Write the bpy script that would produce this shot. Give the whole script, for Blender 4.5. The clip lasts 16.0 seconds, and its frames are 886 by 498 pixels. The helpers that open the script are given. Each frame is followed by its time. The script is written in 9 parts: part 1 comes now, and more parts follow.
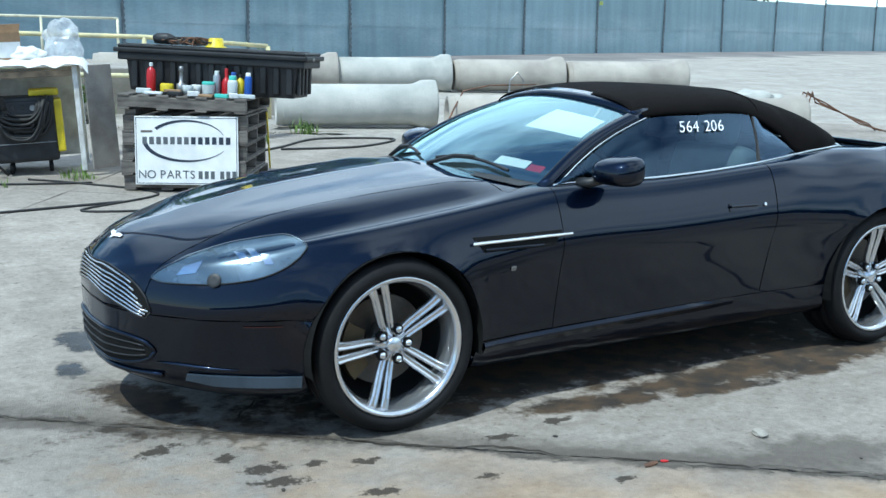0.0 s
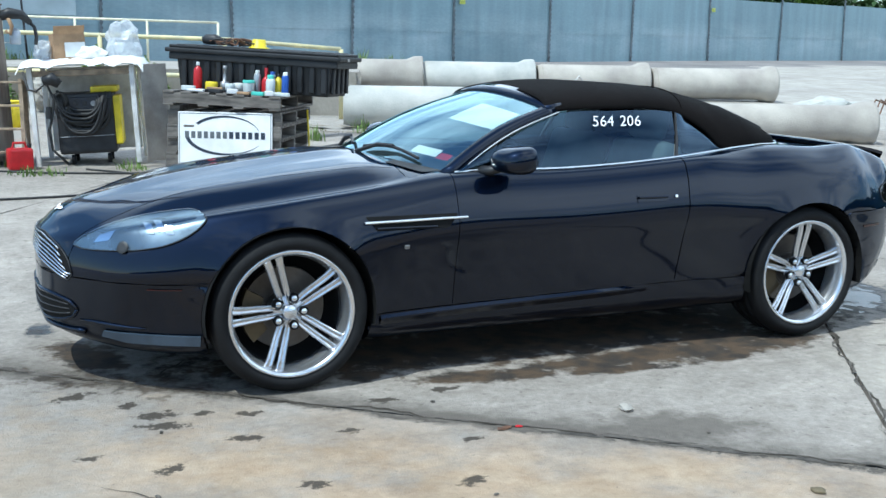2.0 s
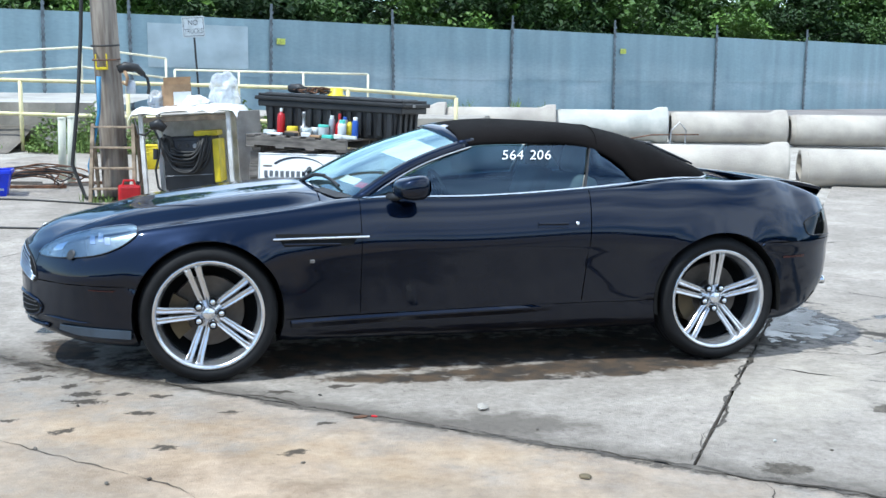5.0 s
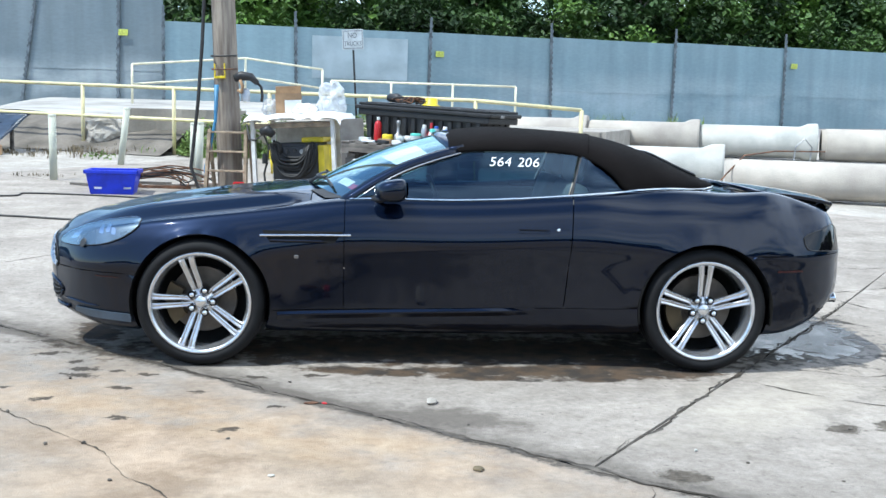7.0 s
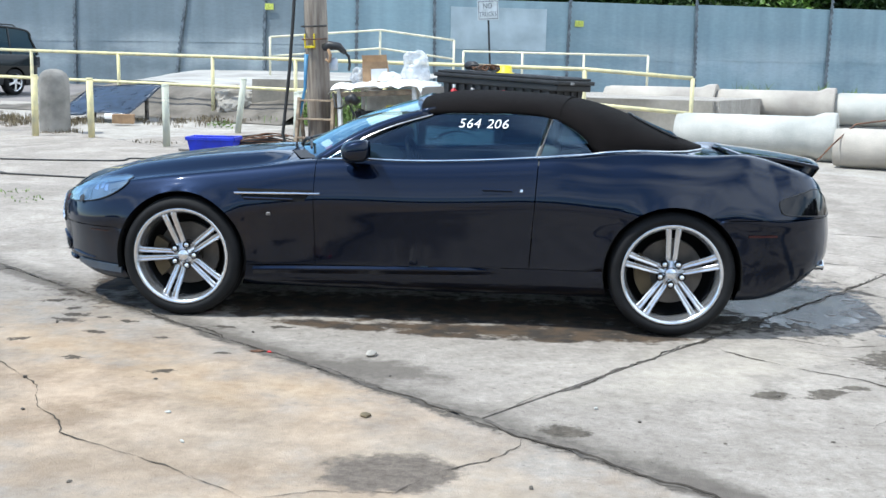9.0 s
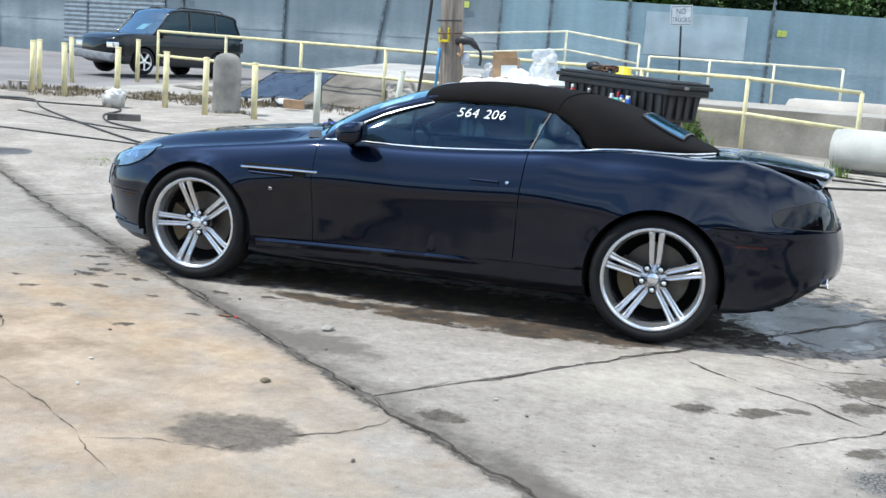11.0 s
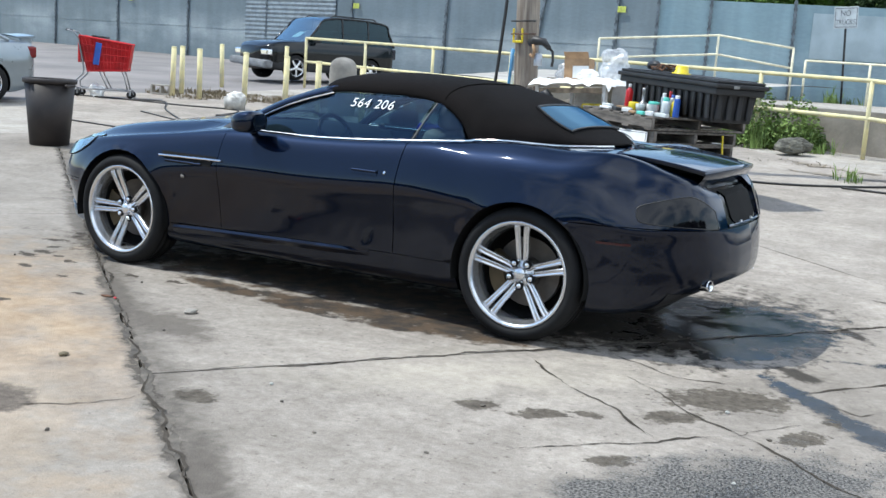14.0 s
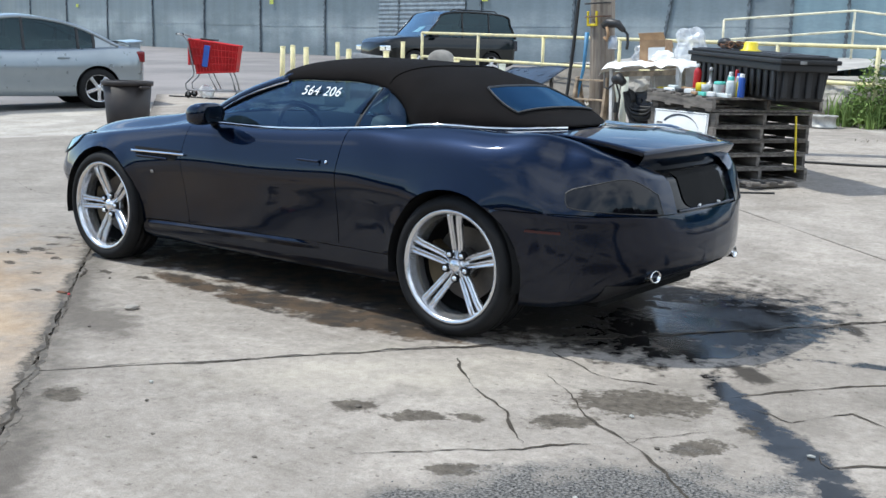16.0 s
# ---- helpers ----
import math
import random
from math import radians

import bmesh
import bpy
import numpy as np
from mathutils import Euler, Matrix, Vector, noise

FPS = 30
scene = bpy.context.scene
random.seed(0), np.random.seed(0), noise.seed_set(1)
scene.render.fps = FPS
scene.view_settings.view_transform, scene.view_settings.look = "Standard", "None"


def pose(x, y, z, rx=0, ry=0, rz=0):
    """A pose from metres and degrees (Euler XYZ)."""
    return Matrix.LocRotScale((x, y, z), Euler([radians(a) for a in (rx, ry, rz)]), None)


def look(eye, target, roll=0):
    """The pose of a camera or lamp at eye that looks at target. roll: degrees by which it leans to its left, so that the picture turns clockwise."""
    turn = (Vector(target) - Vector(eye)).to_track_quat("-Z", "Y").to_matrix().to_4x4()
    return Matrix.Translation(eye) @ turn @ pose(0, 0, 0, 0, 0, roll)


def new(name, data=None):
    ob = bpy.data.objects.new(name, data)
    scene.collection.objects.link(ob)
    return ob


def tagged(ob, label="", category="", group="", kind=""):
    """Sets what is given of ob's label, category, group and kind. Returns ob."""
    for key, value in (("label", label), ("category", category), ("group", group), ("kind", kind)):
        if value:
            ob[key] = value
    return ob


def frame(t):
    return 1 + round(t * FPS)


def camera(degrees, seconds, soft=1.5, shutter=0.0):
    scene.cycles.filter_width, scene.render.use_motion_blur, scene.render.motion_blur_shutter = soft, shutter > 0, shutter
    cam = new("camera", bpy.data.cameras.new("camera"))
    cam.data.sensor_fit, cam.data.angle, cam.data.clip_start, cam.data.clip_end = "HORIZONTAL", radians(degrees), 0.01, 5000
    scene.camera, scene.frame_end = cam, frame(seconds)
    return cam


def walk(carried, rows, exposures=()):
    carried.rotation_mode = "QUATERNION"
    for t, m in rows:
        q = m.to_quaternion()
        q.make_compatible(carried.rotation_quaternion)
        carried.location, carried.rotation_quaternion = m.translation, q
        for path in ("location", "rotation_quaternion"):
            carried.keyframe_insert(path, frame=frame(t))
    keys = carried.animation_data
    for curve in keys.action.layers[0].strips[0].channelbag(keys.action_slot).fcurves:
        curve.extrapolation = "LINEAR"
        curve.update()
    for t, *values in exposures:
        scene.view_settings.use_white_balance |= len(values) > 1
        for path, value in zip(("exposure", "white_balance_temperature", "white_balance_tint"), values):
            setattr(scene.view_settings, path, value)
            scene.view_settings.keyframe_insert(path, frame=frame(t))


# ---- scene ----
cam = camera(44.7, 16.0)
PATH = [
    (0, (-3.247, -4.335, 1.473), (-2.251, -2.64, 1.105), 0.6),
    (0.5, (-3.062, -4.482, 1.479), (-2.05, -2.795, 1.12), -0.0),
    (1, (-2.892, -4.702, 1.456), (-1.993, -2.954, 1.084), 0.6),
    (1.5, (-2.73, -4.925, 1.455), (-1.823, -3.181, 1.086), 0.1),
    (2, (-2.579, -5.115, 1.441), (-1.785, -3.315, 1.082), 1.0),
    (2.5, (-2.472, -5.325, 1.419), (-1.732, -3.499, 1.079), 0.2),
    (3, (-2.327, -5.569, 1.458), (-1.705, -3.697, 1.126), 1.1),
    (3.5, (-2.123, -5.713, 1.401), (-1.532, -3.834, 1.057), 1.2),
    (4, (-1.93, -5.857, 1.407), (-1.379, -3.951, 1.149), 0.4),
    (4.5, (-1.701, -6.063, 1.401), (-1.26, -4.136, 1.097), 0.7),
    (4.7, (-1.6, -6.112, 1.414), (-1.135, -4.188, 1.128), 0.5),
    (6.8, (-0.555, -6.555, 1.384), (-0.393, -4.578, 1.132), 2.1),
    (7, (-0.423, -6.563, 1.4), (-0.304, -4.583, 1.145), 1.5),
    (7.5, (-0.13, -6.645, 1.382), (-0.057, -4.669, 1.086), 0.7),
    (8, (0.157, -6.695, 1.392), (0.1, -4.717, 1.1), 0.3),
    (8.5, (0.443, -6.672, 1.378), (0.289, -4.703, 1.059), 1.7),
    (9, (0.709, -6.679, 1.37), (0.512, -4.713, 1.058), 1.2),
    (9.2, (0.847, -6.695, 1.363), (0.592, -4.736, 1.05), 1.4),
    (11.3, (2.167, -6.429, 1.346), (1.534, -4.558, 1.036), 3.1),
    (11.5, (2.298, -6.402, 1.357), (1.649, -4.533, 1.069), 1.9),
    (12, (2.626, -6.351, 1.362), (1.893, -4.52, 1.03), 3.0),
    (12.5, (2.891, -6.213, 1.356), (2.094, -4.404, 1.057), 2.1),
    (13, (3.132, -6.052, 1.357), (2.298, -4.262, 1.037), 1.7),
    (13.5, (3.385, -5.894, 1.371), (2.467, -4.155, 1.006), 4.7),
    (14, (3.59, -5.718, 1.356), (2.65, -3.985, 1.023), 3.9),
    (14.5, (3.772, -5.525, 1.354), (2.784, -3.819, 1.016), 2.8),
    (15, (4.021, -5.326, 1.348), (2.894, -3.707, 1.021), 2.8),
    (15.5, (4.211, -5.1, 1.344), (3.057, -3.501, 1.013), 3.1),
    (16, (4.39, -4.851, 1.345), (3.197, -3.286, 0.987), 1.6),
]
walk(cam, [(t, look(eye, target, roll)) for t, eye, target, roll in PATH], [(0, 0.11, 5510, -4), (2, 0.26, 5600, -1), (3.5, 0.39, 5660, 2), (7, 0.55, 5880, 4), (9, 0.49, 6000, 5), (12.5, 0.38, 6090, 5), (16, 0.22, 6150, 6)])

# ---- world, sun, exposure ----
from mathutils.bvhtree import BVHTree

SUN_TO = Vector((-0.46, -0.20, 0.86)).normalized()
world = bpy.data.worlds.new("sky")
scene.world = world
world.use_nodes = True
wn = world.node_tree.nodes
sky = wn.new("ShaderNodeTexSky")
sky.sky_type, sky.sun_disc = "NISHITA", False
sky.sun_elevation = math.asin(SUN_TO.z)
sky.sun_rotation = math.atan2(SUN_TO.x, SUN_TO.y)
sky.air_density, sky.dust_density, sky.ozone_density = 1.0, 0.45, 1.2
# scattered fair-weather clouds mixed over the clear sky
sky_co, sky_xyz = wn.new("ShaderNodeTexCoord"), wn.new("ShaderNodeSeparateXYZ")
lift, plane = wn.new("ShaderNodeMath"), wn.new("ShaderNodeCombineXYZ")
lift.operation, lift.inputs[1].default_value = "ADD", 0.16
cloud_map = wn.new("ShaderNodeMapping")
cloud_map.inputs["Location"].default_value = (3.1, 1.7, 0.0)
world.node_tree.links.new(sky_co.outputs["Generated"], sky_xyz.inputs["Vector"])
world.node_tree.links.new(sky_xyz.outputs["Z"], lift.inputs[0])
for axis in "XY":
    over = wn.new("ShaderNodeMath")
    over.operation = "DIVIDE"
    world.node_tree.links.new(sky_xyz.outputs[axis], over.inputs[0])
    world.node_tree.links.new(lift.outputs["Value"], over.inputs[1])
    world.node_tree.links.new(over.outputs["Value"], plane.inputs[axis])
cloud_noise = wn.new("ShaderNodeTexNoise")
cloud_noise.inputs["Scale"].default_value = 1.25
cloud_noise.inputs["Detail"].default_value = 7.0
cloud_noise.inputs["Roughness"].default_value = 0.55
cloud_ramp = wn.new("ShaderNodeValToRGB")
cloud_ramp.color_ramp.elements[0].position, cloud_ramp.color_ramp.elements[1].position = 0.45, 0.68
cloud_mix = wn.new("ShaderNodeMixRGB")
cloud_mix.inputs["Color2"].default_value = (8.9, 9.4, 10.3, 1)
wl = world.node_tree.links
wl.new(plane.outputs["Vector"], cloud_map.inputs["Vector"])
wl.new(cloud_map.outputs["Vector"], cloud_noise.inputs["Vector"])
high, thin = wn.new("ShaderNodeMapRange"), wn.new("ShaderNodeMath")
high.inputs["From Min"].default_value, high.inputs["From Max"].default_value = 0.58, 1.0
high.inputs["To Min"].default_value, high.inputs["To Max"].default_value = 0.0, 0.03
thin.operation = "SUBTRACT"
wl.new(sky_xyz.outputs["Z"], high.inputs["Value"])
low_sky, hazy = wn.new("ShaderNodeMapRange"), wn.new("ShaderNodeMath")
low_sky.inputs["From Min"].default_value, low_sky.inputs["From Max"].default_value = 0.12, 0.36
low_sky.inputs["To Min"].default_value, low_sky.inputs["To Max"].default_value = 0.12, 0.0
wl.new(sky_xyz.outputs["Z"], low_sky.inputs["Value"])
wl.new(high.outputs["Result"], hazy.inputs[0])
wl.new(low_sky.outputs["Result"], hazy.inputs[1])
wl.new(cloud_noise.outputs["Fac"], thin.inputs[0])
wl.new(hazy.outputs["Value"], thin.inputs[1])
# the cloud thins out towards the west
west, clearing = wn.new("ShaderNodeMapRange"), wn.new("ShaderNodeMath")
west.inputs["From Min"].default_value, west.inputs["From Max"].default_value = -0.32, 0.30
west.inputs["To Min"].default_value, west.inputs["To Max"].default_value = -0.09, 0.12
wl.new(sky_xyz.outputs["X"], west.inputs["Value"])
wl.new(thin.outputs["Value"], clearing.inputs[0])
wl.new(west.outputs["Result"], clearing.inputs[1])
# and gathers towards the north-east
ne = wn.new("ShaderNodeVectorMath")
ne.operation, ne.inputs[1].default_value = "DOT_PRODUCT", (0.66, 0.75, 0.0)
wl.new(sky_co.outputs["Generated"], ne.inputs[0])
north, gathered = wn.new("ShaderNodeMapRange"), wn.new("ShaderNodeMath")
north.inputs["From Min"].default_value, north.inputs["From Max"].default_value = 0.40, 0.80
north.inputs["To Min"].default_value, north.inputs["To Max"].default_value = 0.0, 0.075
wl.new(ne.outputs["Value"], north.inputs["Value"])
wl.new(clearing.outputs["Value"], gathered.inputs[0])
wl.new(north.outputs["Result"], gathered.inputs[1])
wl.new(gathered.outputs["Value"], cloud_ramp.inputs["Fac"])
wl.new(cloud_ramp.outputs["Color"], cloud_mix.inputs["Fac"])
wl.new(sky.outputs["Color"], cloud_mix.inputs["Color1"])
wl.new(cloud_mix.outputs["Color"], wn["Background"].inputs["Color"])
wn["Background"].inputs["Strength"].default_value = 0.165

sun = new("sun", bpy.data.lights.new("sun", "SUN"))
sun.data.energy, sun.data.angle, sun.data.color = 3.7, radians(0.6), (1.0, 0.955, 0.88)
sun.matrix_world = look((0, 0, 20), Vector((0, 0, 20)) - SUN_TO)


# ---- mesh helpers ----
def part(name, bm, material, parent=None, label="", smooth=False, at=None):
    """Links a bmesh as one mesh object under a thing or part."""
    me = bpy.data.meshes.new(name)
    bm.to_mesh(me)
    bm.free()
    for m in material if isinstance(material, (list, tuple)) else [material]:
        me.materials.append(m)
    if smooth:
        me.polygons.foreach_set("use_smooth", [True] * len(me.polygons))
    ob = new(name, me)
    if parent:
        ob.parent = parent
    if at is not None:
        ob.matrix_basis = at
    return tagged(ob, label)


def thing(name, at, label, category, group="", kind=""):
    return tagged(place_empty(name, at), label, category, group, kind)


def place_empty(name, at):
    ob = new(name)
    ob.empty_display_size = 0.1
    ob.matrix_basis = at
    return ob


def soften(bm, edges, w, seg=1):
    if w > 0:
        bmesh.ops.bevel(bm, geom=list(edges), offset=w, segments=seg, affect="EDGES", profile=0.6, clamp_overlap=True)


def box(bm, x0, x1, y0, y1, z0, z1, bevel=0.0, m=None, seg=1):
    vs = [bm.verts.new((x, y, z)) for z in (z0, z1) for y in (y0, y1) for x in (x0, x1)]
    fs = [bm.faces.new([vs[i] for i in q]) for q in ((0, 2, 3, 1), (4, 5, 7, 6), (0, 1, 5, 4), (2, 6, 7, 3), (0, 4, 6, 2), (1, 3, 7, 5))]
    if m is not None:
        bmesh.ops.transform(bm, matrix=m, verts=vs)
    if bevel > 0:
        soften(bm, {e for f in fs for e in f.edges}, bevel, seg)
    return vs


def ring(bm, c, ax, ay, n):
    return [bm.verts.new(c + ax * math.cos(2 * math.pi * i / n) + ay * math.sin(2 * math.pi * i / n)) for i in range(n)]


def skin(bm, rings, closed=True, caps=True):
    for a, b in zip(rings, rings[1:]):
        n = len(a)
        for i in range(n if closed else n - 1):
            j = (i + 1) % n
            bm.faces.new((a[i], a[j], b[j], b[i]))
    if caps and closed:
        bm.faces.new(rings[0][::-1])
        bm.faces.new(rings[-1])


def tube(bm, pts, r, n=8, caps=True):
    """A round bar along points; r may be one radius or one for each point."""
    pts = [Vector(p) for p in pts]
    rs = r if isinstance(r, (list, tuple)) else [r] * len(pts)
    side, out = None, []
    for i, p in enumerate(pts):
        d = (pts[min(i + 1, len(pts) - 1)] - pts[max(i - 1, 0)]).normalized()
        if side is None:
            side = d.orthogonal().normalized()
        side = (side - d * side.dot(d)).normalized()
        out.append(ring(bm, p, side * rs[i], d.cross(side) * rs[i], n))
    skin(bm, out, True, caps)


def lathe(bm, profile, n=32, m=None, closed=False):
    """Turns (radius, height) points round z."""
    rings = []
    for r, z in profile:
        rings.append([bm.verts.new((r * math.cos(2 * math.pi * i / n), r * math.sin(2 * math.pi * i / n), z)) for i in range(n)])
    for a, b in zip(rings, rings[1:] + ([rings[0]] if closed else [])):
        for i in range(n):
            bm.faces.new((a[i], a[(i + 1) % n], b[(i + 1) % n], b[i]))
    vs = [v for r in rings for v in r]
    if m is not None:
        bmesh.ops.transform(bm, matrix=m, verts=vs)
    return rings


def sheet(bm, rows):
    """A surface through rows of points."""
    vs = [[bm.verts.new(p) for p in row] for row in rows]
    for a, b in zip(vs, vs[1:]):
        for i in range(len(a) - 1):
            bm.faces.new((a[i], a[i + 1], b[i + 1], b[i]))
    return vs


def curve(points, smooth=True):
    """A smooth function through (x, value) points."""
    xs, ys = np.array([p[0] for p in points], float), np.array([p[1] for p in points], float)
    d = np.diff(ys) / np.diff(xs)
    m = np.r_[d[0], (d[:-1] + d[1:]) / 2, d[-1]]
    for i in range(len(d)):
        if d[i] == 0:
            m[i] = m[i + 1] = 0
    flips = np.r_[False, d[:-1] * d[1:] < 0, False]
    m[flips] = 0

    def f(x):
        x = min(max(x, xs[0]), xs[-1])
        i = min(max(int(np.searchsorted(xs, x)) - 1, 0), len(d) - 1)
        h = xs[i + 1] - xs[i]
        t = (x - xs[i]) / h
        return float((2 * t**3 - 3 * t * t + 1) * ys[i] + (t**3 - 2 * t * t + t) * h * m[i] + (3 * t * t - 2 * t**3) * ys[i + 1] + (t**3 - t * t) * h * m[i + 1])
    return f


def lerp(a, b, t):
    return a + (b - a) * t


def smoothstep(a, b, x):
    t = min(max((x - a) / (b - a), 0), 1)
    return t * t * (3 - 2 * t)


# ---- materials ----
def material(name):
    m = bpy.data.materials.new(name)
    m.use_nodes = True
    return m, m.node_tree.nodes, m.node_tree.links, m.node_tree.nodes["Principled BSDF"]


def plain(name, color, rough=0.5, metal=0.0, vary=0.15, scale=6.0, bump=0.0, bump_scale=60.0, coat=0.0, second=None, spec=0.5, rough_vary=0.1, local=True, random=0.0, stretch=(1, 1, 1)):
    """A surface with two scales of variation: broad stains and fine grain, with relief."""
    m, n, l, b = material(name)
    co = n.new("ShaderNodeTexCoord")
    mp = n.new("ShaderNodeMapping")
    mp.inputs["Scale"].default_value = stretch
    if local:
        l.new(co.outputs["Object"], mp.inputs["Vector"])
    else:
        geo = n.new("ShaderNodeNewGeometry")
        l.new(geo.outputs["Position"], mp.inputs["Vector"])
    big, fine = n.new("ShaderNodeTexNoise"), n.new("ShaderNodeTexNoise")
    for t, s, d in ((big, scale, 5.0), (fine, bump_scale, 4.0)):
        t.inputs["Scale"].default_value, t.inputs["Detail"].default_value = s, d
        l.new(mp.outputs["Vector"], t.inputs["Vector"])
    c2 = second or tuple(max(v * (1 - 2.2 * vary), 0) for v in color)
    c1 = tuple(min(v * (1 + vary), 1) for v in color)
    r = n.new("ShaderNodeValToRGB")
    r.color_ramp.elements[0].position, r.color_ramp.elements[1].position = 0.32, 0.64
    r.color_ramp.elements[0].color, r.color_ramp.elements[1].color = (*c2, 1), (*c1, 1)
    l.new(big.outputs["Fac"], r.inputs["Fac"])
    g = n.new("ShaderNodeMixRGB")
    g.blend_type = "MULTIPLY"
    g.inputs["Fac"].default_value = min(1.0, vary * 2.5)
    gr = n.new("ShaderNodeMapRange")
    gr.inputs["To Min"].default_value, gr.inputs["To Max"].default_value = 0.72, 1.25
    l.new(fine.outputs["Fac"], gr.inputs["Value"])
    l.new(r.outputs["Color"], g.inputs["Color1"])
    l.new(gr.outputs["Result"], g.inputs["Color2"])
    out = g.outputs["Color"]
    if random > 0:
        info, hsv, rr = n.new("ShaderNodeObjectInfo"), n.new("ShaderNodeHueSaturation"), n.new("ShaderNodeMapRange")
        rr.inputs["To Min"].default_value, rr.inputs["To Max"].default_value = 1 - random, 1 + random
        l.new(info.outputs["Random"], rr.inputs["Value"])
        l.new(rr.outputs["Result"], hsv.inputs["Value"])
        l.new(out, hsv.inputs["Color"])
        out = hsv.outputs["Color"]
    l.new(out, b.inputs["Base Color"])
    rv = n.new("ShaderNodeMapRange")
    rv.inputs["To Min"].default_value, rv.inputs["To Max"].default_value = max(rough - rough_vary, 0.02), min(rough + rough_vary, 1)
    l.new(big.outputs["Fac"], rv.inputs["Value"])
    l.new(rv.outputs["Result"], b.inputs["Roughness"])
    b.inputs["Metallic"].default_value = metal
    b.inputs["Specular IOR Level"].default_value = spec
    b.inputs["Coat Weight"].default_value = coat
    b.inputs["Coat Roughness"].default_value = 0.03
    if bump > 0:
        bp = n.new("ShaderNodeBump")
        bp.inputs["Strength"].default_value = bump
        bp.inputs["Distance"].default_value = 0.01
        l.new(fine.outputs["Fac"], bp.inputs["Height"])
        l.new(bp.outputs["Normal"], b.inputs["Normal"])
    return m


def glass(name, tint=(0.5, 0.6, 0.62), alpha=0.5, rough=0.02, base=0.07, sheen=(0.74, 0.91, 1.0)):
    """Tinted pane: partly see-through, with a clear gloss."""
    m, n, l, b = material(name)
    clear, gloss, mix, facing = n.new("ShaderNodeBsdfTransparent"), n.new("ShaderNodeBsdfGlossy"), n.new("ShaderNodeMixShader"), n.new("ShaderNodeLayerWeight")
    power, gain = n.new("ShaderNodeMath"), n.new("ShaderNodeMapRange")
    clear.inputs["Color"].default_value = (*[t * alpha for t in tint], 1)
    gloss.inputs["Roughness"].default_value = rough
    gloss.inputs["Color"].default_value = (*sheen, 1)
    power.operation = "POWER"
    power.inputs[1].default_value = 3.2
    gain.inputs["To Min"].default_value, gain.inputs["To Max"].default_value = base, 1.0
    l.new(facing.outputs["Facing"], power.inputs[0])
    l.new(power.outputs["Value"], gain.inputs["Value"])
    l.new(gain.outputs["Result"], mix.inputs["Fac"])
    l.new(clear.outputs["BSDF"], mix.inputs[1])
    l.new(gloss.outputs["BSDF"], mix.inputs[2])
    l.new(mix.outputs["Shader"], n["Material Output"].inputs["Surface"])
    return m


RUBBER = plain("tyre rubber", (0.0095, 0.0095, 0.010), 0.72, vary=0.2, scale=9, bump=0.15, spec=0.25)
BLACK = plain("black plastic", (0.02, 0.02, 0.021), 0.5, vary=0.25, scale=8, bump=0.1)
# Black linings and openings; the shade inside them is put into this near-black.
DARK = plain("shaded recess black", (0.008, 0.008, 0.008), 0.85, vary=0.2, spec=0.2)
CHROME = plain("bright trim", (0.72, 0.73, 0.74), 0.16, metal=1.0, vary=0.05, rough_vary=0.05)
ALLOY = plain("painted alloy", (0.66, 0.67, 0.69), 0.24, metal=0.88, vary=0.06, coat=0.4, rough_vary=0.06)
STEEL = plain("dull steel", (0.36, 0.36, 0.36), 0.45, metal=0.8, vary=0.2)
GALV = plain("dirty galvanised post", (0.150, 0.175, 0.195), 0.55, metal=0.4, vary=0.25)
GREY_STEEL = plain("chalky bare steel", (0.42, 0.41, 0.38), 0.55, metal=0.3, vary=0.2, scale=9)
RUST = plain("rusty steel", (0.16, 0.08, 0.045), 0.85, vary=0.3, scale=12, bump=0.3, second=(0.06, 0.035, 0.025))
YELLOW_RAIL = plain("faded yellow paint", (0.66, 0.58, 0.30), 0.6, vary=0.12, scale=5, bump=0.1, second=(0.50, 0.46, 0.30), random=0.06)
CREAM_RAIL = plain("bleached cream paint", (0.72, 0.68, 0.50), 0.6, vary=0.12, scale=5, bump=0.1, second=(0.55, 0.50, 0.36))
WOOD_POLE = plain("weathered pole wood", (0.25, 0.215, 0.175), 0.85, vary=0.28, scale=5, bump=0.5, bump_scale=26, stretch=(4, 4, 0.35), second=(0.13, 0.10, 0.08))
WOOD_GREY = plain("grey pallet wood", (0.155, 0.138, 0.120), 0.9, vary=0.25, scale=7, bump=0.4, bump_scale=40, stretch=(0.6, 3, 3), second=(0.060, 0.053, 0.047), random=0.25)
WOOD_LADDER = plain("dry ladder wood", (0.33, 0.25, 0.17), 0.8, vary=0.25, scale=8, bump=0.3)
PIPE = plain("cast concrete pipe", (0.40, 0.365, 0.315), 0.9, vary=0.14, scale=1.6, bump=0.35, bump_scale=45, second=(0.30, 0.27, 0.235), random=0.12)
PIPE_PALE = plain("chalky pipe", (0.46, 0.45, 0.41), 0.9, vary=0.14, scale=2.0, bump=0.35, bump_scale=45, second=(0.36, 0.36, 0.33))
WALLCON = plain("old cast concrete", (0.40, 0.37, 0.32), 0.92, vary=0.2, scale=1.2, bump=0.5, bump_scale=20, second=(0.22, 0.20, 0.175))
BOXPL = plain("black moulded plastic", (0.012, 0.0125, 0.014), 0.55, vary=0.3, scale=5, bump=0.2)
WHITE = plain("white paint", (0.80, 0.80, 0.78), 0.55, vary=0.06, scale=5)
PALEBOARD = plain("chipped white board", (0.74, 0.73, 0.70), 0.7, vary=0.12, scale=6, bump=0.2, second=(0.52, 0.50, 0.46))
RED = plain("red plastic", (0.52, 0.015, 0.02), 0.35, vary=0.12)
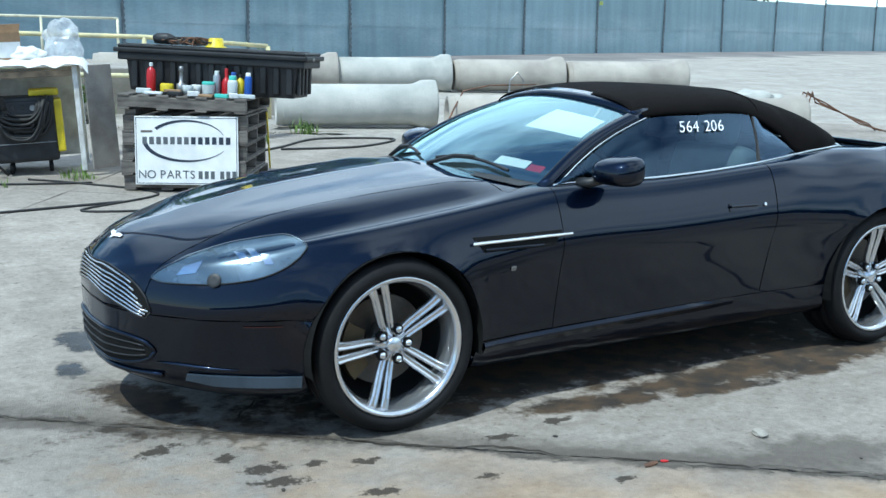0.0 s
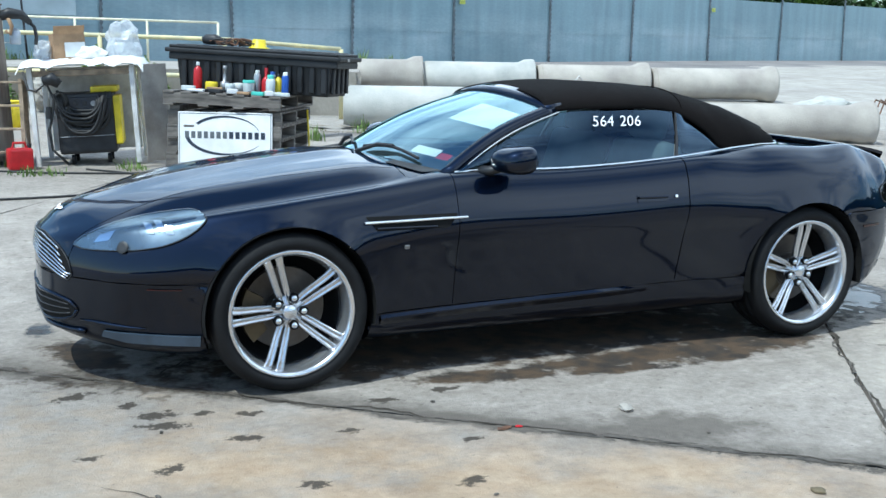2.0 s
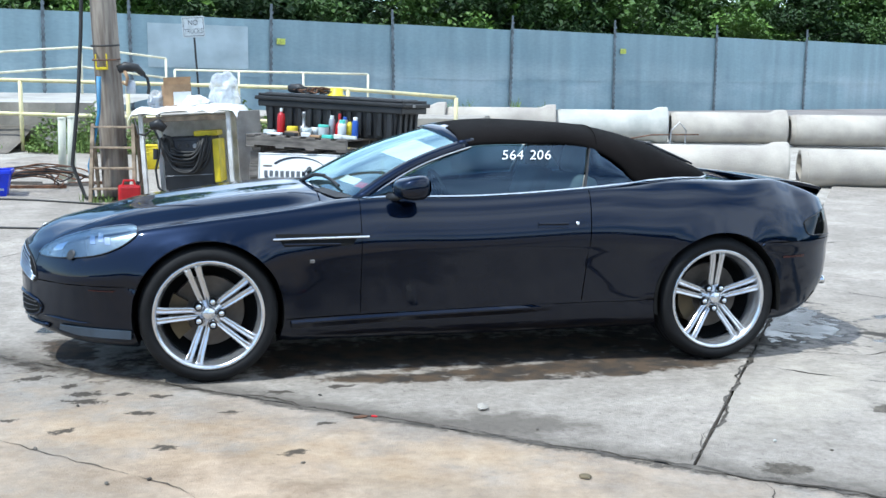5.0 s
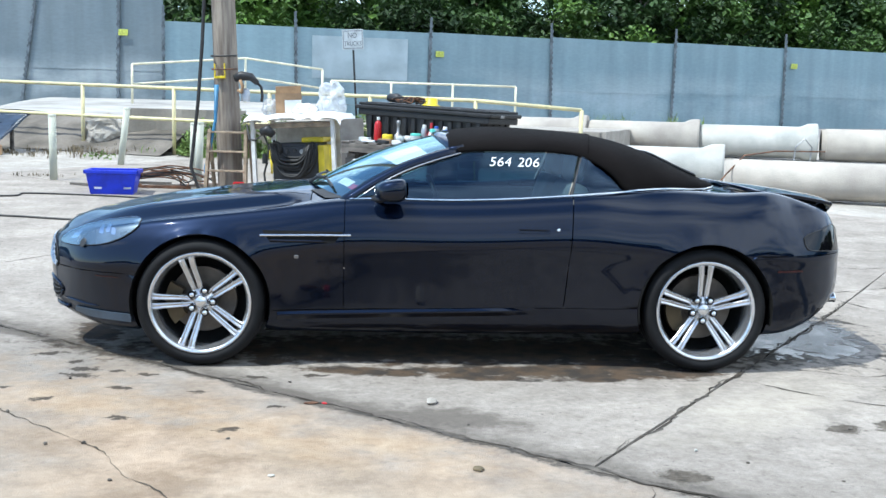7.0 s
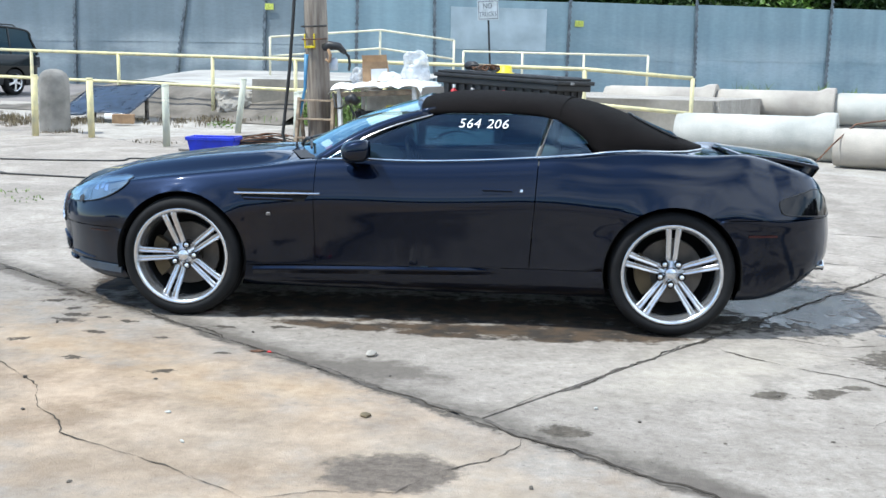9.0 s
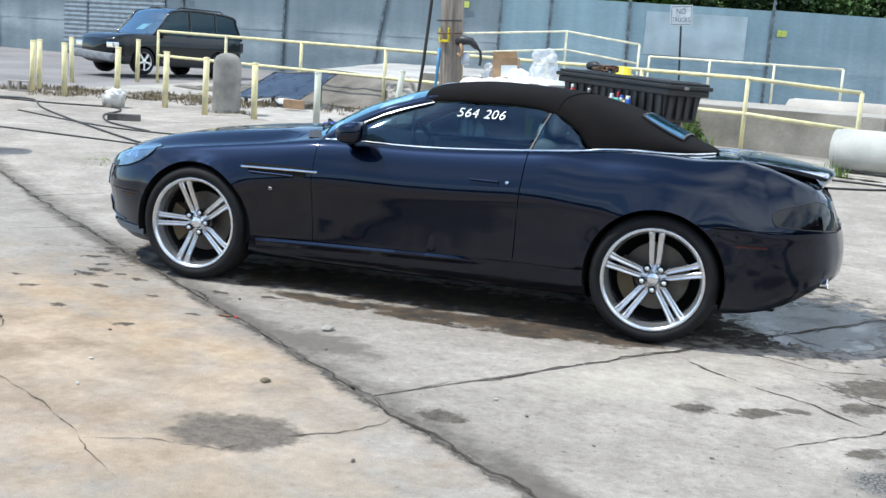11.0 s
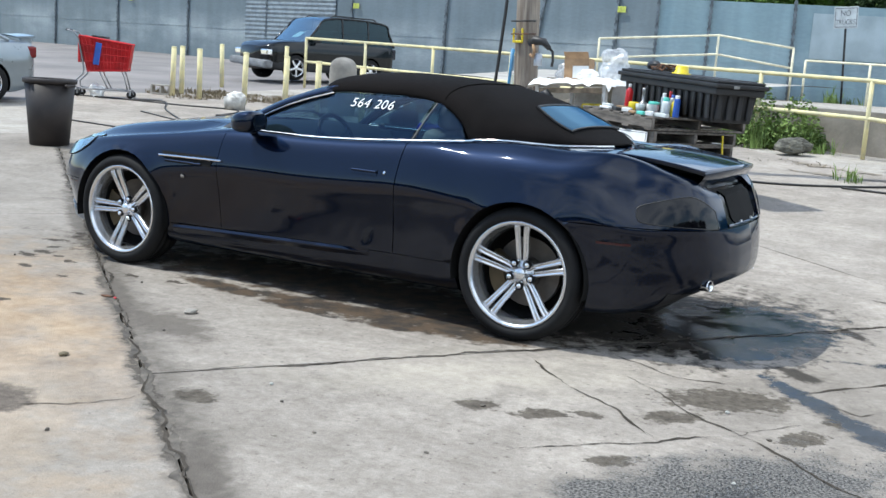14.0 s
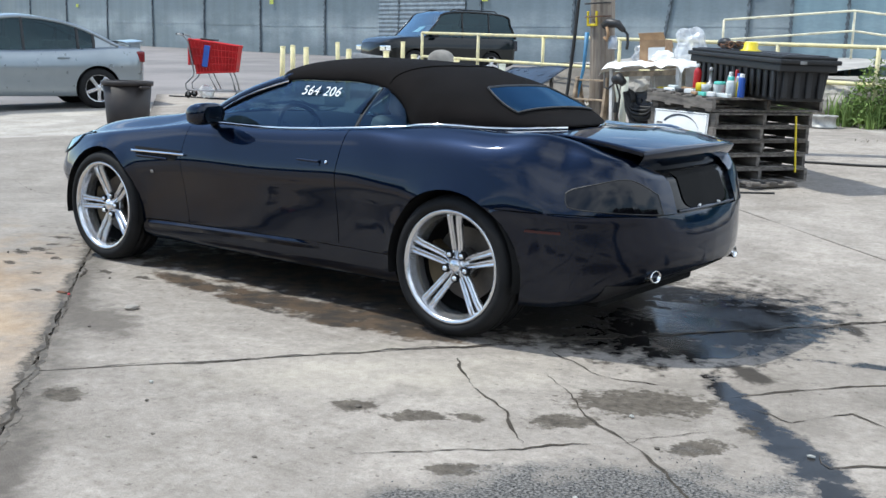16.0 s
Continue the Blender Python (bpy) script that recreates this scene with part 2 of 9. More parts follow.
BLUE = plain("blue plastic", (0.012, 0.035, 0.55), 0.4, vary=0.12)
YELLOW = plain("yellow plastic", (0.75, 0.58, 0.02), 0.45, vary=0.12)
GREEN_PL = plain("teal plastic", (0.12, 0.55, 0.45), 0.4, vary=0.1)
CARD = plain("brown cardboard", (0.36, 0.23, 0.13), 0.9, vary=0.12, scale=8)
POLY = plain("cloudy plastic film", (0.72, 0.74, 0.76), 0.25, vary=0.1, scale=12, bump=0.6, bump_scale=12)
POLY.node_tree.nodes["Principled BSDF"].inputs["Alpha"].default_value = 0.5
BIN = plain("dark brown plastic", (0.021, 0.0155, 0.014), 0.6, vary=0.2, scale=6)
WEED = plain("green weeds", (0.165, 0.235, 0.065), 0.6, vary=0.35, scale=3, second=(0.075, 0.120, 0.030), spec=0.25)
DRYWEED = plain("dry weeds", (0.155, 0.122, 0.070), 0.85, vary=0.3, scale=4)
HOSE = plain("black hose", (0.025, 0.024, 0.023), 0.6, vary=0.2)


def stains(m_nodes, links, spots, pos, warp, hard=0.35):
    """A mask of ragged ellipses (x, y, rx, ry, degrees)."""
    out = None
    for x, y, rx, ry, deg in spots:
        mp = m_nodes.new("ShaderNodeMapping")
        mp.vector_type = "TEXTURE"
        mp.inputs["Location"].default_value = (x, y, 0)
        mp.inputs["Rotation"].default_value = (0, 0, radians(deg))
        mp.inputs["Scale"].default_value = (rx, ry, 1000)
        links.new(pos, mp.inputs["Vector"])
        ln = m_nodes.new("ShaderNodeVectorMath")
        ln.operation = "LENGTH"
        links.new(mp.outputs["Vector"], ln.inputs[0])
        add = m_nodes.new("ShaderNodeMath")
        links.new(ln.outputs["Value"], add.inputs[0])
        links.new(warp, add.inputs[1])
        if out is None:
            out = add.outputs["Value"]
        else:
            mn = m_nodes.new("ShaderNodeMath")
            mn.operation = "MINIMUM"
            links.new(out, mn.inputs[0])
            links.new(add.outputs["Value"], mn.inputs[1])
            out = mn.outputs["Value"]
    mr = m_nodes.new("ShaderNodeMapRange")
    mr.inputs["From Min"].default_value, mr.inputs["From Max"].default_value = 1 - hard, 1 + hard * 0.3
    mr.inputs["To Min"].default_value, mr.inputs["To Max"].default_value = 1, 0
    links.new(out, mr.inputs["Value"])
    return mr.outputs["Result"]


def yard(name, base, dusty, old, stained=True):
    """Weathered concrete with broad blotches, pitting, oily marks, rust-tinted wear, water and painted car shade."""
    m, n, l, b = material(name)
    geo = n.new("ShaderNodeNewGeometry")
    pos = geo.outputs["Position"]

    def noise_node(scale, detail=6.0, rough=0.6):
        t = n.new("ShaderNodeTexNoise")
        t.inputs["Scale"].default_value, t.inputs["Detail"].default_value, t.inputs["Roughness"].default_value = scale, detail, rough
        l.new(pos, t.inputs["Vector"])
        return t.outputs["Fac"]

    def ramp(v, a, z, ca=0.0, cz=1.0):
        t = n.new("ShaderNodeMapRange")
        t.inputs["From Min"].default_value, t.inputs["From Max"].default_value = a, z
        t.inputs["To Min"].default_value, t.inputs["To Max"].default_value = ca, cz
        l.new(v, t.inputs["Value"])
        return t.outputs["Result"]

    def blend(fac, c1, c2, mode="MIX"):
        t = n.new("ShaderNodeMixRGB")
        t.blend_type = mode
        for key, v in (("Fac", fac), ("Color1", c1), ("Color2", c2)):
            if isinstance(v, (int, float)):
                t.inputs[key].default_value = v
            elif isinstance(v, tuple):
                t.inputs[key].default_value = (*v, 1)
            else:
                l.new(v, t.inputs[key])
        return t.outputs["Color"]

    broad, mid, fine, grit = noise_node(0.7, 8, 0.62), noise_node(3.1, 8, 0.66), noise_node(13, 8, 0.65), noise_node(110, 3)
    c = blend(ramp(broad, 0.38, 0.66), base, dusty)
    c = blend(ramp(mid, 0.45, 0.68, 0, 0.45), c, tuple(v * 0.92 for v in old))
    c = blend(ramp(noise_node(1.7, 8, 0.68), 0.48, 0.64, 0, 0.6), c, tuple(v * 1.22 for v in dusty))
    c = blend(ramp(fine, 0.56, 0.76, 0, 0.42), c, tuple(v * 0.5 for v in old))
    c = blend(1.0, c, blend(ramp(grit, 0.3, 0.7), (0.88, 0.88, 0.88), (1.09, 1.09, 1.09)), "MULTIPLY")
    speck = noise_node(30, 3, 0.5)
    c = blend(ramp(speck, 0.64, 0.74, 0, 0.6), c, (0.06, 0.05, 0.042))
    c = blend(1.0, c, blend(ramp(noise_node(24, 6, 0.75), 0.36, 0.64), (0.87, 0.86, 0.845), (1.11, 1.11, 1.11)), "MULTIPLY")
    blot = noise_node(5.5, 8, 0.7)
    c = blend(ramp(blot, 0.59, 0.72, 0, 0.42), c, (0.13, 0.11, 0.088))
    c = blend(ramp(noise_node(0.45, 8, 0.72), 0.50, 0.66, 0, 0.34), c, tuple(v * 0.68 for v in old))
    wet_rough = None
    if stained:
        warp = ramp(noise_node(3.6, 8, 0.66), 0.0, 1.0, -1.5, 1.5)
        warp2 = ramp(noise_node(9.0, 8, 0.66), 0.0, 1.0, -1.2, 1.2)
        warp3 = ramp(noise_node(24.0, 9, 0.68), 0.0, 1.0, -2.1, 2.1)
        warp4 = ramp(noise_node(15.0, 9, 0.7), 0.0, 1.0, -1.5, 1.5)
        rusty = stains(n, l, [(-1.2, -2.6, 1.9, 0.75, -37), (0.2, -3.5, 1.2, 0.6, -32), (-2.6, -1.6, 1.2, 0.8, -37), (-0.2, -2.75, 0.9, 0.22, -38)], pos, warp, 0.8)
        c = blend(ramp(rusty, 0, 1, 0, 0.62), c, (0.36, 0.275, 0.185))
        pale = stains(n, l, [(-0.75, -2.75, 0.7, 0.3, -30), (0.3, -3.05, 0.5, 0.25, -40), (1.5, -1.5, 0.8, 0.35, 40)], pos, warp, 0.9)
        c = blend(ramp(pale, 0, 1, 0, 0.45), c, (0.52, 0.47, 0.39))
        ochre = stains(n, l, [(-0.95, -2.02, 0.75, 0.22, -38), (-0.32, -2.22, 0.42, 0.20, -38), (-1.75, -1.55, 0.55, 0.25, -38)], pos, warp, 0.8)
        # dirt washed along the wide joint, mostly on its car side
        dot = n.new("ShaderNodeVectorMath")
        dot.operation = "DOT_PRODUCT"
        dot.inputs[1].default_value = (0.634, 0.773, 0)
        l.new(pos, dot.inputs[0])
        across = n.new("ShaderNodeMath")
        across.inputs[1].default_value = 1.622
        l.new(dot.outputs["Value"], across.inputs[0])
        ragged = n.new("ShaderNodeMath")
        l.new(across.outputs["Value"], ragged.inputs[0])
        l.new(ramp(noise_node(5.0, 9, 0.74), 0, 1, -0.17, 0.17), ragged.inputs[1])
        near_v = ragged.outputs["Value"]

        def strip(lo, hi, soft_lo, soft_hi, amount):
            t = n.new("ShaderNodeMath")
            t.operation = "MINIMUM"
            l.new(ramp(near_v, lo - soft_lo, lo, 0, amount), t.inputs[0])
            l.new(ramp(near_v, hi, hi + soft_hi, amount, 0), t.inputs[1])
            return t.outputs["Value"]

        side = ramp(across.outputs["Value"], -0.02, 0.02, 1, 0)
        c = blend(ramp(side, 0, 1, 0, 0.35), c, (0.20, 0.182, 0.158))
        # tan tone kept to one ragged ellipse on the near side of the joint
        tan_patch = stains(n, l, [(-0.9, -2.45, 2.1, 1.25, -37)], pos, warp, 0.8)
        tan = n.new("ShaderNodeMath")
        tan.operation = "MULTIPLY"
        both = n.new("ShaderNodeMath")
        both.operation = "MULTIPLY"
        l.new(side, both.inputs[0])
        l.new(tan_patch, both.inputs[1])
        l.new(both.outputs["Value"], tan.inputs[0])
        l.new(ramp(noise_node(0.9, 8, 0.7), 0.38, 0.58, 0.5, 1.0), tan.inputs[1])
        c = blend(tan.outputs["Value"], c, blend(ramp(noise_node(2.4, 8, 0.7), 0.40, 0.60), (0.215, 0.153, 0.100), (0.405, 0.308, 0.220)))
        c = blend(ramp(ochre, 0, 1, 0, 0.42), c, blend(ramp(noise_node(6.5, 8, 0.72), 0.38, 0.62), (0.33, 0.215, 0.115), (0.50, 0.385, 0.255)))
        c = blend(strip(-0.020, 0.075, 0.045, 0.150, 0.78), c, blend(ramp(noise_node(11, 8, 0.7), 0.36, 0.66), (0.070, 0.061, 0.052), (0.200, 0.178, 0.152)))
        c = blend(strip(-0.016, 0.006, 0.010, 0.014, 0.8), c, (0.062, 0.054, 0.045))
        joint = stains(n, l, [(-0.70, -1.50, 0.8, 0.07, -39.4), (-0.08, -1.76, 0.36, 0.17, -20), (-2.9, 0.22, 1.6, 0.07, -39.4), (1.33, -3.12, 0.32, 0.11, -39.4)], pos, warp2, 0.7)
        c = blend(ramp(joint, 0, 0.7, 0, 0.85), c, (0.118, 0.103, 0.088))
        oval = stains(n, l, [(0.18, -3.10, 0.25, 0.20, 10)], pos, ramp(noise_node(9.0, 8, 0.66), 0.0, 1.0, -0.6, 0.6), 0.3)
        c = blend(ramp(oval, 0, 0.6, 0, 0.95), c, blend(ramp(noise_node(26, 8, 0.75), 0.36, 0.66), (0.080, 0.066, 0.054), (0.165, 0.139, 0.116)))
        # crumbling skin of the old surface
        c = blend(1.0, c, blend(ramp(noise_node(17, 9, 0.78), 0.34, 0.66), (0.89, 0.88, 0.865), (1.15, 1.145, 1.13)), "MULTIPLY")
        c = blend(ramp(noise_node(7.5, 9, 0.75), 0.60, 0.70, 0, 0.30), c, (0.15, 0.128, 0.10))
        c = blend(ramp(noise_node(42, 4, 0.6), 0.65, 0.74, 0, 0.5), c, (0.07, 0.06, 0.05))
        # Oil by the car, darkened past its stain for the shade underneath.
        oil_shade = stains(n, l, [(0.45, -0.86, 0.95, 0.16, 2), (0.15, -1.0, 0.32, 0.07, -4), (0.80, -0.97, 0.30, 0.10, 6), (-0.45, -0.90, 0.40, 0.10, -6), (1.22, -0.88, 0.30, 0.12, 8), (0.95, -0.72, 0.5, 0.16, 0), (0.1, -0.35, 2.2, 0.45, 0),
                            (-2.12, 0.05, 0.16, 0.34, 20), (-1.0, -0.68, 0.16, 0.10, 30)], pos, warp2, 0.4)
        c = blend(ramp(oil_shade, 0, 0.8, 0, 0.93), c, blend(ramp(noise_node(7, 6, 0.6), 0.4, 0.6), (0.020, 0.016, 0.013), (0.070, 0.044, 0.024)))
        dark = stains(n, l, [(1.72, -1.89, 0.080, 0.075, 20), (1.98, -1.82, 0.12, 0.06, 40), (2.14, -1.70, 0.06, 0.04, 0), (2.55, -1.10, 0.30, 0.17, 40), (2.42, -1.50, 0.13, 0.08, 50), (2.93, -1.42, 0.13, 0.07, 60),
                             (0.80, -2.55, 0.10, 0.07, 0), (2.40, -2.15, 0.11, 0.055, 45), (3.05, -1.10, 0.1, 0.07, 0)], pos, warp4, 0.4)
        c = blend(ramp(dark, 0, 0.6, 0, 0.93), c, blend(ramp(noise_node(20, 8, 0.75), 0.36, 0.66), (0.040, 0.033, 0.026), (0.15, 0.128, 0.10)))
        drips = stains(n, l, [(-1.57, -1.81, 0.05, 0.032, 0), (-1.06, -1.97, 0.058, 0.032, 20), (-1.69, -1.29, 0.065, 0.032, -10), (-1.95, -1.05, 0.086, 0.04, -20), (-1.62, -1.02, 0.05, 0.032, 0), (-1.3, -1.35, 0.036, 0.028, 0),
                              (-1.05, -1.05, 0.065, 0.032, 0), (-2.0, -1.5, 0.058, 0.032, 30), (-0.9, -1.6, 0.036, 0.024, 0), (-0.75, -1.0, 0.072, 0.032, 0), (-2.25, -1.3, 0.043, 0.024, 0), (-2.33, -0.24, 0.065, 0.04, 0), (-2.24, -0.56, 0.086, 0.04, 20), (-1.96, -0.91, 0.072, 0.048, 0), (-2.05, -0.75, 0.043, 0.04, 0), (-1.78, -0.95, 0.036, 0.024, 0)], pos, warp3, 0.55)
        c = blend(ramp(drips, 0, 0.6, 0, 0.93), c, (0.050, 0.041, 0.032))
        # Damp concrete; these ellipses also paint the shade under and behind the tail.
        damp_shade = stains(n, l, [(1.75, -0.10, 0.75, 0.48, -12), (2.06, 0.44, 0.66, 0.98, -8), (1.5, 0.5, 0.7, 0.8, 0), (2.78, 0.75, 0.20, 0.06, -50), (2.72, -0.42, 0.18, 0.07, -40)], pos, warp2, 0.45)
        c = blend(ramp(damp_shade, 0, 0.8, 0, 0.92), c, (0.040, 0.034, 0.028))
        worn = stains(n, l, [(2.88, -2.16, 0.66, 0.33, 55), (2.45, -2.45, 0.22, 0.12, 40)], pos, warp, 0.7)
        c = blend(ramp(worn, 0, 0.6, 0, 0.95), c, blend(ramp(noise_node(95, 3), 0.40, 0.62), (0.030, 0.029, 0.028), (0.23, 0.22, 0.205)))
        # Water; the first ellipse also carries the dark of the car's shadow.
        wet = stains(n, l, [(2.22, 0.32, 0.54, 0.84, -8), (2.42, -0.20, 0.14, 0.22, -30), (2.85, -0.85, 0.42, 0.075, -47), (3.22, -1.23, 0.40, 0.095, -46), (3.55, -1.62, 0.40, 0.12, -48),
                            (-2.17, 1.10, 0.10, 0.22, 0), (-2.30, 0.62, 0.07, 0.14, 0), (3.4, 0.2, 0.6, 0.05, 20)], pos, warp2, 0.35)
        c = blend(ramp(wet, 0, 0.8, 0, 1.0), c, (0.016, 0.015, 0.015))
        # standing water in the hollows, a rough wet skin between
        skin_rough = ramp(noise_node(4.2, 7, 0.6), 0.42, 0.60, 0.20, 0.04)
        gone = n.new("ShaderNodeMath")
        gone.operation = "MAXIMUM"
        l.new(ramp(wet, 0.25, 0.75, 0.88, 0.0), gone.inputs[0])
        l.new(skin_rough, gone.inputs[1])
        wet_rough = gone.outputs["Value"]
    info, hsv = n.new("ShaderNodeObjectInfo"), n.new("ShaderNodeHueSaturation")
    l.new(ramp(info.outputs["Random"], 0, 1, 0.94, 1.06), hsv.inputs["Value"])
    l.new(c, hsv.inputs["Color"])
    l.new(hsv.outputs["Color"], b.inputs["Base Color"])
    if wet_rough is not None:
        l.new(wet_rough, b.inputs["Roughness"])
    else:
        b.inputs["Roughness"].default_value = 0.9
    b.inputs["Specular IOR Level"].default_value = 0.25
    if wet_rough is not None:
        l.new(ramp(wet_rough, 0.06, 0.80, 0.11, 0.22), b.inputs["Specular IOR Level"])
    bp = n.new("ShaderNodeBump")
    bp.inputs["Distance"].default_value = 0.012
    if wet_rough is not None:
        l.new(ramp(wet_rough, 0.06, 0.88, 0.03, 0.55), bp.inputs["Strength"])
    else:
        bp.inputs["Strength"].default_value = 0.55
    mixh = n.new("ShaderNodeMath")
    l.new(fine, mixh.inputs[0])
    l.new(grit, mixh.inputs[1])
    l.new(mixh.outputs["Value"], bp.inputs["Height"])
    l.new(bp.outputs["Normal"], b.inputs["Normal"])
    return m


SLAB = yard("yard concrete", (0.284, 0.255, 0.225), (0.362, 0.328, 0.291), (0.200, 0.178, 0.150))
GROUND = yard("dusty ground", (0.35, 0.325, 0.29), (0.42, 0.39, 0.345), (0.24, 0.215, 0.18), stained=False)
ASPHALT = plain("worn asphalt", (0.205, 0.185, 0.175), 0.9, vary=0.16, scale=0.5, bump=0.4, bump_scale=60, local=False, second=(0.15, 0.138, 0.13))
CRACK = plain("dark crack", (0.064, 0.055, 0.046), 0.98, vary=0.3, scale=14, spec=0.05, local=False, second=(0.042, 0.037, 0.030))
DIRT = plain("joint dirt", (0.115, 0.100, 0.082), 0.95, vary=0.3, scale=9, bump=0.6, bump_scale=50, local=False, second=(0.035, 0.03, 0.025))

# ---- ground ----
def gz(x, y):
    """Height of the yard: level round the convertible, then a gentle rise to the back."""
    return 0.036 * max(0.0, y - 1.0) + 0.006 * max(0.0, -x - 2.0) * smoothstep(0.5, 4.0, y)


def frange(a, b, s):
    return [a + s * i for i in range(int(round((b - a) / s)) + 1)]


bm = bmesh.new()
gx = [-400, -200, -120] + frange(-80, 80, 2.5) + [120, 200, 400]
gy = [-400, -200, -100, -60] + frange(-40, -10, 5) + frange(-8, 0, 2) + [1, 2, 3, 4] + frange(6, 44, 2) + [60, 90, 140, 400]
rows = [[(x, y, gz(x, min(y, 44)) - 0.035) for x in gx] for y in gy]
sheet(bm, rows)
for f in bm.faces:
    c = f.calc_center_median()
    back = c.y - (13.0 - 0.32 * (c.x + 9))
    f.material_index = 1 if (c.x < -13.5 or (c.x < -4 and back > 3.5) or c.y > 18 + 0.33 * c.x + 4) else 0
tagged(part("ground", bm, [GROUND, ASPHALT], smooth=True), "dusty concrete and asphalt yard surface", "ground", kind="structure")

# joint directions of the slabs: one along the long dirt-filled joint, one across it
D1, D2 = Vector((0.773, -0.634, 0)), Vector((0.576, 0.817, 0))
J0 = Vector((0.44, -2.46, 0))
pavement = thing("pavement", pose(0, 0, 0), "weathered concrete yard slabs with oily stains, cracks and painted car shade", "pavement", kind="structure")


def slab_mesh(u0, u1, v0, v1, gaps):
    """One cast slab with ragged edges and a skirt down into the joints."""
    bm = bmesh.new()
    nu, nv = max(2, int((u1 - u0) / 0.12)), max(2, int((v1 - v0) / 0.25))
    g = []
    for j in range(nv + 1):
        row = []
        for i in range(nu + 1):
            u, v = lerp(u0 + gaps[0], u1 - gaps[1], i / nu), lerp(v0 + gaps[2], v1 - gaps[3], j / nv)
            p = J0 + D1 * u + D2 * v
            if i in (0, nu) or j in (0, nv):
                k = noise.noise(p * 2.3) * 0.016 + noise.noise(p * 9.0) * 0.012
                p += (D1 * (1 if i == 0 else -1 if i == nu else 0) + D2 * (1 if j == 0 else -1 if j == nv else 0)) * (0.004 + k * 0.6)
            p.z = gz(p.x, p.y)
            row.append(p)
        g.append(row)
    vs = sheet(bm, g)
    edge = vs[0] + [r[-1] for r in vs[1:]] + vs[-1][-2::-1] + [r[0] for r in vs[-2:0:-1]]
    low = [bm.verts.new(v.co - Vector((0, 0, 0.05))) for v in edge]
    for i in range(len(edge)):
        j = (i + 1) % len(edge)
        bm.faces.new((edge[j], edge[i], low[i], low[j]))
    return bm


US, VS = [-24.5, -18.3, -12.2, -6.1, 0.0, 6.1, 12.2, 18.3], [-12.2, -6.1, 0.0, 5.2, 10.4, 15.6]
for i in range(len(US) - 1):
    for j in range(len(VS) - 1):
        mid = J0 + D1 * (US[i] + US[i + 1]) / 2 + D2 * (VS[j] + VS[j + 1]) / 2
        if mid.y > 12.5 - 0.32 * (mid.x + 9) + 1.5 or mid.x < -11 or mid.x > 15:
            continue
        shift = 1.6 if VS[j] < 0 else 0.0
        wide = (0.003, 0.003, 0.003, 0.003)
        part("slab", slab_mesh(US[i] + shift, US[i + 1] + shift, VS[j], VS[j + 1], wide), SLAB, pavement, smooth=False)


def ribbon(name, pts, w, material, parent, lift=0.003, seed=0, amp=0.02):
    """A ragged strip on the ground along plan points."""
    pts = [Vector((*p, 0)) for p in pts]
    out = []
    for a, b in zip(pts, pts[1:]):
        n = max(2, int((b - a).length / 0.035))
        out += [a.lerp(b, i / n) for i in range(n)]
    out.append(pts[-1])
    bm = bmesh.new()
    rows = []
    for i, p in enumerate(out):
        d = (out[min(i + 1, len(out) - 1)] - out[max(i - 1, 0)]).normalized()
        s = Vector((-d.y, d.x, 0))
        c = p + s * (noise.noise(p * 4 + Vector((seed, 0, 0))) * amp * 1.6 + noise.noise(p * 17) * amp * 0.7 + noise.noise(p * 41) * amp * 0.45)
        h = w / 2 * max(0.06, 0.35 + 1.3 * noise.noise(p * 5 + Vector((0, seed, 3))) + 0.75 * abs(noise.noise(p * 13)) + 0.5 * noise.noise(p * 33)) * min(1, 6 * (min(i, len(out) - 1 - i) + 0.4) / len(out))
        rows.append([(*(c + s * k * h).xy, gz(c.x, c.y) + lift) for k in (-1, 1)])
    sheet(bm, rows)
    return part(name, bm, material, parent)


def uv(u, v):
    return tuple((J0 + D1 * u + D2 * v).xy)


for k, (a, b) in enumerate([(uv(-12.2, 0), uv(12.2, 0)), (uv(0, 0.02), uv(0, 5.0)), (uv(6.1, 0.02), uv(6.1, 5.0))]):
    ribbon("joint_dirt", [a, b], 0.060 if k == 0 else 0.034, DIRT, pavement, 0.002, k + 3, 0.03)
    ribbon("joint_fill", [a, b], 0.016, CRACK, pavement, 0.0045, k, 0.026)
CRACKS = [
    ([(1.49, -0.96), (1.77, -1.25), (2.2, -1.56), (2.45, -1.82)], 0.028), ([(2.0, -2.35), (2.46, -1.84), (2.71, -1.55), (2.81, -1.32), (2.98, -1.15)], 0.022),
    ([(2.03, -1.01), (2.41, -1.33), (2.71, -1.55), (3.09, -1.85), (3.6, -2.3)], 0.026), ([(1.85, -0.66), (1.98, -0.76), (2.21, -0.9), (2.56, -0.85)], 0.028),
    ([(2.78, -0.79), (2.94, -0.54), (3.13, -0.26), (3.5, 0.1)], 0.030), ([(2.85, -0.85), (3.08, -0.93), (3.23, -0.66), (3.38, -0.74)], 0.028),
    ]
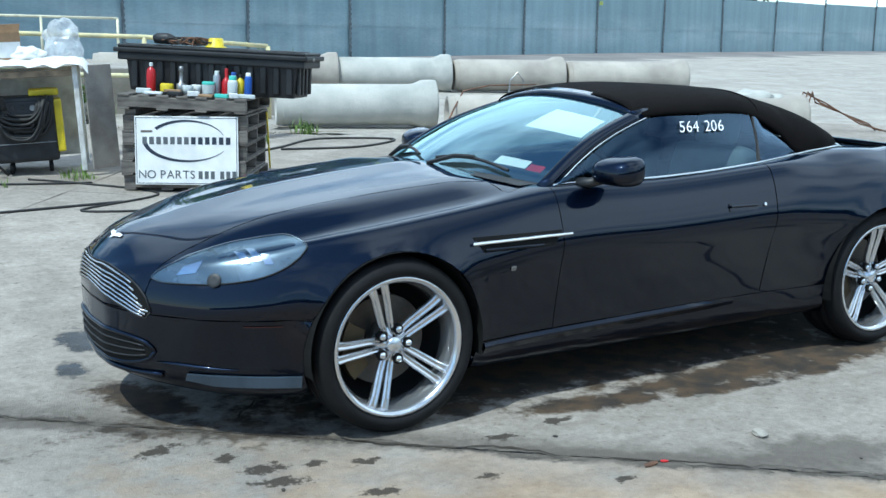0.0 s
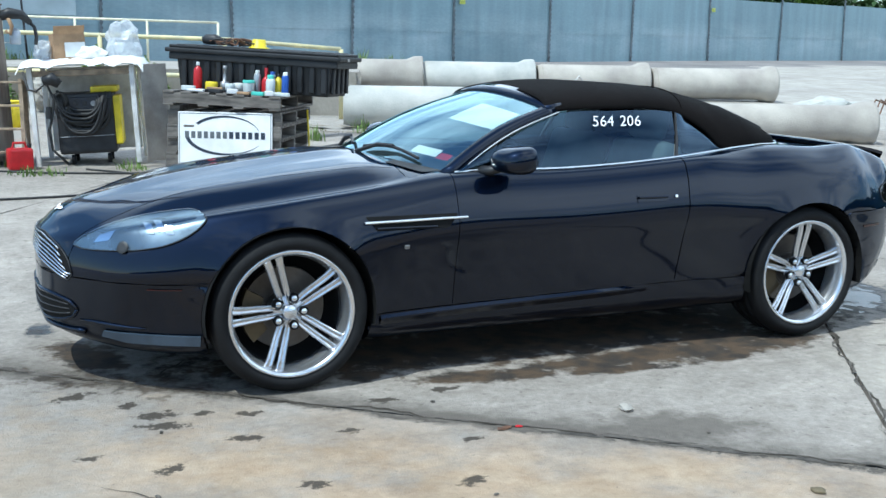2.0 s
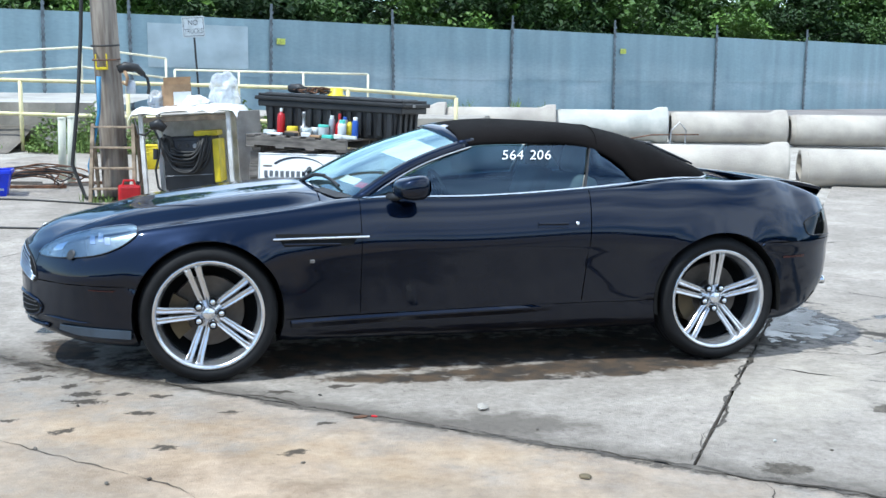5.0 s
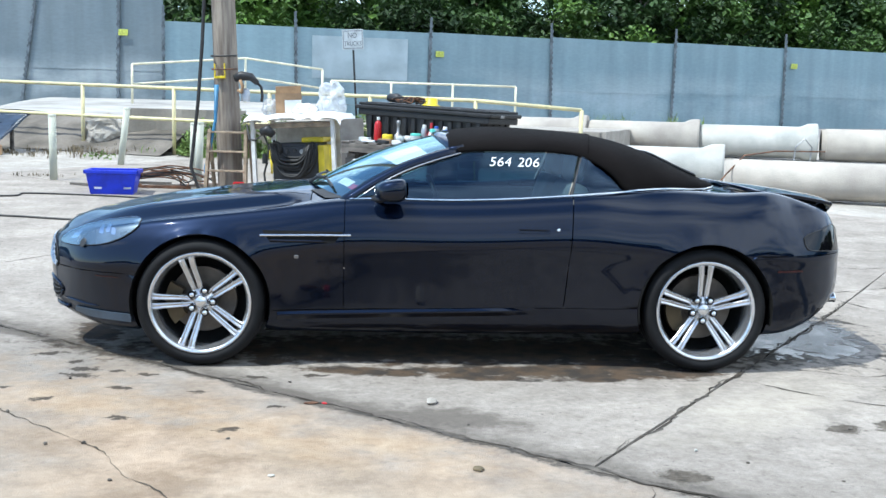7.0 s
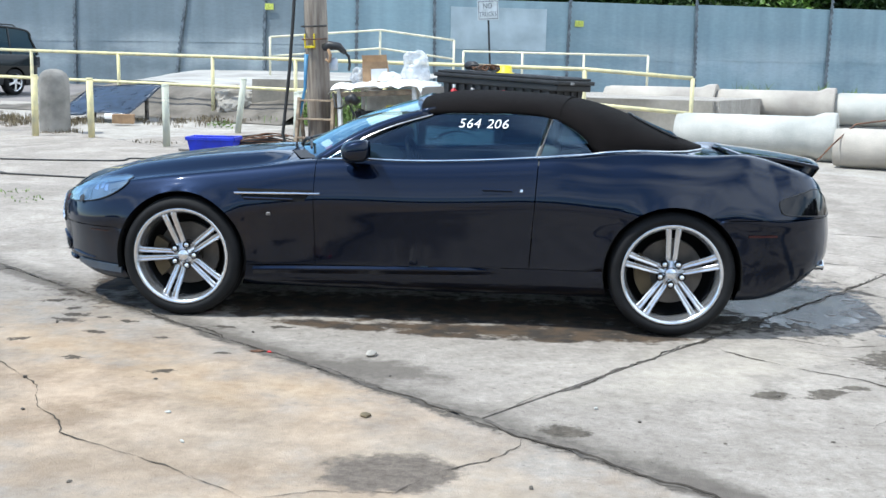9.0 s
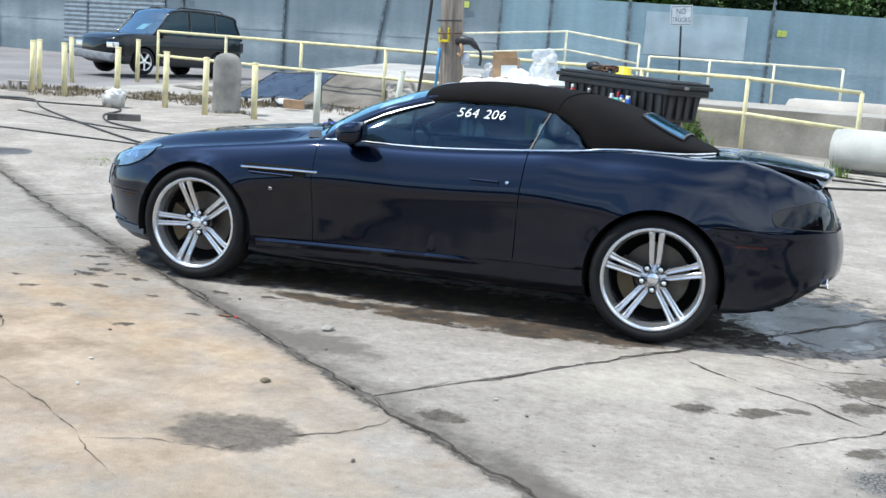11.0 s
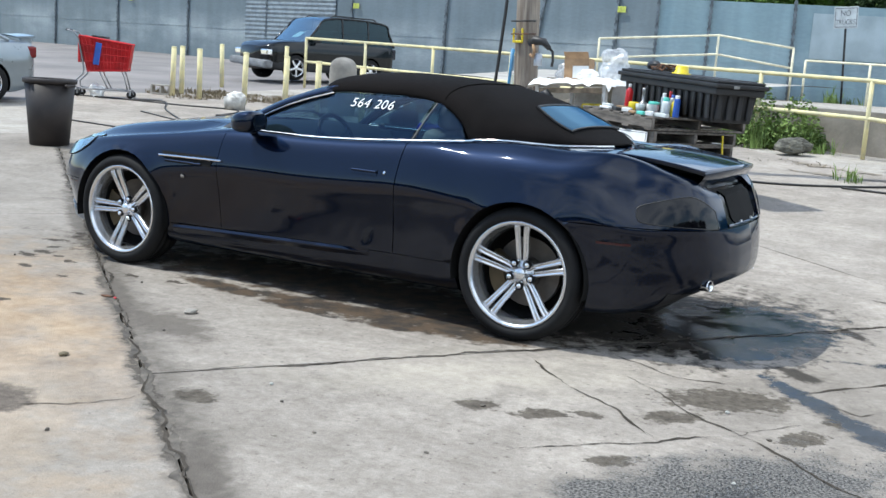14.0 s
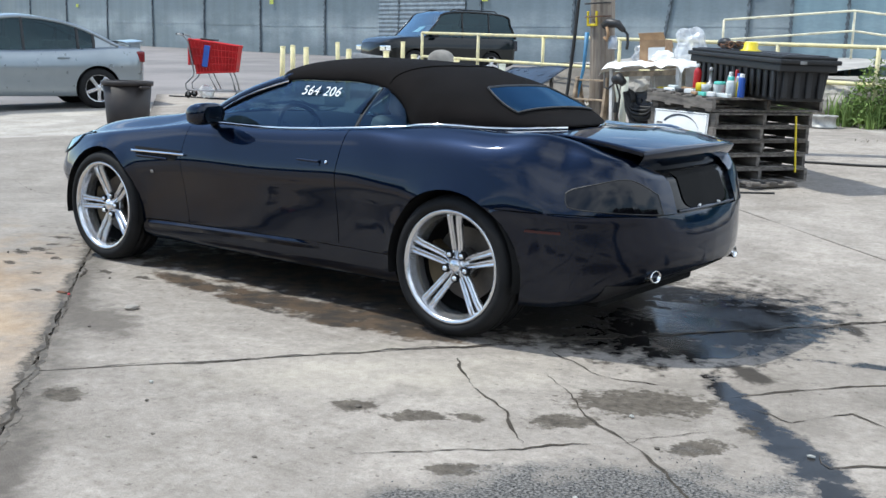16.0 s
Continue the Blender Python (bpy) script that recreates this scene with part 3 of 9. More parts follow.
CRACKS += [
    ([(3.24, -1.18), (3.35, -1.29), (3.5, -1.15), (3.9, -0.9)], 0.030), ([(-2.4, -1.45), (-1.87, -1.94), (-1.54, -2.27), (-1.36, -2.55), (-1.13, -2.87), (-0.75, -3.09), (-0.33, -3.35), (0.1, -3.7)], 0.018),
    ([(-0.25, -3.42), (-0.05, -3.30), (0.22, -3.28), (0.42, -3.0), (0.60, -2.78), (0.66, -2.62)], 0.016), ([(2.2, 1.9), (3.0, 1.7), (4.2, 2.2)], 0.03), ([(3.0, 1.7), (3.6, 0.6), (4.4, 0.2)], 0.028),
    ([(2.9, 3.2), (4.0, 2.9), (5.5, 3.4)], 0.03), ([(-1.88, -0.42), (-1.80, -0.31), (-1.71, -0.19)], 0.03), ([(-5.5, 1.0), (-4.4, 0.6), (-3.4, 0.9)], 0.015),
]
SOIL = plain("dry brown soil", (0.215, 0.182, 0.140), 0.95, vary=0.3, scale=6, bump=0.6, bump_scale=45, local=False, second=(0.14, 0.118, 0.088))
for k, (pts, w) in enumerate([([(0.2, 10.7), (1.3, 9.9), (2.6, 9.5), (3.6, 9.3)], 0.34), ([(1.6, 10.6), (2.6, 10.2), (3.4, 10.3)], 0.26), ([(0.6, 9.3), (1.5, 9.0), (2.2, 9.1)], 0.18)]):
    ribbon("soil_drift", pts, w, SOIL, pavement, 0.004, 40 + k, 0.09)
for k, (pts, w) in enumerate(CRACKS):
    ribbon("crack", pts, w * 0.50, CRACK, pavement, 0.003, k * 7.3)

# ---- perimeter fence ----
def sheet_steel(name, color, dusty, seed):
    """Painted fence sheet with streaks and pale cement dust caught in soft smears."""
    m, n, l, b = material(name)
    co, mp, xyz = n.new("ShaderNodeTexCoord"), n.new("ShaderNodeMapping"), n.new("ShaderNodeSeparateXYZ")
    geo, wide = n.new("ShaderNodeNewGeometry"), n.new("ShaderNodeMapping")
    l.new(co.outputs["Object"], xyz.inputs["Vector"])
    l.new(geo.outputs["Position"], wide.inputs["Vector"])
    wide.inputs["Scale"].default_value, wide.inputs["Location"].default_value = (0.42, 0.42, 1.1), (seed, 0, 0)
    l.new(geo.outputs["Position"], mp.inputs["Vector"])
    mp.inputs["Scale"].default_value = (2.6, 2.6, 0.22)
    cloud, run, fine = n.new("ShaderNodeTexNoise"), n.new("ShaderNodeTexNoise"), n.new("ShaderNodeTexNoise")
    for t, src, sc, d in ((cloud, wide, 1.0, 6.0), (run, mp, 1.0, 5.0), (fine, wide, 16.0, 5.0)):
        t.inputs["Scale"].default_value, t.inputs["Detail"].default_value = sc, d
        l.new(src.outputs["Vector"], t.inputs["Vector"])

    def span(v, a, z, p, q):
        t = n.new("ShaderNodeMapRange")
        t.inputs["From Min"].default_value, t.inputs["From Max"].default_value = a, z
        t.inputs["To Min"].default_value, t.inputs["To Max"].default_value = p, q
        l.new(v, t.inputs["Value"])
        return t.outputs["Result"]

    def calc(op, u, v):
        t = n.new("ShaderNodeMath")
        t.operation = op
        for k, w in ((0, u), (1, v)):
            if isinstance(w, float):
                t.inputs[k].default_value = w
            else:
                l.new(w, t.inputs[k])
        return t.outputs["Value"]

    # dust lies thickest on the middle of the sheet, above the wind-swept foot
    band = calc("MULTIPLY", span(xyz.outputs["Z"], 0.15, 1.0, 0.25, 1.0), span(xyz.outputs["Z"], 1.25, 2.0, 1.0, 0.12))
    dust = calc("MULTIPLY", band, span(cloud.outputs["Fac"], 0.40, 0.62, 0.12, 1.0))
    mix, streak = n.new("ShaderNodeMixRGB"), n.new("ShaderNodeMixRGB")
    mix.inputs["Color1"].default_value, mix.inputs["Color2"].default_value = (*color, 1), (*dusty, 1)
    l.new(dust, mix.inputs["Fac"])
    streak.blend_type, streak.inputs["Fac"].default_value = "MULTIPLY", 1.0
    l.new(mix.outputs["Color"], streak.inputs["Color1"])
    l.new(calc("MULTIPLY", span(run.outputs["Fac"], 0.3, 0.7, 0.88, 1.10), span(fine.outputs["Fac"], 0.3, 0.7, 0.94, 1.05)), streak.inputs["Color2"])
    info, hsv = n.new("ShaderNodeObjectInfo"), n.new("ShaderNodeHueSaturation")
    l.new(span(info.outputs["Random"], 0.0, 1.0, 0.94, 1.06), hsv.inputs["Value"])
    l.new(streak.outputs["Color"], hsv.inputs["Color"])
    l.new(hsv.outputs["Color"], b.inputs["Base Color"])
    l.new(span(cloud.outputs["Fac"], 0.35, 0.65, 0.36, 0.58), b.inputs["Roughness"])
    b.inputs["Metallic"].default_value = 0.15
    bp = n.new("ShaderNodeBump")
    bp.inputs["Strength"].default_value, bp.inputs["Distance"].default_value = 0.12, 0.02
    l.new(cloud.outputs["Fac"], bp.inputs["Height"])
    l.new(bp.outputs["Normal"], b.inputs["Normal"])
    return m


FENCE_KNOTS = [(-60.0, 33.0), (-28.0, 28.4), (-6.8, 25.75), (1.0, 27.5), (14.0, 31.8), (31.0, 37.6), (52.0, 43.0), (95.0, 50.0)]


def on_fence(x):
    """Plan point and turn of the fence's face at x."""
    for a, b in zip(FENCE_KNOTS, FENCE_KNOTS[1:]):
        if a[0] <= x <= b[0]:
            return lerp(a[1], b[1], (x - a[0]) / (b[0] - a[0])), math.degrees(math.atan2(b[1] - a[1], b[0] - a[0]))
    return 30, 0


def fence_run(name, posts, height, label, mat, low_share=0.42):
    """Sheets between posts at the given x; each bay has a lower and an upper course."""
    run = thing(name, pose(0, 0, 0), label, "fence", kind="structure")
    for i, (xa, xb) in enumerate(zip(posts, posts[1:])):
        p, q = Vector((xa, on_fence(xa)[0])), Vector((xb, on_fence(xb)[0]))
        d = q - p
        w, turn, h = d.length, math.degrees(math.atan2(d.y, d.x)), height((xa + xb) / 2)
        z = gz(p.x, p.y) - 0.1
        hl = h * low_share
        for z0, z1, off in ((0, hl, 0.0), (hl - 0.03, h, 0.012)):
            bm = bmesh.new()
            ribs = max(4, int(w / 0.35))
            front = [(x * w / ribs, -off - 0.010 * noise.noise(Vector((x * 0.45 + i * 9, z1, 0)))) for x in range(ribs + 1)]
            sheet(bm, [[(x, y, zz) for x, y in front] for zz in (z0, z1)])
            sheet(bm, [[(x, y + 0.02, zz) for x, y in front] for zz in (z1, z0)])
            part("panel", bm, mat, run, at=pose(p.x, p.y, z, 0, 0, turn))
        lean = 9.0 if xa == -11.1 else 1.2 * math.sin(i * 2.7)
        bm = bmesh.new()
        box(bm, -0.035, 0.035, -0.07, -0.02, 0, h + 0.45, 0.008)
        for k in range(int((h + 0.4) / 0.17)):
            box(bm, -0.052, 0.052, -0.080, -0.07, 0.04 + k * 0.17, 0.12 + k * 0.17)
        part("post", bm, GALV, run, at=pose(p.x, p.y, z, 0, lean, turn))
    return run


fence_run("fence_right", [-6.8, -5.35, -3.0, 1.0, 5.1, 9.5, 13.95, 18.9, 23.9, 29.4, 34.9, 40.4, 46.0, 52.0, 58.0, 64.0, 71.0, 78.0, 86.0, 95.0], lambda x: 2.95, "grey sheet metal fence with bolted steel posts",
          sheet_steel("grey sheet fence", (0.222, 0.315, 0.355), (0.355, 0.435, 0.465), 3.0))
fence_run("fence_left", [-60.0, -55.5, -50.7, -46.0, -41.2, -36.5, -31.9, -27.35, -22.9, -18.6, -14.5, -11.1, -8.15, -6.8], lambda x: lerp(2.95, 3.6, smoothstep(-28, -7, x)), "tall dull grey sheet metal fence streaked with pale dust",
          sheet_steel("dull grey sheet fence", (0.150, 0.186, 0.208), (0.325, 0.365, 0.38), 8.0))

# ---- the dark blue convertible ----
def paint_material():
    m, n, l, b = material("midnight blue metallic paint")
    co, flake, dust, r = n.new("ShaderNodeTexCoord"), n.new("ShaderNodeTexNoise"), n.new("ShaderNodeTexNoise"), n.new("ShaderNodeValToRGB")
    flake.inputs["Scale"].default_value, dust.inputs["Scale"].default_value, dust.inputs["Detail"].default_value = 900, 7, 6
    r.color_ramp.elements[0].position, r.color_ramp.elements[1].position = 0.35, 0.7
    r.color_ramp.elements[0].color, r.color_ramp.elements[1].color = (0.0026, 0.0056, 0.0155, 1), (0.0043, 0.0088, 0.0240, 1)
    l.new(co.outputs["Object"], flake.inputs["Vector"])
    l.new(co.outputs["Object"], dust.inputs["Vector"])
    l.new(flake.outputs["Fac"], r.inputs["Fac"])
    l.new(r.outputs["Color"], b.inputs["Base Color"])
    b.inputs["Metallic"].default_value = 1.0
    b.inputs["Roughness"].default_value = 0.44
    b.inputs["Specular Tint"].default_value = (0.46, 0.55, 0.70, 1)
    b.inputs["Coat Weight"].default_value = 1.0
    b.inputs["Coat IOR"].default_value = 1.42
    mr = n.new("ShaderNodeMapRange")
    mr.inputs["To Min"].default_value, mr.inputs["To Max"].default_value = 0.022, 0.058
    l.new(dust.outputs["Fac"], mr.inputs["Value"])
    l.new(mr.outputs["Result"], b.inputs["Coat Roughness"])
    return m


PAINT = paint_material()
FABRIC = plain("black hood canvas", (0.0082, 0.0070, 0.0067), 0.92, vary=0.15, scale=5, bump=0.35, bump_scale=420, spec=0.08, second=(0.0056, 0.0048, 0.0046))
SCREEN = glass("windscreen glass", (0.74, 0.92, 0.92), 0.80, base=0.24, sheen=(0.64, 0.90, 1.0))
TINT = glass("tinted side glass", (0.36, 0.58, 0.70), 0.44, base=0.075, sheen=(0.44, 0.62, 0.86))
REARGLASS = glass("dark rear glass", (0.22, 0.36, 0.7), 0.22, rough=0.10, base=0.07, sheen=(0.21, 0.38, 0.53))
LENS = glass("lamp lens", (0.9, 0.95, 1.0), 0.92)
REDLENS = plain("smoked lamp lens", (0.012, 0.006, 0.012), 0.08, vary=0.1, coat=1.0)
SILVERCUP = plain("lamp reflector", (0.75, 0.77, 0.8), 0.15, metal=1.0, vary=0.05)
LEATHER = plain("grey leather", (0.36, 0.345, 0.31), 0.55, vary=0.1, bump=0.15, bump_scale=160)
DASH = plain("dark dashboard", (0.03, 0.03, 0.032), 0.7, vary=0.15, bump=0.1)
PAPER = plain("white paper", (0.85, 0.85, 0.83), 0.8, vary=0.04)
DISC = plain("brake disc", (0.12, 0.105, 0.09), 0.45, metal=0.7, vary=0.2)
CALIPER = plain("bronze caliper", (0.09, 0.065, 0.032), 0.5, metal=0.4, vary=0.2)
CHALK = plain("white marker", (0.88, 0.88, 0.86), 0.8, vary=0.05)

car = thing("convertible_car", pose(0, 0, 0), "midnight blue two-door convertible with black canvas hood up and boot ajar", "car")

AX, HUB_Z, ARCH = 1.3725, 0.345, 0.373
HALF = curve([(-2.335, 0.0), (-2.331, 0.13), (-2.312, 0.25), (-2.27, 0.365), (-2.20, 0.475), (-2.10, 0.60), (-2.03, 0.665), (-1.9, 0.745), (-1.75, 0.80), (-1.55, 0.842), (-1.37, 0.856), (-1.0, 0.845), (-0.6, 0.830), (0.0, 0.824), (0.5, 0.832), (0.95, 0.858),
              (1.37, 0.875), (1.65, 0.855), (1.9, 0.795), (2.08, 0.70), (2.2, 0.585), (2.27, 0.455), (2.315, 0.28), (2.332, 0.13), (2.336, 0.0)])
MID_Z = curve([(-2.34, 0.635), (-2.26, 0.712), (-2.0, 0.80), (-1.67, 0.872), (-1.33, 0.92), (-1.1, 0.945), (-0.9, 0.960), (-0.6, 0.955), (0.0, 0.93), (0.8, 0.96), (1.2, 1.0), (1.5, 0.992), (1.85, 0.965), (2.1, 0.925), (2.24, 0.875), (2.34, 0.82)])
BELT_Z = curve([(-2.34, 0.605), (-2.22, 0.645), (-2.05, 0.688), (-1.85, 0.725), (-1.6, 0.765), (-1.37, 0.795), (-1.0, 0.84), (-0.6, 0.895), (0.0, 0.902), (0.3, 0.915), (0.63, 0.938), (0.95, 0.962), (1.25, 0.975), (1.55, 0.958), (1.85, 0.918), (2.1, 0.868), (2.34, 0.79)])
LOW_Z = curve([(-2.34, 0.22), (-2.2, 0.185), (-1.9, 0.165), (-1.0, 0.175), (0.0, 0.17), (0.96, 0.185), (1.7, 0.19), (1.92, 0.20), (2.09, 0.25), (2.2, 0.32), (2.34, 0.40)])


def section(x):
    """Half cross-section of the shell, bottom centre round to top centre."""
    w, zc, zs, zb = HALF(x), MID_Z(x), BELT_Z(x), LOW_Z(x)
    span = zs - zb
    mid = smoothstep(-1.1, -0.7, x) * (1 - smoothstep(0.75, 1.1, x))
    tuck = 0.012 * mid
    hip = smoothstep(0.5, 1.2, x) * 0.9 + (1 - smoothstep(-1.4, -0.9, x)) * 0.5
    deck = smoothstep(0.70, 1.10, x) * (1 - smoothstep(1.95, 2.2, x))
    p = [(0.0, zb), (0.45 * w, zb), (0.80 * w, zb), (0.905 * w - tuck, zb + 0.03), (0.932 * w - tuck, zb + 0.17 * span), (0.952 * w - tuck, zb + 0.33 * span),
         (0.978 * w - 0.6 * tuck, zb + 0.53 * span), (1.0 * w, zb + lerp(0.70, 0.63, hip) * span), (lerp(lerp(0.973, 0.966, hip), 0.960, deck) * w, zb + lerp(0.83, 0.815, deck) * span), (lerp(lerp(0.932, 0.925, hip), 0.912, deck) * w, zb + lerp(0.94, 0.92, deck) * span),
         (lerp(0.88, 0.852, deck) * w, zs + lerp(0.004, -0.014, deck)), (0.78 * w, zs + 0.16 * (zc - zs) + lerp(0.010, 0.014, deck)),
         (0.62 * w, lerp(zs, zc, 0.50)), (0.40 * w, lerp(zs, zc, 0.80)), (0.2 * w, lerp(zs, zc, 0.955)), (0.0, zc)]
    # the tail keeps its shoulders high beside the boot
    tail = smoothstep(1.45, 1.9, x) * (1 - smoothstep(2.24, 2.33, x))
    for i, k in ((8, 0.010), (9, 0.030), (10, 0.052), (11, 0.052), (12, 0.024)):
        p[i] = (p[i][0], p[i][1] + k * tail)
    # raised bonnet shoulders run back from the grille
    ridge = smoothstep(-2.2, -1.7, x) * (1 - smoothstep(-1.0, -0.7, x))
    for i, k in ((10, 0.006), (11, -0.010), (12, 0.026), (13, 0.006), (14, -0.006)):
        p[i] = (p[i][0], p[i][1] + k * ridge)
    return p


def spline(pts, per):
    """Catmull-Rom points along a polyline."""
    out, n = [], len(pts)
    for i in range(n - 1):
        a, b, c, d = pts[max(i - 1, 0)], pts[i], pts[i + 1], pts[min(i + 2, n - 1)]
        for k in range(per):
            t = k / per
            out.append(tuple(0.5 * (2 * b[q] + (c[q] - a[q]) * t + (2 * a[q] - 5 * b[q] + 4 * c[q] - d[q]) * t * t + (3 * b[q] - a[q] - 3 * c[q] + d[q]) * t**3) for q in range(len(b))))
    return out + [tuple(pts[-1])]


TAIL_WIDE = curve([(1.9, 0.0), (2.0, 0.015), (2.1, 0.075), (2.2, 0.17), (2.27, 0.32), (2.315, 0.58), (2.34, 0.64)])


def bend(x, y, z):
    """Rakes the nose and tail in side view and flares the arches."""
    if x < -1.6:
        k = smoothstep(1.6, 2.25, -x)
        x += k * (0.075 * smoothstep(-0.32, -0.14, -z) + 0.02 * smoothstep(0.52, 0.70, z))
    if x > 1.5:
        k = smoothstep(1.5, 2.2, x)
        if x > 1.9:
            y *= 1 + TAIL_WIDE(x) * smoothstep(0.52, 0.88, z)
        x -= k * (0.055 * smoothstep(-0.46, -0.20, -z) + 0.14 * smoothstep(0.50, 1.00, z))
    if x < -1.72:
        y *= 1 - 0.06 * smoothstep(1.72, 2.1, -x) * smoothstep(-0.52, -0.30, -z)
    for ax in (-AX, AX):
        r = math.hypot(x - ax, z - HUB_Z)
        if abs(y) > 0.55 and z < 0.8:
            y += math.copysign(0.010 * math.exp(-((r - ARCH) / 0.035) ** 2), y)
    return x, y, z


def shell_stations():
    t = np.linspace(0, 1, 176)
    core = -2.336 + 4.672 * (0.5 - 0.5 * np.cos(np.pi * (0.06 + 0.88 * t)))
    core = (core - core[0]) / (core[-1] - core[0])
    return -2.3345 + 4.670 * core


full = bmesh.new()
rows = []
for x in shell_stations():
    half = spline(section(float(x)), 4)
    line = [(float(x), -y, z) for y, z in half] + [(float(x), y, z) for y, z in half[-2:0:-1]]
    rows.append([bend(*p) for p in line])
vs = [[full.verts.new(p) for p in r] for r in rows]
for a, b in zip(vs, vs[1:]):
    n = len(a)
    for i in range(n):
        full.faces.new((a[i], b[i], b[(i + 1) % n], a[(i + 1) % n]))
for end, flip in ((vs[0], 1), (vs[-1], -1)):
    n = len(end)
    for i in range(n // 2):
        q = [end[i], end[i + 1], end[n - i - 1], end[(n - i) % n]]
        q = [v for k, v in enumerate(q) if v not in q[:k]]
        full.faces.new(q[::flip])
bmesh.ops.recalc_face_normals(full, faces=full.faces)
SHELL_TREE = BVHTree.FromBMesh(full)


def cut(co, no, keep):
    """Scores the shell along a plane where keep(face centre) holds, so that panels part on clean lines."""
    fs = [f for f in full.faces if keep(f.calc_center_median())]
    es = {e for f in fs for e in f.edges}
    v = {w for f in fs for w in f.verts}
    bmesh.ops.bisect_plane(full, geom=list(v) + list(es) + fs, plane_co=co, plane_no=no, dist=1e-5)


DOOR_F, DOOR_R, SILL_Z = -0.61, 0.615, 0.325
cut((DOOR_F, 0, 0.6), (1, 0, 0), lambda c: abs(c.x - DOOR_F) < 0.3 and abs(c.y) > 0.5)
cut((DOOR_R, 0, 0.65), (1, 0, -0.06), lambda c: abs(c.x - DOOR_R) < 0.3 and abs(c.y) > 0.5)
cut((0, 0, SILL_Z), (-0.02, 0, 1), lambda c: abs(c.x) < 1.1 and abs(c.z - SILL_Z) < 0.1)
cut((-1.735, 0, 0), (1, 0, 0), lambda c: c.z < 0.6 and abs(c.x + 1.735) < 0.2)
cut((0, 0, 0.49), (0, 0, 1), lambda c: c.x < -1.6 and abs(c.z - 0.49) < 0.1)
for s in (-1, 1):
    cut((0, s * 0.60, 0), (-0.08, s * 1.0, 0), lambda c: c.z > 0.5 and -2.3 < c.x < -0.7 and abs(abs(c.y) - 0.60) < 0.25)
    cut((1.8, s * 0.59, 0), (0.50, s * 0.87, 0), lambda c: c.z > 0.6 and c.x > 1.7 and abs(c.y) > 0.25)
    cut((0, s * 0.33, 0), (0, 1, 0), lambda c: c.x > 2.0 and c.z > 0.5 and abs(abs(c.y) - 0.33) < 0.15)
    cut((0, s * 0.665, 0), (0, 1, 0), lambda c: c.z > 0.85 and -0.75 < c.x < 0.8 and abs(abs(c.y) - 0.665) < 0.15)
cut((-0.80, 0, 0), (1, 0, 0), lambda c: c.z > 0.7 and abs(c.y) < 0.8 and abs(c.x + 0.8) < 0.1)
cut((-2.17, 0, 0), (1, 0, 0.35), lambda c: c.z > 0.5 and abs(c.x + 2.2) < 0.2)
cut((1.80, 0, 0), (1, 0, 0), lambda c: c.z > 0.7 and abs(c.y) < 0.7 and abs(c.x - 1.80) < 0.1)
cut((0, 0, 0.80), (0, 0, 1), lambda c: c.x > 1.9 and abs(c.y) < 0.6 and abs(c.z - 0.80) < 0.1)
cut((0, 0, 0.652), (0, 0, 1), lambda c: c.x > 1.55 and abs(c.z - 0.652) < 0.1)


def SCREEN_BASE(y):
    return -0.80 + 0.205 * (y / 0.655) ** 2


def panel_of(c):
    """Which panel a face belongs to; None where the shell is open."""
    for ax in (-AX, AX):
        if abs(c.y) > 0.50 and math.hypot(c.x - ax, c.z - HUB_Z) < ARCH:
            return None
        if abs(c.x - ax) < ARCH - 0.03 and c.z < HUB_Z and abs(c.y) > 0.50:
            return None
    side = "left" if c.y < 0 else "right"
    inner = abs(c.y) - 0.08 * c.x < 0.60
    if c.z > 0.86 and -0.80 < c.x < 1.35 and abs(c.y) < (0.665 if c.x < 0.75 else 0.50):
        return "cowl" if c.x < SCREEN_BASE(c.y) else None
    if c.x > 1.80 and c.z > 0.80 and abs(c.y) < 0.59 - 0.575 * (c.x - 1.80):
        return None
    if c.x > 1.80 and 0.652 < c.z <= 0.80 and abs(c.y) < 0.33:
        return None
    if c.x < -1.735 and c.z < 0.49:
        return "front_bumper"
    if c.x + 0.35 * c.z < -2.17 and c.z > 0.49 and not inner:
        return "front_bumper"
    if c.x < -0.80 and c.z > 0.5 and inner:
        return "bonnet"
    if c.x < DOOR_F:
        return "sill_" + side if (c.z < SILL_Z + 0.02 * c.x and c.x > -1.0) else "front_wing_" + side
    if c.x < DOOR_R + 0.06 * (c.z - 0.65):
        if c.z < SILL_Z + 0.02 * c.x:
            return "sill_" + side
        return "door_" + side
    if c.x < 1.0 and c.z < SILL_Z + 0.02 * c.x:
        return "sill_" + side
    if c.x > 1.50 and c.z < 0.652:
        return "rear_bumper"
    return "rear_quarter_" + side


groups = {}
for f in full.faces:
    k = panel_of(f.calc_center_median())
    if k:
        groups.setdefault(k, []).append(f)


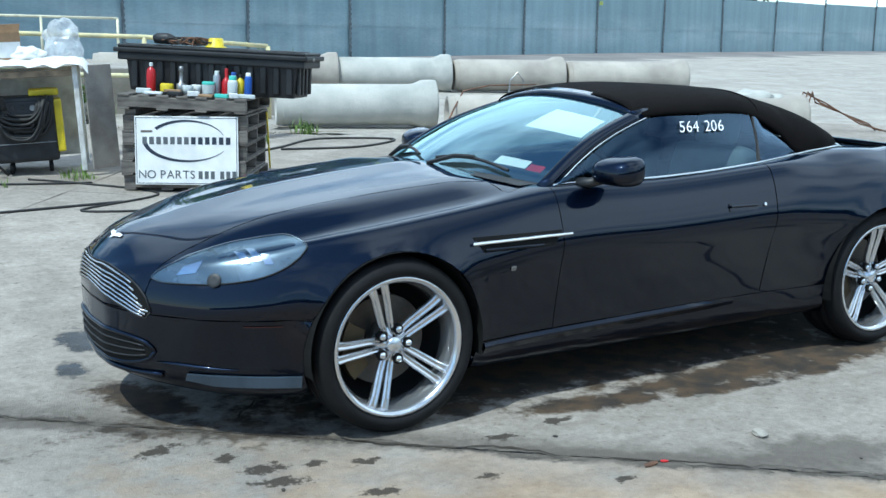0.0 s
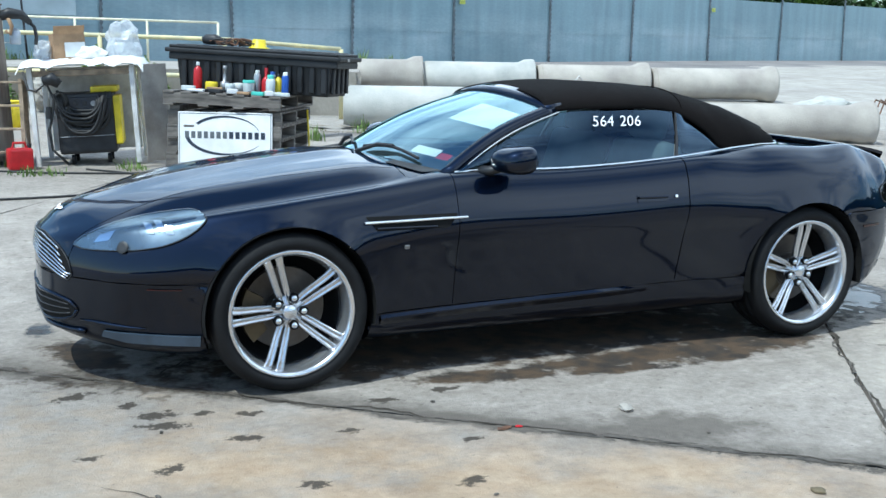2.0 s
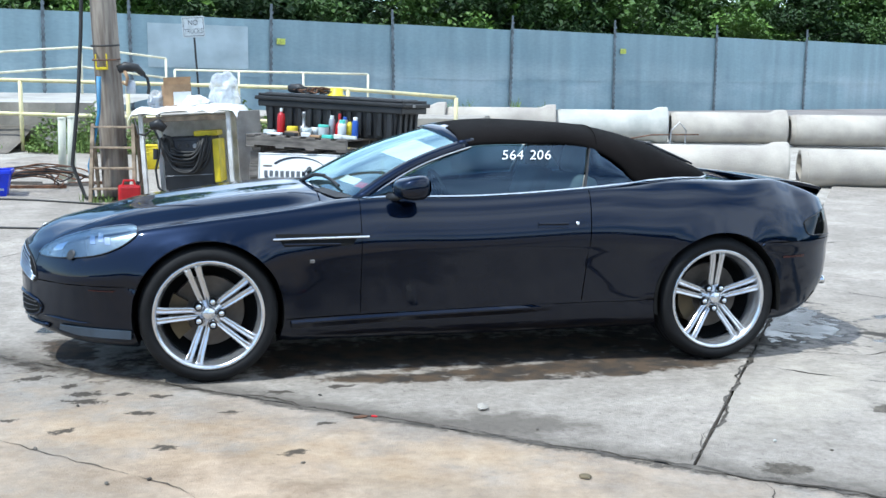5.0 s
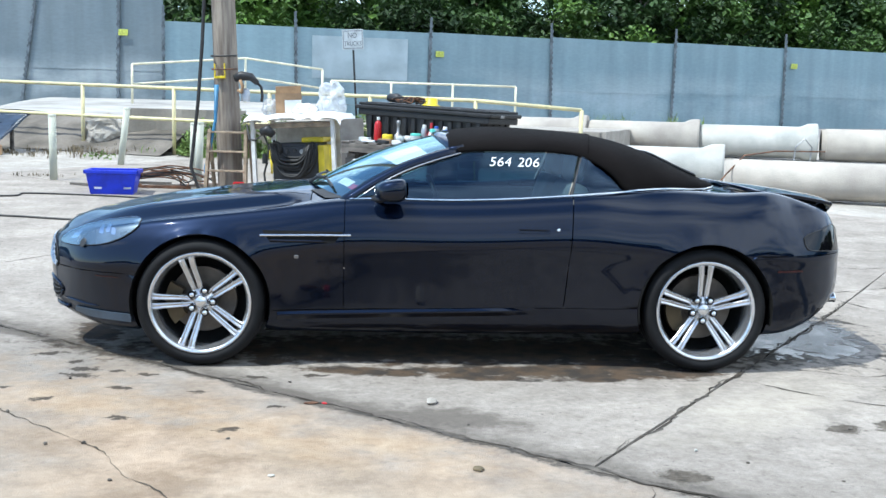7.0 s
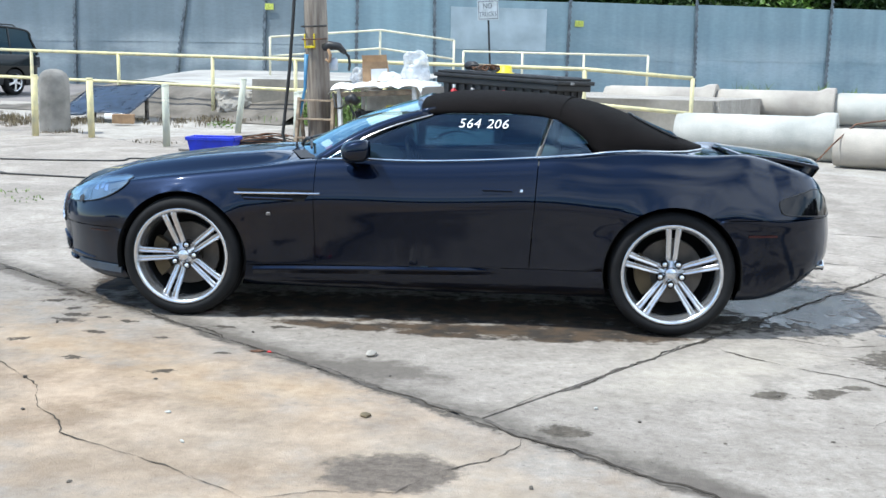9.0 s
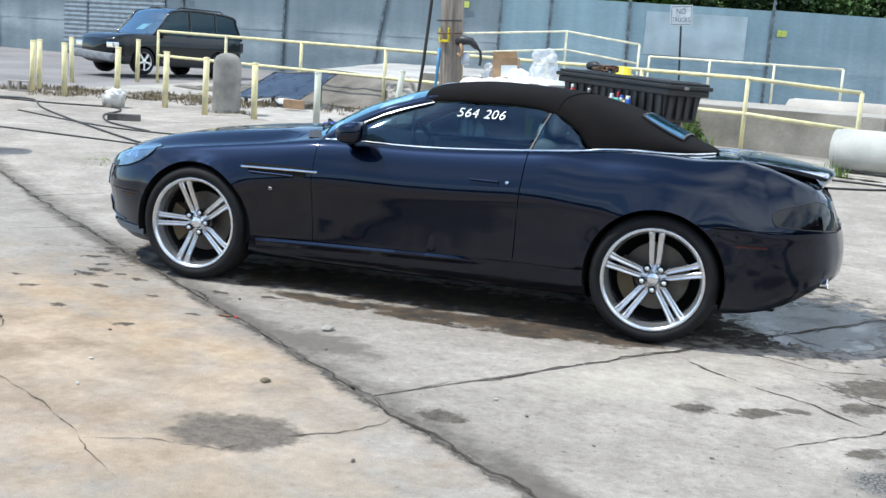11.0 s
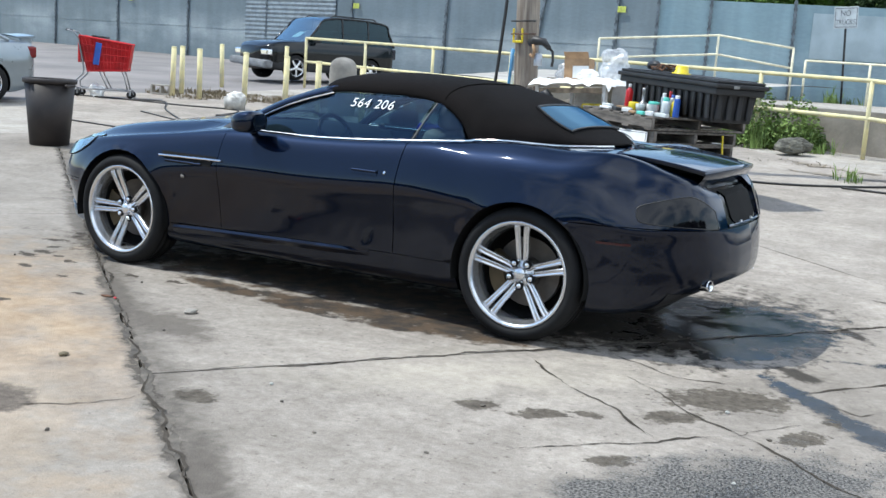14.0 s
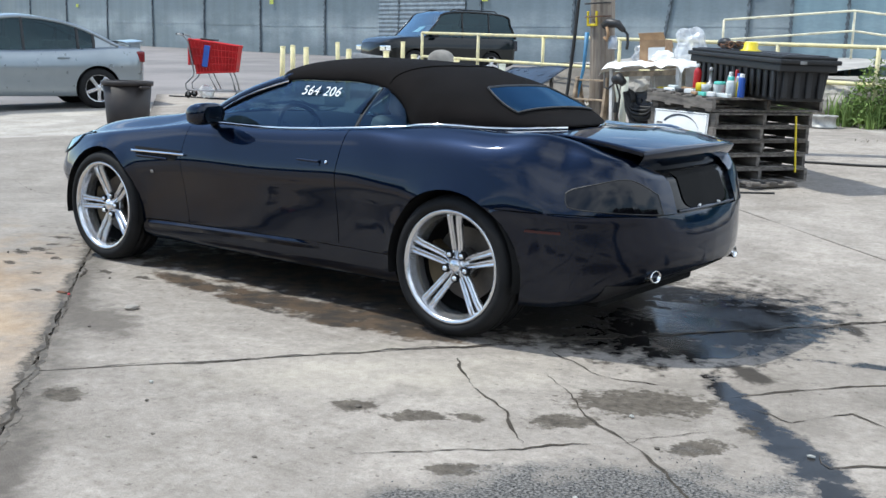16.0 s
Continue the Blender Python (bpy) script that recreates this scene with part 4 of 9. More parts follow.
def make_panel(name, faces):
    """One body panel: edges drawn in for the shut lines and folded inwards."""
    bm = bmesh.new()
    idx, norms = {}, {}
    for f in faces:
        loop = []
        for v in f.verts:
            if v.index not in idx:
                idx[v.index] = bm.verts.new(v.co)
                norms[idx[v.index]] = v.normal.copy()
            loop.append(idx[v.index])
        bm.faces.new(loop)
    bm.edges.ensure_lookup_table()
    rim = [e for e in bm.edges if e.is_boundary]
    moves = {}
    for v in {v for e in rim for v in e.verts}:
        # arch edges lie on a true circle
        snapped = False
        for ax in (-AX, AX):
            r = math.hypot(v.co.x - ax, v.co.z - HUB_Z)
            if abs(v.co.y) > 0.52 and abs(r - ARCH) < 0.035 and v.co.z > HUB_Z - 0.17:
                k = ARCH / r
                v.co.x, v.co.z = ax + (v.co.x - ax) * k, HUB_Z + (v.co.z - HUB_Z) * k
                snapped = True
        if not snapped:
            inn = [e.other_vert(v).co for e in v.link_edges if not e.is_boundary]
            if inn:
                d = sum(inn, Vector()) / len(inn) - v.co
                if d.length > 1e-6:
                    moves[v] = v.co + d.normalized() * min(0.0028, d.length * 0.4)
    for v, co in moves.items():
        v.co = co
    fold = {}
    for e in rim:
        for v in e.verts:
            if v not in fold:
                fold[v] = bm.verts.new(v.co - norms[v] * 0.022)
    for e in rim:
        a, b = e.verts
        f = e.link_faces[0]
        order = [l.vert for l in f.loops]
        i = order.index(a)
        if order[(i + 1) % len(order)] != b:
            a, b = b, a
        bm.faces.new((b, a, fold[a], fold[b]))
        e.smooth = False
    return bm


full.verts.index_update()
panels = {}
for key, faces in groups.items():
    base = key.replace("_left", "").replace("_right", "")
    panels[key] = part(base, make_panel(base, faces), PAINT, car, smooth=True)


def on_shell(x, z, side=-1, lift=0.0):
    """A point on the flank at x and z."""
    hit, nrm, _, _ = SHELL_TREE.ray_cast(Vector((x, side * 2.0, z)), Vector((0, -side, 0)))
    if hit is None:
        hit, nrm, _, _ = SHELL_TREE.find_nearest(Vector((x, side * 0.8, z)))
    return hit + nrm * lift, nrm


def on_front(y, z, lift=0.0, way=1):
    """A point on the nose (way 1) or tail (way -1) at y and z."""
    hit, nrm, _, _ = SHELL_TREE.ray_cast(Vector((-4.0 * way, y, z)), Vector((way, 0, 0)))
    if hit is None:
        hit, nrm, _, _ = SHELL_TREE.find_nearest(Vector((-2.3 * way, y, z)))
    return hit + nrm * lift, nrm


def on_top(x, y, lift=0.0):
    hit, nrm, _, _ = SHELL_TREE.ray_cast(Vector((x, y, 3.0)), Vector((0, 0, -1)))
    return hit + nrm * lift, nrm


def flank_patch(name, outline, material, lift, parent=car, side=-1, label="", rows_n=10):
    """A patch over the flank between a lower and an upper line of (x, z) points."""
    lo, hi = outline
    bm = bmesh.new()
    sheet(bm, [[on_shell(lerp(a[0], b[0], k / rows_n), lerp(a[1], b[1], k / rows_n), side, lift)[0] for a, b in zip(lo, hi)] for k in range(rows_n + 1)])
    bmesh.ops.recalc_face_normals(bm, faces=bm.faces)
    return part(name, bm, material, parent, label, smooth=True)


# inner floor pan and wheel wells keep daylight out of the shell
bm = bmesh.new()
box(bm, -2.05, 2.0, -0.5, 0.5, 0.19, 0.24, 0.01)
box(bm, -0.98, 0.98, -0.70, 0.70, 0.19, 0.24, 0.01)
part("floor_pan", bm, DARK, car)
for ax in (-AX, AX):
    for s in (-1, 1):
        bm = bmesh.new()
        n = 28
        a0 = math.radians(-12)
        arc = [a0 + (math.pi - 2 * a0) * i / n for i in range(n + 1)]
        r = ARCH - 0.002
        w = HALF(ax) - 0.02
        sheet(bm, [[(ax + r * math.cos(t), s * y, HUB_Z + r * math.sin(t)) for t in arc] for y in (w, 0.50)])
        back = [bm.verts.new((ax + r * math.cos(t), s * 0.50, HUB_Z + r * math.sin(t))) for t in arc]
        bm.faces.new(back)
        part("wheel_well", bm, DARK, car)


# ---- wheels ----
def wheel(at, width, turn, tag):
    """A tyre on a five-twin-spoke alloy rim, its face towards -y."""
    w = place_empty("wheel", at)
    w.parent = car
    lay = Matrix.Rotation(radians(90), 4, "X")
    h = width / 2
    bm = bmesh.new()
    prof = [(0.275, h - 0.012), (0.280, h - 0.004), (0.292, h + 0.006), (0.310, h + 0.006), (0.328, h - 0.006), (0.3385, h - 0.022), (0.3425, h - 0.045)]
    prof += [(0.3445, h - 0.06), (0.336, h - 0.062), (0.336, h - 0.070), (0.345, h - 0.072), (0.345, 0.012), (0.337, 0.010), (0.337, -0.010), (0.345, -0.012)]
    prof += [(0.345, -h + 0.072), (0.337, -h + 0.07), (0.337, -h + 0.062), (0.3445, -h + 0.06), (0.335, -h + 0.018), (0.31, -h), (0.270, -h + 0.01)]
    lathe(bm, prof, 72, lay)
    bmesh.ops.recalc_face_normals(bm, faces=bm.faces)
    part("tyre", bm, RUBBER, w, "black low-profile tyre", smooth=True)
    bm = bmesh.new()
    barrel = [(0.276, h - 0.010), (0.2755, h - 0.002), (0.270, h), (0.261, h - 0.003), (0.253, h - 0.014), (0.251, h - 0.030), (0.243, h - 0.050), (0.241, h - 0.055), (0.239, h - 0.115)]
    lathe(bm, barrel, 72, lay)
    bmesh.ops.recalc_face_normals(bm, faces=bm.faces)
    face = h - 0.028
    part("rim", bm, ALLOY, w, "silver alloy rim", smooth=True)
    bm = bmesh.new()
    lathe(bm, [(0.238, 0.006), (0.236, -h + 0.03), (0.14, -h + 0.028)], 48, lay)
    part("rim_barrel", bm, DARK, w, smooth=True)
    for k in range(5):
        ang = radians(turn + 72 * k)
        m = Matrix.Rotation(-ang, 4, "Y")
        bm = bmesh.new()
        for s in (-1, 1):
            secs = []
            for r, off, hw, dep in ((0.030, 0.0130, 0.0120, 0.030), (0.070, 0.0172, 0.0145, 0.036), (0.11, 0.0200, 0.0158, 0.030), (0.16, 0.0220, 0.0164, 0.018), (0.21, 0.0240, 0.0170, 0.006), (0.240, 0.0266, 0.0184, 0.002), (0.261, 0.0304, 0.0222, 0.003)):
                y = -(face - dep)
                c = s * off
                secs.append([bm.verts.new((r, yy, c + q)) for yy, q in ((y + 0.005, -hw), (y - 0.002, -hw * 0.62), (y + 0.0035, hw * 0.0), (y - 0.002, hw * 0.62), (y + 0.005, hw), (y + 0.026, hw * 0.8), (y + 0.026, -hw * 0.8))])
            skin(bm, secs)
        bmesh.ops.recalc_face_normals(bm, faces=bm.faces)
        soften(bm, [e for e in bm.edges if e.calc_face_angle(0) > 0.6], 0.0022)
        bmesh.ops.transform(bm, matrix=m, verts=bm.verts)
        part("spoke", bm, ALLOY, w)
        b2 = bmesh.new()
        a2 = radians(turn + 36 + 72 * k)
        lathe(b2, [(0.0140, -0.02), (0.0140, 0.009), (0.011, 0.014), (0.0001, 0.0155)], 12, Matrix.Translation((0.062 * math.cos(a2), -(face - 0.028), 0.062 * math.sin(a2))) @ lay)
        part("wheel_nut", b2, CHROME, w, smooth=True)
        # Raised black ring paints the shade of the hollow round each nut.
        b2 = bmesh.new()
        lathe(b2, [(0.021, -0.014), (0.021, 0.0045), (0.0155, 0.0035), (0.0155, -0.01)], 14, Matrix.Translation((0.062 * math.cos(a2), -(face - 0.028), 0.062 * math.sin(a2))) @ lay)
        part("nut_recess_shade", b2, DARK, w, smooth=True)
    bm = bmesh.new()
    lathe(bm, [(0.072, -0.06), (0.072, -0.024), (0.066, -0.018), (0.042, -0.010), (0.033, -0.002), (0.031, 0.008), (0.027, 0.012), (0.0001, 0.014)], 30, Matrix.Translation((0, -(face - 0.024), 0)) @ lay)
    part("hub", bm, ALLOY, w, smooth=True)
    bm = bmesh.new()
    lathe(bm, [(0.001, 0.012), (0.08, 0.012), (0.082, 0.004), (0.178, 0.004), (0.18, 0.0), (0.18, -0.03), (0.001, -0.03)], 48, Matrix.Translation((0, -(face - 0.125), 0)) @ lay)
    part("brake_disc", bm, DISC, w, "worn steel brake disc")
    bm = bmesh.new()
    secs = []
    for t in np.linspace(radians(150), radians(222), 9):
        c, s = math.cos(t), math.sin(t)
        secs.append([bm.verts.new((rr * c, yy, rr * s)) for rr, yy in ((0.115, -(face - 0.07)), (0.197, -(face - 0.07)), (0.197, -(face - 0.13)), (0.115, -(face - 0.13)))])
    skin(bm, secs)
    bmesh.ops.recalc_face_normals(bm, faces=bm.faces)
    part("brake_caliper", bm, CALIPER, w, "bronze brake caliper")
    return w


FACE = 0.80
wheel(pose(-AX, -FACE + 0.085, HUB_Z), 0.235, 36, "front")
wheel(pose(AX, -FACE + 0.085, HUB_Z), 0.262, 18, "rear")
wheel(pose(-AX, FACE - 0.10, HUB_Z, 0, 0, 180), 0.235, 10, "front")
wheel(pose(AX, FACE - 0.105, HUB_Z, 0, 0, 180), 0.262, 50, "rear")

# ---- hood, glass and pillars ----
ROOF_Z = curve([(-0.12, 1.252), (0.0, 1.282), (0.18, 1.302), (0.35, 1.308), (0.63, 1.298), (0.84, 1.270), (1.085, 1.212), (1.336, 1.105), (1.50, 1.035), (1.60, 1.000)])
EDGE_Z = curve([(-0.12, 1.135), (0.0, 1.168), (0.285, 1.182), (0.6, 1.176), (0.7, 1.156), (0.79, 1.120), (0.876, 1.060), (0.965, 0.968), (1.1, 0.978), (1.3, 0.990), (1.60, 0.995)])
EDGE_Y = curve([(-0.12, 0.545), (0.0, 0.566), (0.3, 0.575), (0.6, 0.562), (0.72, 0.560), (0.82, 0.575), (0.90, 0.605), (0.965, 0.638), (1.1, 0.640), (1.22, 0.605), (1.36, 0.52), (1.47, 0.40), (1.55, 0.24), (1.585, 0.12), (1.60, 0.0)])
BELT_Y = curve([(-0.62, 0.698), (0.0, 0.703), (0.4, 0.698), (0.63, 0.688), (0.8, 0.665), (0.95, 0.640), (1.1, 0.645)])


def hood_point(x, s):
    """s runs -1 to 1 across the roof."""
    ye, ze, zc = EDGE_Y(x), EDGE_Z(x), ROOF_Z(x)
    a = abs(s)
    p = 2.5
    drop = (1 - (1 - a**p) ** (1 / p)) if a < 1 else 1
    return Vector((x, ye * s * (1 + 0.03 * math.sin(math.pi * a)), lerp(zc, ze, drop) + 0.004 * math.sin(9 * x) * (1 - a)))


bm = bmesh.new()
xs = [-0.045 + (1.5985 + 0.045) * (1 - (1 - t) ** 1.35) for t in np.linspace(0, 1, 70)]
across = [math.sin(t * math.pi / 2) for t in np.linspace(-1, 1, 49)]
sheet(bm, [[hood_point(x, s) for s in across] for x in xs])
bmesh.ops.recalc_face_normals(bm, faces=bm.faces)
if sum(f.normal.z for f in bm.faces) < 0:
    bmesh.ops.reverse_faces(bm, faces=bm.faces)
bmesh.ops.solidify(bm, geom=list(bm.faces), thickness=0.012)
hood = part("canvas_hood", bm, FABRIC, car, "black canvas folding hood, raised", smooth=True)
for x0, rear in ((0.74, 0.10),):
    bm = bmesh.new()
    tube(bm, [hood_point(x0 + rear * (1 - abs(q)), q) + Vector((0, 0, 0.003)) for q in np.linspace(-0.985, 0.985, 41)], 0.0032, 6)
    part("seam", bm, FABRIC, hood, smooth=True)
# rear window set in the canvas
bm = bmesh.new()
rows = []
for t in np.linspace(0, 1, 12):
    x = lerp(1.165, 1.405, t)
    rows.append([hood_point(x, s * lerp(0.44, 0.74, t)) + Vector((0.006, 0, 0.007)) for s in np.linspace(-1, 1, 21)])
sheet(bm, rows)
part("rear_window", bm, REARGLASS, hood, "dark tinted rear window", smooth=True)
bm = bmesh.new()
loop = [rows[0][i] for i in range(21)] + [r[-1] for r in rows[1:]] + rows[-1][-2::-1] + [r[0] for r in rows[-2:0:-1]]
tube(bm, loop + [loop[0]], 0.006, 6)
part("window_seal", bm, BLACK, hood)


def screen_point(u, v):
    """Windscreen: u -1..1 across, v 0..1 upwards."""
    base = Vector((-0.825 + 0.205 * u * u, 0.655 * u, 0.957 - 0.042 * u * u))
    head = Vector((-0.115 + 0.070 * u * u, 0.535 * u, 1.250 - 0.065 * u * u))
    p = base.lerp(head, v)
    return p + Vector((-0.018, 0, 0.026)) * math.sin(math.pi * v)


bm = bmesh.new()
sheet(bm, [[screen_point(u, v) for u in np.linspace(-1, 1, 25)] for v in np.linspace(0, 1, 13)])
wind = part("windscreen", bm, SCREEN, car, "slightly tinted windscreen", smooth=True)
wind.visible_shadow = False
# painted header rail and pillars
bm = bmesh.new()
hr = []
for u in np.linspace(-1.05, 1.05, 27):
    p = screen_point(u, 1.0)
    hr.append([p + Vector((-0.004, 0, -0.004)), p + Vector((0.0, 0, 0.016)), p + Vector((0.075, 0, 0.034)), p + Vector((0.085, 0, 0.01)), p + Vector((0.05, 0, -0.02))])
skin(bm, [[bm.verts.new(q) for q in r] for r in hr])
bmesh.ops.recalc_face_normals(bm, faces=bm.faces)
part("screen_header", bm, PAINT, car, smooth=True)
for s in (-1, 1):
    bm = bmesh.new()
    rr = []
    for v in np.linspace(-0.04, 1.03, 16):
        p = screen_point(s, v)
        o = Vector((0.060 - 0.012 * v, s * (0.040 - 0.002 * v), -0.014 - 0.012 * v))
        rr.append([p + Vector((0, -s * 0.012, -0.004)), p + Vector((0.0, s * 0.010, 0.012)), p + o * 0.55 + Vector((0, s * 0.012, 0.014)), p + o, p + o * 0.6 + Vector((0, -s * 0.03, -0.03))])
    skin(bm, [[bm.verts.new(q) for q in r] for r in rr])
    bmesh.ops.recalc_face_normals(bm, faces=bm.faces)
    pil = part("screen_pillar", bm, PAINT, car, smooth=True)
    bm = bmesh.new()
    tube(bm, [r[3] + Vector((0, s * 0.002, 0.004)) for r in rr], 0.0034, 6)
    part("pillar_trim", bm, CHROME, pil, "bright pillar trim")


def side_top(x):
    """Upper edge of the side glass."""
    if x < 0.0:
        t = max((x + 0.585) / 0.585, 0)
        return Vector((x, 0, lerp(0.905, 1.163, t) + 0.010 * math.sin(math.pi * t))), lerp(0.702, 0.560, t)
    return Vector((x, 0, EDGE_Z(x) - 0.004)), EDGE_Y(x) - 0.006


def belt_z(x):
    return BELT_Z(x) + 0.012


for s in (-1, 1):
    for nm, x0, x1, lab in (("door_glass", -0.585, 0.612, "tinted side window"), ("quarter_glass", 0.632, 0.955, "tinted rear quarter window")):
        bm = bmesh.new()
        rows = []
        for k in range(9):
            row = []
            for x in np.linspace(x0, x1, 32):
                x = float(x)
                top, ty = side_top(x)
                lo = Vector((x, BELT_Y(x), belt_z(x)))
                p = lo.lerp(Vector((x, ty, max(top.z, lo.z + 0.001))), k / 8)
                p.y += 0.016 * math.sin(math.pi * k / 8)
                row.append((p.x + 0.07 * k / 8 * (smoothstep(0.35, 0.612, x) if x < 0.62 else 1 - smoothstep(0.632, 0.80, x)), s * p.y, p.z))
            rows.append(row)
        sheet(bm, rows)
        g = part(nm, bm, TINT, car, lab, smooth=True)
        g.visible_shadow = False
    bm = bmesh.new()
    top, ty = side_top(0.59)
    tube(bm, [(0.628, s * (BELT_Y(0.622) + 0.002), belt_z(0.622)), (0.660, s * 0.640, 1.04), (0.70, s * (EDGE_Y(0.70) + 0.002), EDGE_Z(0.70))], [0.010, 0.008, 0.006], 6)
    part("window_divider", bm, BLACK, car)
    bm = bmesh.new()
    line = [Vector((x, s * (BELT_Y(x) + 0.006), belt_z(x) + 0.002)) for x in np.linspace(-0.585, 0.93, 30)]
    line += [on_top(x, s * (EDGE_Y(x) + 0.016), 0.006)[0] for x in np.linspace(1.0, 1.58, 26)]
    tube(bm, line, 0.0062, 10)
    part("belt_trim", bm, CHROME, car, "bright waistline trim")

# cockpit: tonneau sides, dashboard, wheel, seats
bm = bmesh.new()
rows = []
for y, dx, z in ((-0.65, 0.12, 0.93), (-0.45, 0.03, 0.955), (0, -0.01, 0.962), (0.45, 0.03, 0.955), (0.65, 0.12, 0.93)):
    rows.append([(-0.84 + dx, y, z - 0.02), (-0.6 + dx, y, z - 0.012), (-0.34, y, z - 0.035), (-0.28, y, z - 0.11), (-0.30, y, 0.62)])
sheet(bm, rows)
part("dashboard", bm, DASH, car, "dark dashboard", smooth=True)
bm = bmesh.new()
lathe(bm, [(0.178 + 0.014 * math.cos(t), 0.014 * math.sin(t)) for t in np.linspace(0, 2 * math.pi, 9)[:-1]], 36, pose(-0.08, -0.36, 0.86, 0, 68, 0), closed=True)
for a in (0, 120, 240):
    box(bm, 0, 0.17, -0.014, 0.014, -0.006, 0.006, 0, pose(-0.08, -0.36, 0.86, 0, 68, 0) @ pose(0, 0, 0, 0, 0, a))
part("steering_wheel", bm, BLACK, car, "black steering wheel", smooth=True)
for s in (-1, 1):
    seat = place_empty("seat", pose(0.28, s * 0.34, 0.24))
    seat.parent = car
    bm = bmesh.new()
    box(bm, -0.28, 0.22, -0.25, 0.25, 0.05, 0.24, 0.06, seg=3)
    part("cushion", bm, LEATHER, seat, smooth=True)
    bm = bmesh.new()
    box(bm, -0.06, 0.08, -0.25, 0.25, 0.0, 0.62, 0.06, pose(0.22, 0, 0.18, 0, 18, 0), seg=3)
    part("backrest", bm, LEATHER, seat, smooth=True)
    bm = bmesh.new()
    box(bm, -0.05, 0.05, -0.13, 0.13, 0.0, 0.17, 0.05, pose(0.40, 0, 0.77, 0, 12, 0), seg=3)
    part("headrest", bm, LEATHER, seat, smooth=True)
bm = bmesh.new()
box(bm, 0.72, 0.95, -0.55, 0.55, 0.3, 0.86, 0.06)
part("rear_bulkhead", bm, DASH, car)
for s in (-1, 1):
    bm = bmesh.new()
    sheet(bm, [[(x, s * y, z) for x in (-0.5, 0.0, 0.6, 0.9)] for y, z in ((0.70, 0.905), (0.64, 0.895), (0.62, 0.55))])
    part("door_lining", bm, DASH, car)

# ---- lettering ----
def letters(text, size, material, parent, at, name="letter", extrude=0.0005, shear=0.0, width=1.0, thin=0.0, gap=1.0):
    """Writes a line, one mesh for each character, centred at the pose."""
    made, x = [], 0.0
    for ch in text:
        if ch == " ":
            x += size * 0.32
            continue
        cu = bpy.data.curves.new(name, "FONT")
        cu.body, cu.size, cu.extrude, cu.align_y, cu.shear, cu.offset = ch, size, extrude, "CENTER", shear, -thin
        tmp = new(name + "_tmp", cu)
        me = bpy.data.meshes.new_from_object(tmp.evaluated_get(bpy.context.evaluated_depsgraph_get()))
        bpy.data.objects.remove(tmp)
        bpy.data.curves.remove(cu)
        me.materials.clear()
        me.materials.append(material)
        xs = [v.co.x for v in me.vertices]
        ob = new(name, me)
        ob.parent = parent
        made.append((ob, x - min(xs)))
        x += (max(xs) - min(xs)) + size * 0.09 * gap
    for ob, dx in made:
        ob.matrix_basis = at @ Matrix.Translation(((dx - x / 2) * width, 0, 0)) @ Matrix.Diagonal((width, 1, 1, 1))


INK = plain("dark navy ink", (0.02, 0.03, 0.05), 0.6, vary=0.05)
GREYINK = plain("grey ink", (0.10, 0.11, 0.12), 0.6, vary=0.05)
YARD = -30.5  # degrees: the way the old loading yard lies across the slabs


def stand(x, y, turn=0.0, up=0.0):
    return pose(x, y, gz(x, y) + up, 0, 0, turn)


# ---- pallet stack with its sign, tool chest and bottles ----
stack_at = pose(-0.83, 5.50, gz(-0.3, 5.8), 0, 0, YARD)
PW, PD, PH = 1.12, 1.16, 0.136


def pallet(at, wide=PW, deep=PD):
    p = thing("pallet", at, "weathered grey wooden pallet in a stack", "pallet", "stacked pallets")
    for y in (0.0, deep / 2 - 0.02, deep - 0.04):
        bm = bmesh.new()
        box(bm, 0, wide, y, y + 0.04, 0.02, PH - 0.02, 0.004)
        part("bearer", bm, WOOD_GREY, p)
    for k in range(7):
        x = k * (wide - 0.11) / 6
        for z in ((PH - 0.021, PH - 0.001), (0.0, 0.02)):
            if z[0] == 0.0 and k % 2:
                continue
            bm = bmesh.new()
            box(bm, x, x + 0.105, -0.01 + 0.008 * random.random(), deep + 0.01 - 0.012 * random.random(), z[0], z[1], 0.003)
            part("board", bm, WOOD_GREY, p)
    return p


for k in range(5):
    pallet(stack_at @ pose(0.012 * math.sin(5 * k), 0.015 * math.cos(3 * k), k * PH, 0, 0, 0.8 * math.sin(7 * k)))
# the wider top pallet sits askew on a scrap timber
wedge = thing("scrap_timber", stack_at @ pose(0.03, 0.02, 5 * PH), "grey scrap timber wedged under the top pallet", "timber")
bm = bmesh.new()
box(bm, 0, 0.10, 0, 1.15, 0, 0.048, 0.004)
part("timber", bm, WOOD_GREY, wedge)
deck = stack_at @ pose(-0.02, -0.03, 5 * PH + 0.055, 0, 2.3, 0)
pallet(deck, 1.15, 1.32)
deck = deck @ pose(0, 0, PH)
low = thing("pallet", stack_at @ pose(1.16, 0.25, 0.0, 0, 0, 90), "weathered grey pallet boards lying flat beside the stack", "pallet")
for k in range(3):
    bm = bmesh.new()
    box(bm, k * 0.2, k * 0.2 + 0.1, -0.3, 0.0, 0.02, 0.045, 0.003)
    part("board", bm, WOOD_GREY, low)
bm = bmesh.new()
box(bm, 0, 0.55, -0.28, -0.2, 0, 0.02, 0.003)
box(bm, 0, 0.55, -0.1, -0.02, 0, 0.02, 0.003)
part("bearer", bm, WOOD_GREY, low)

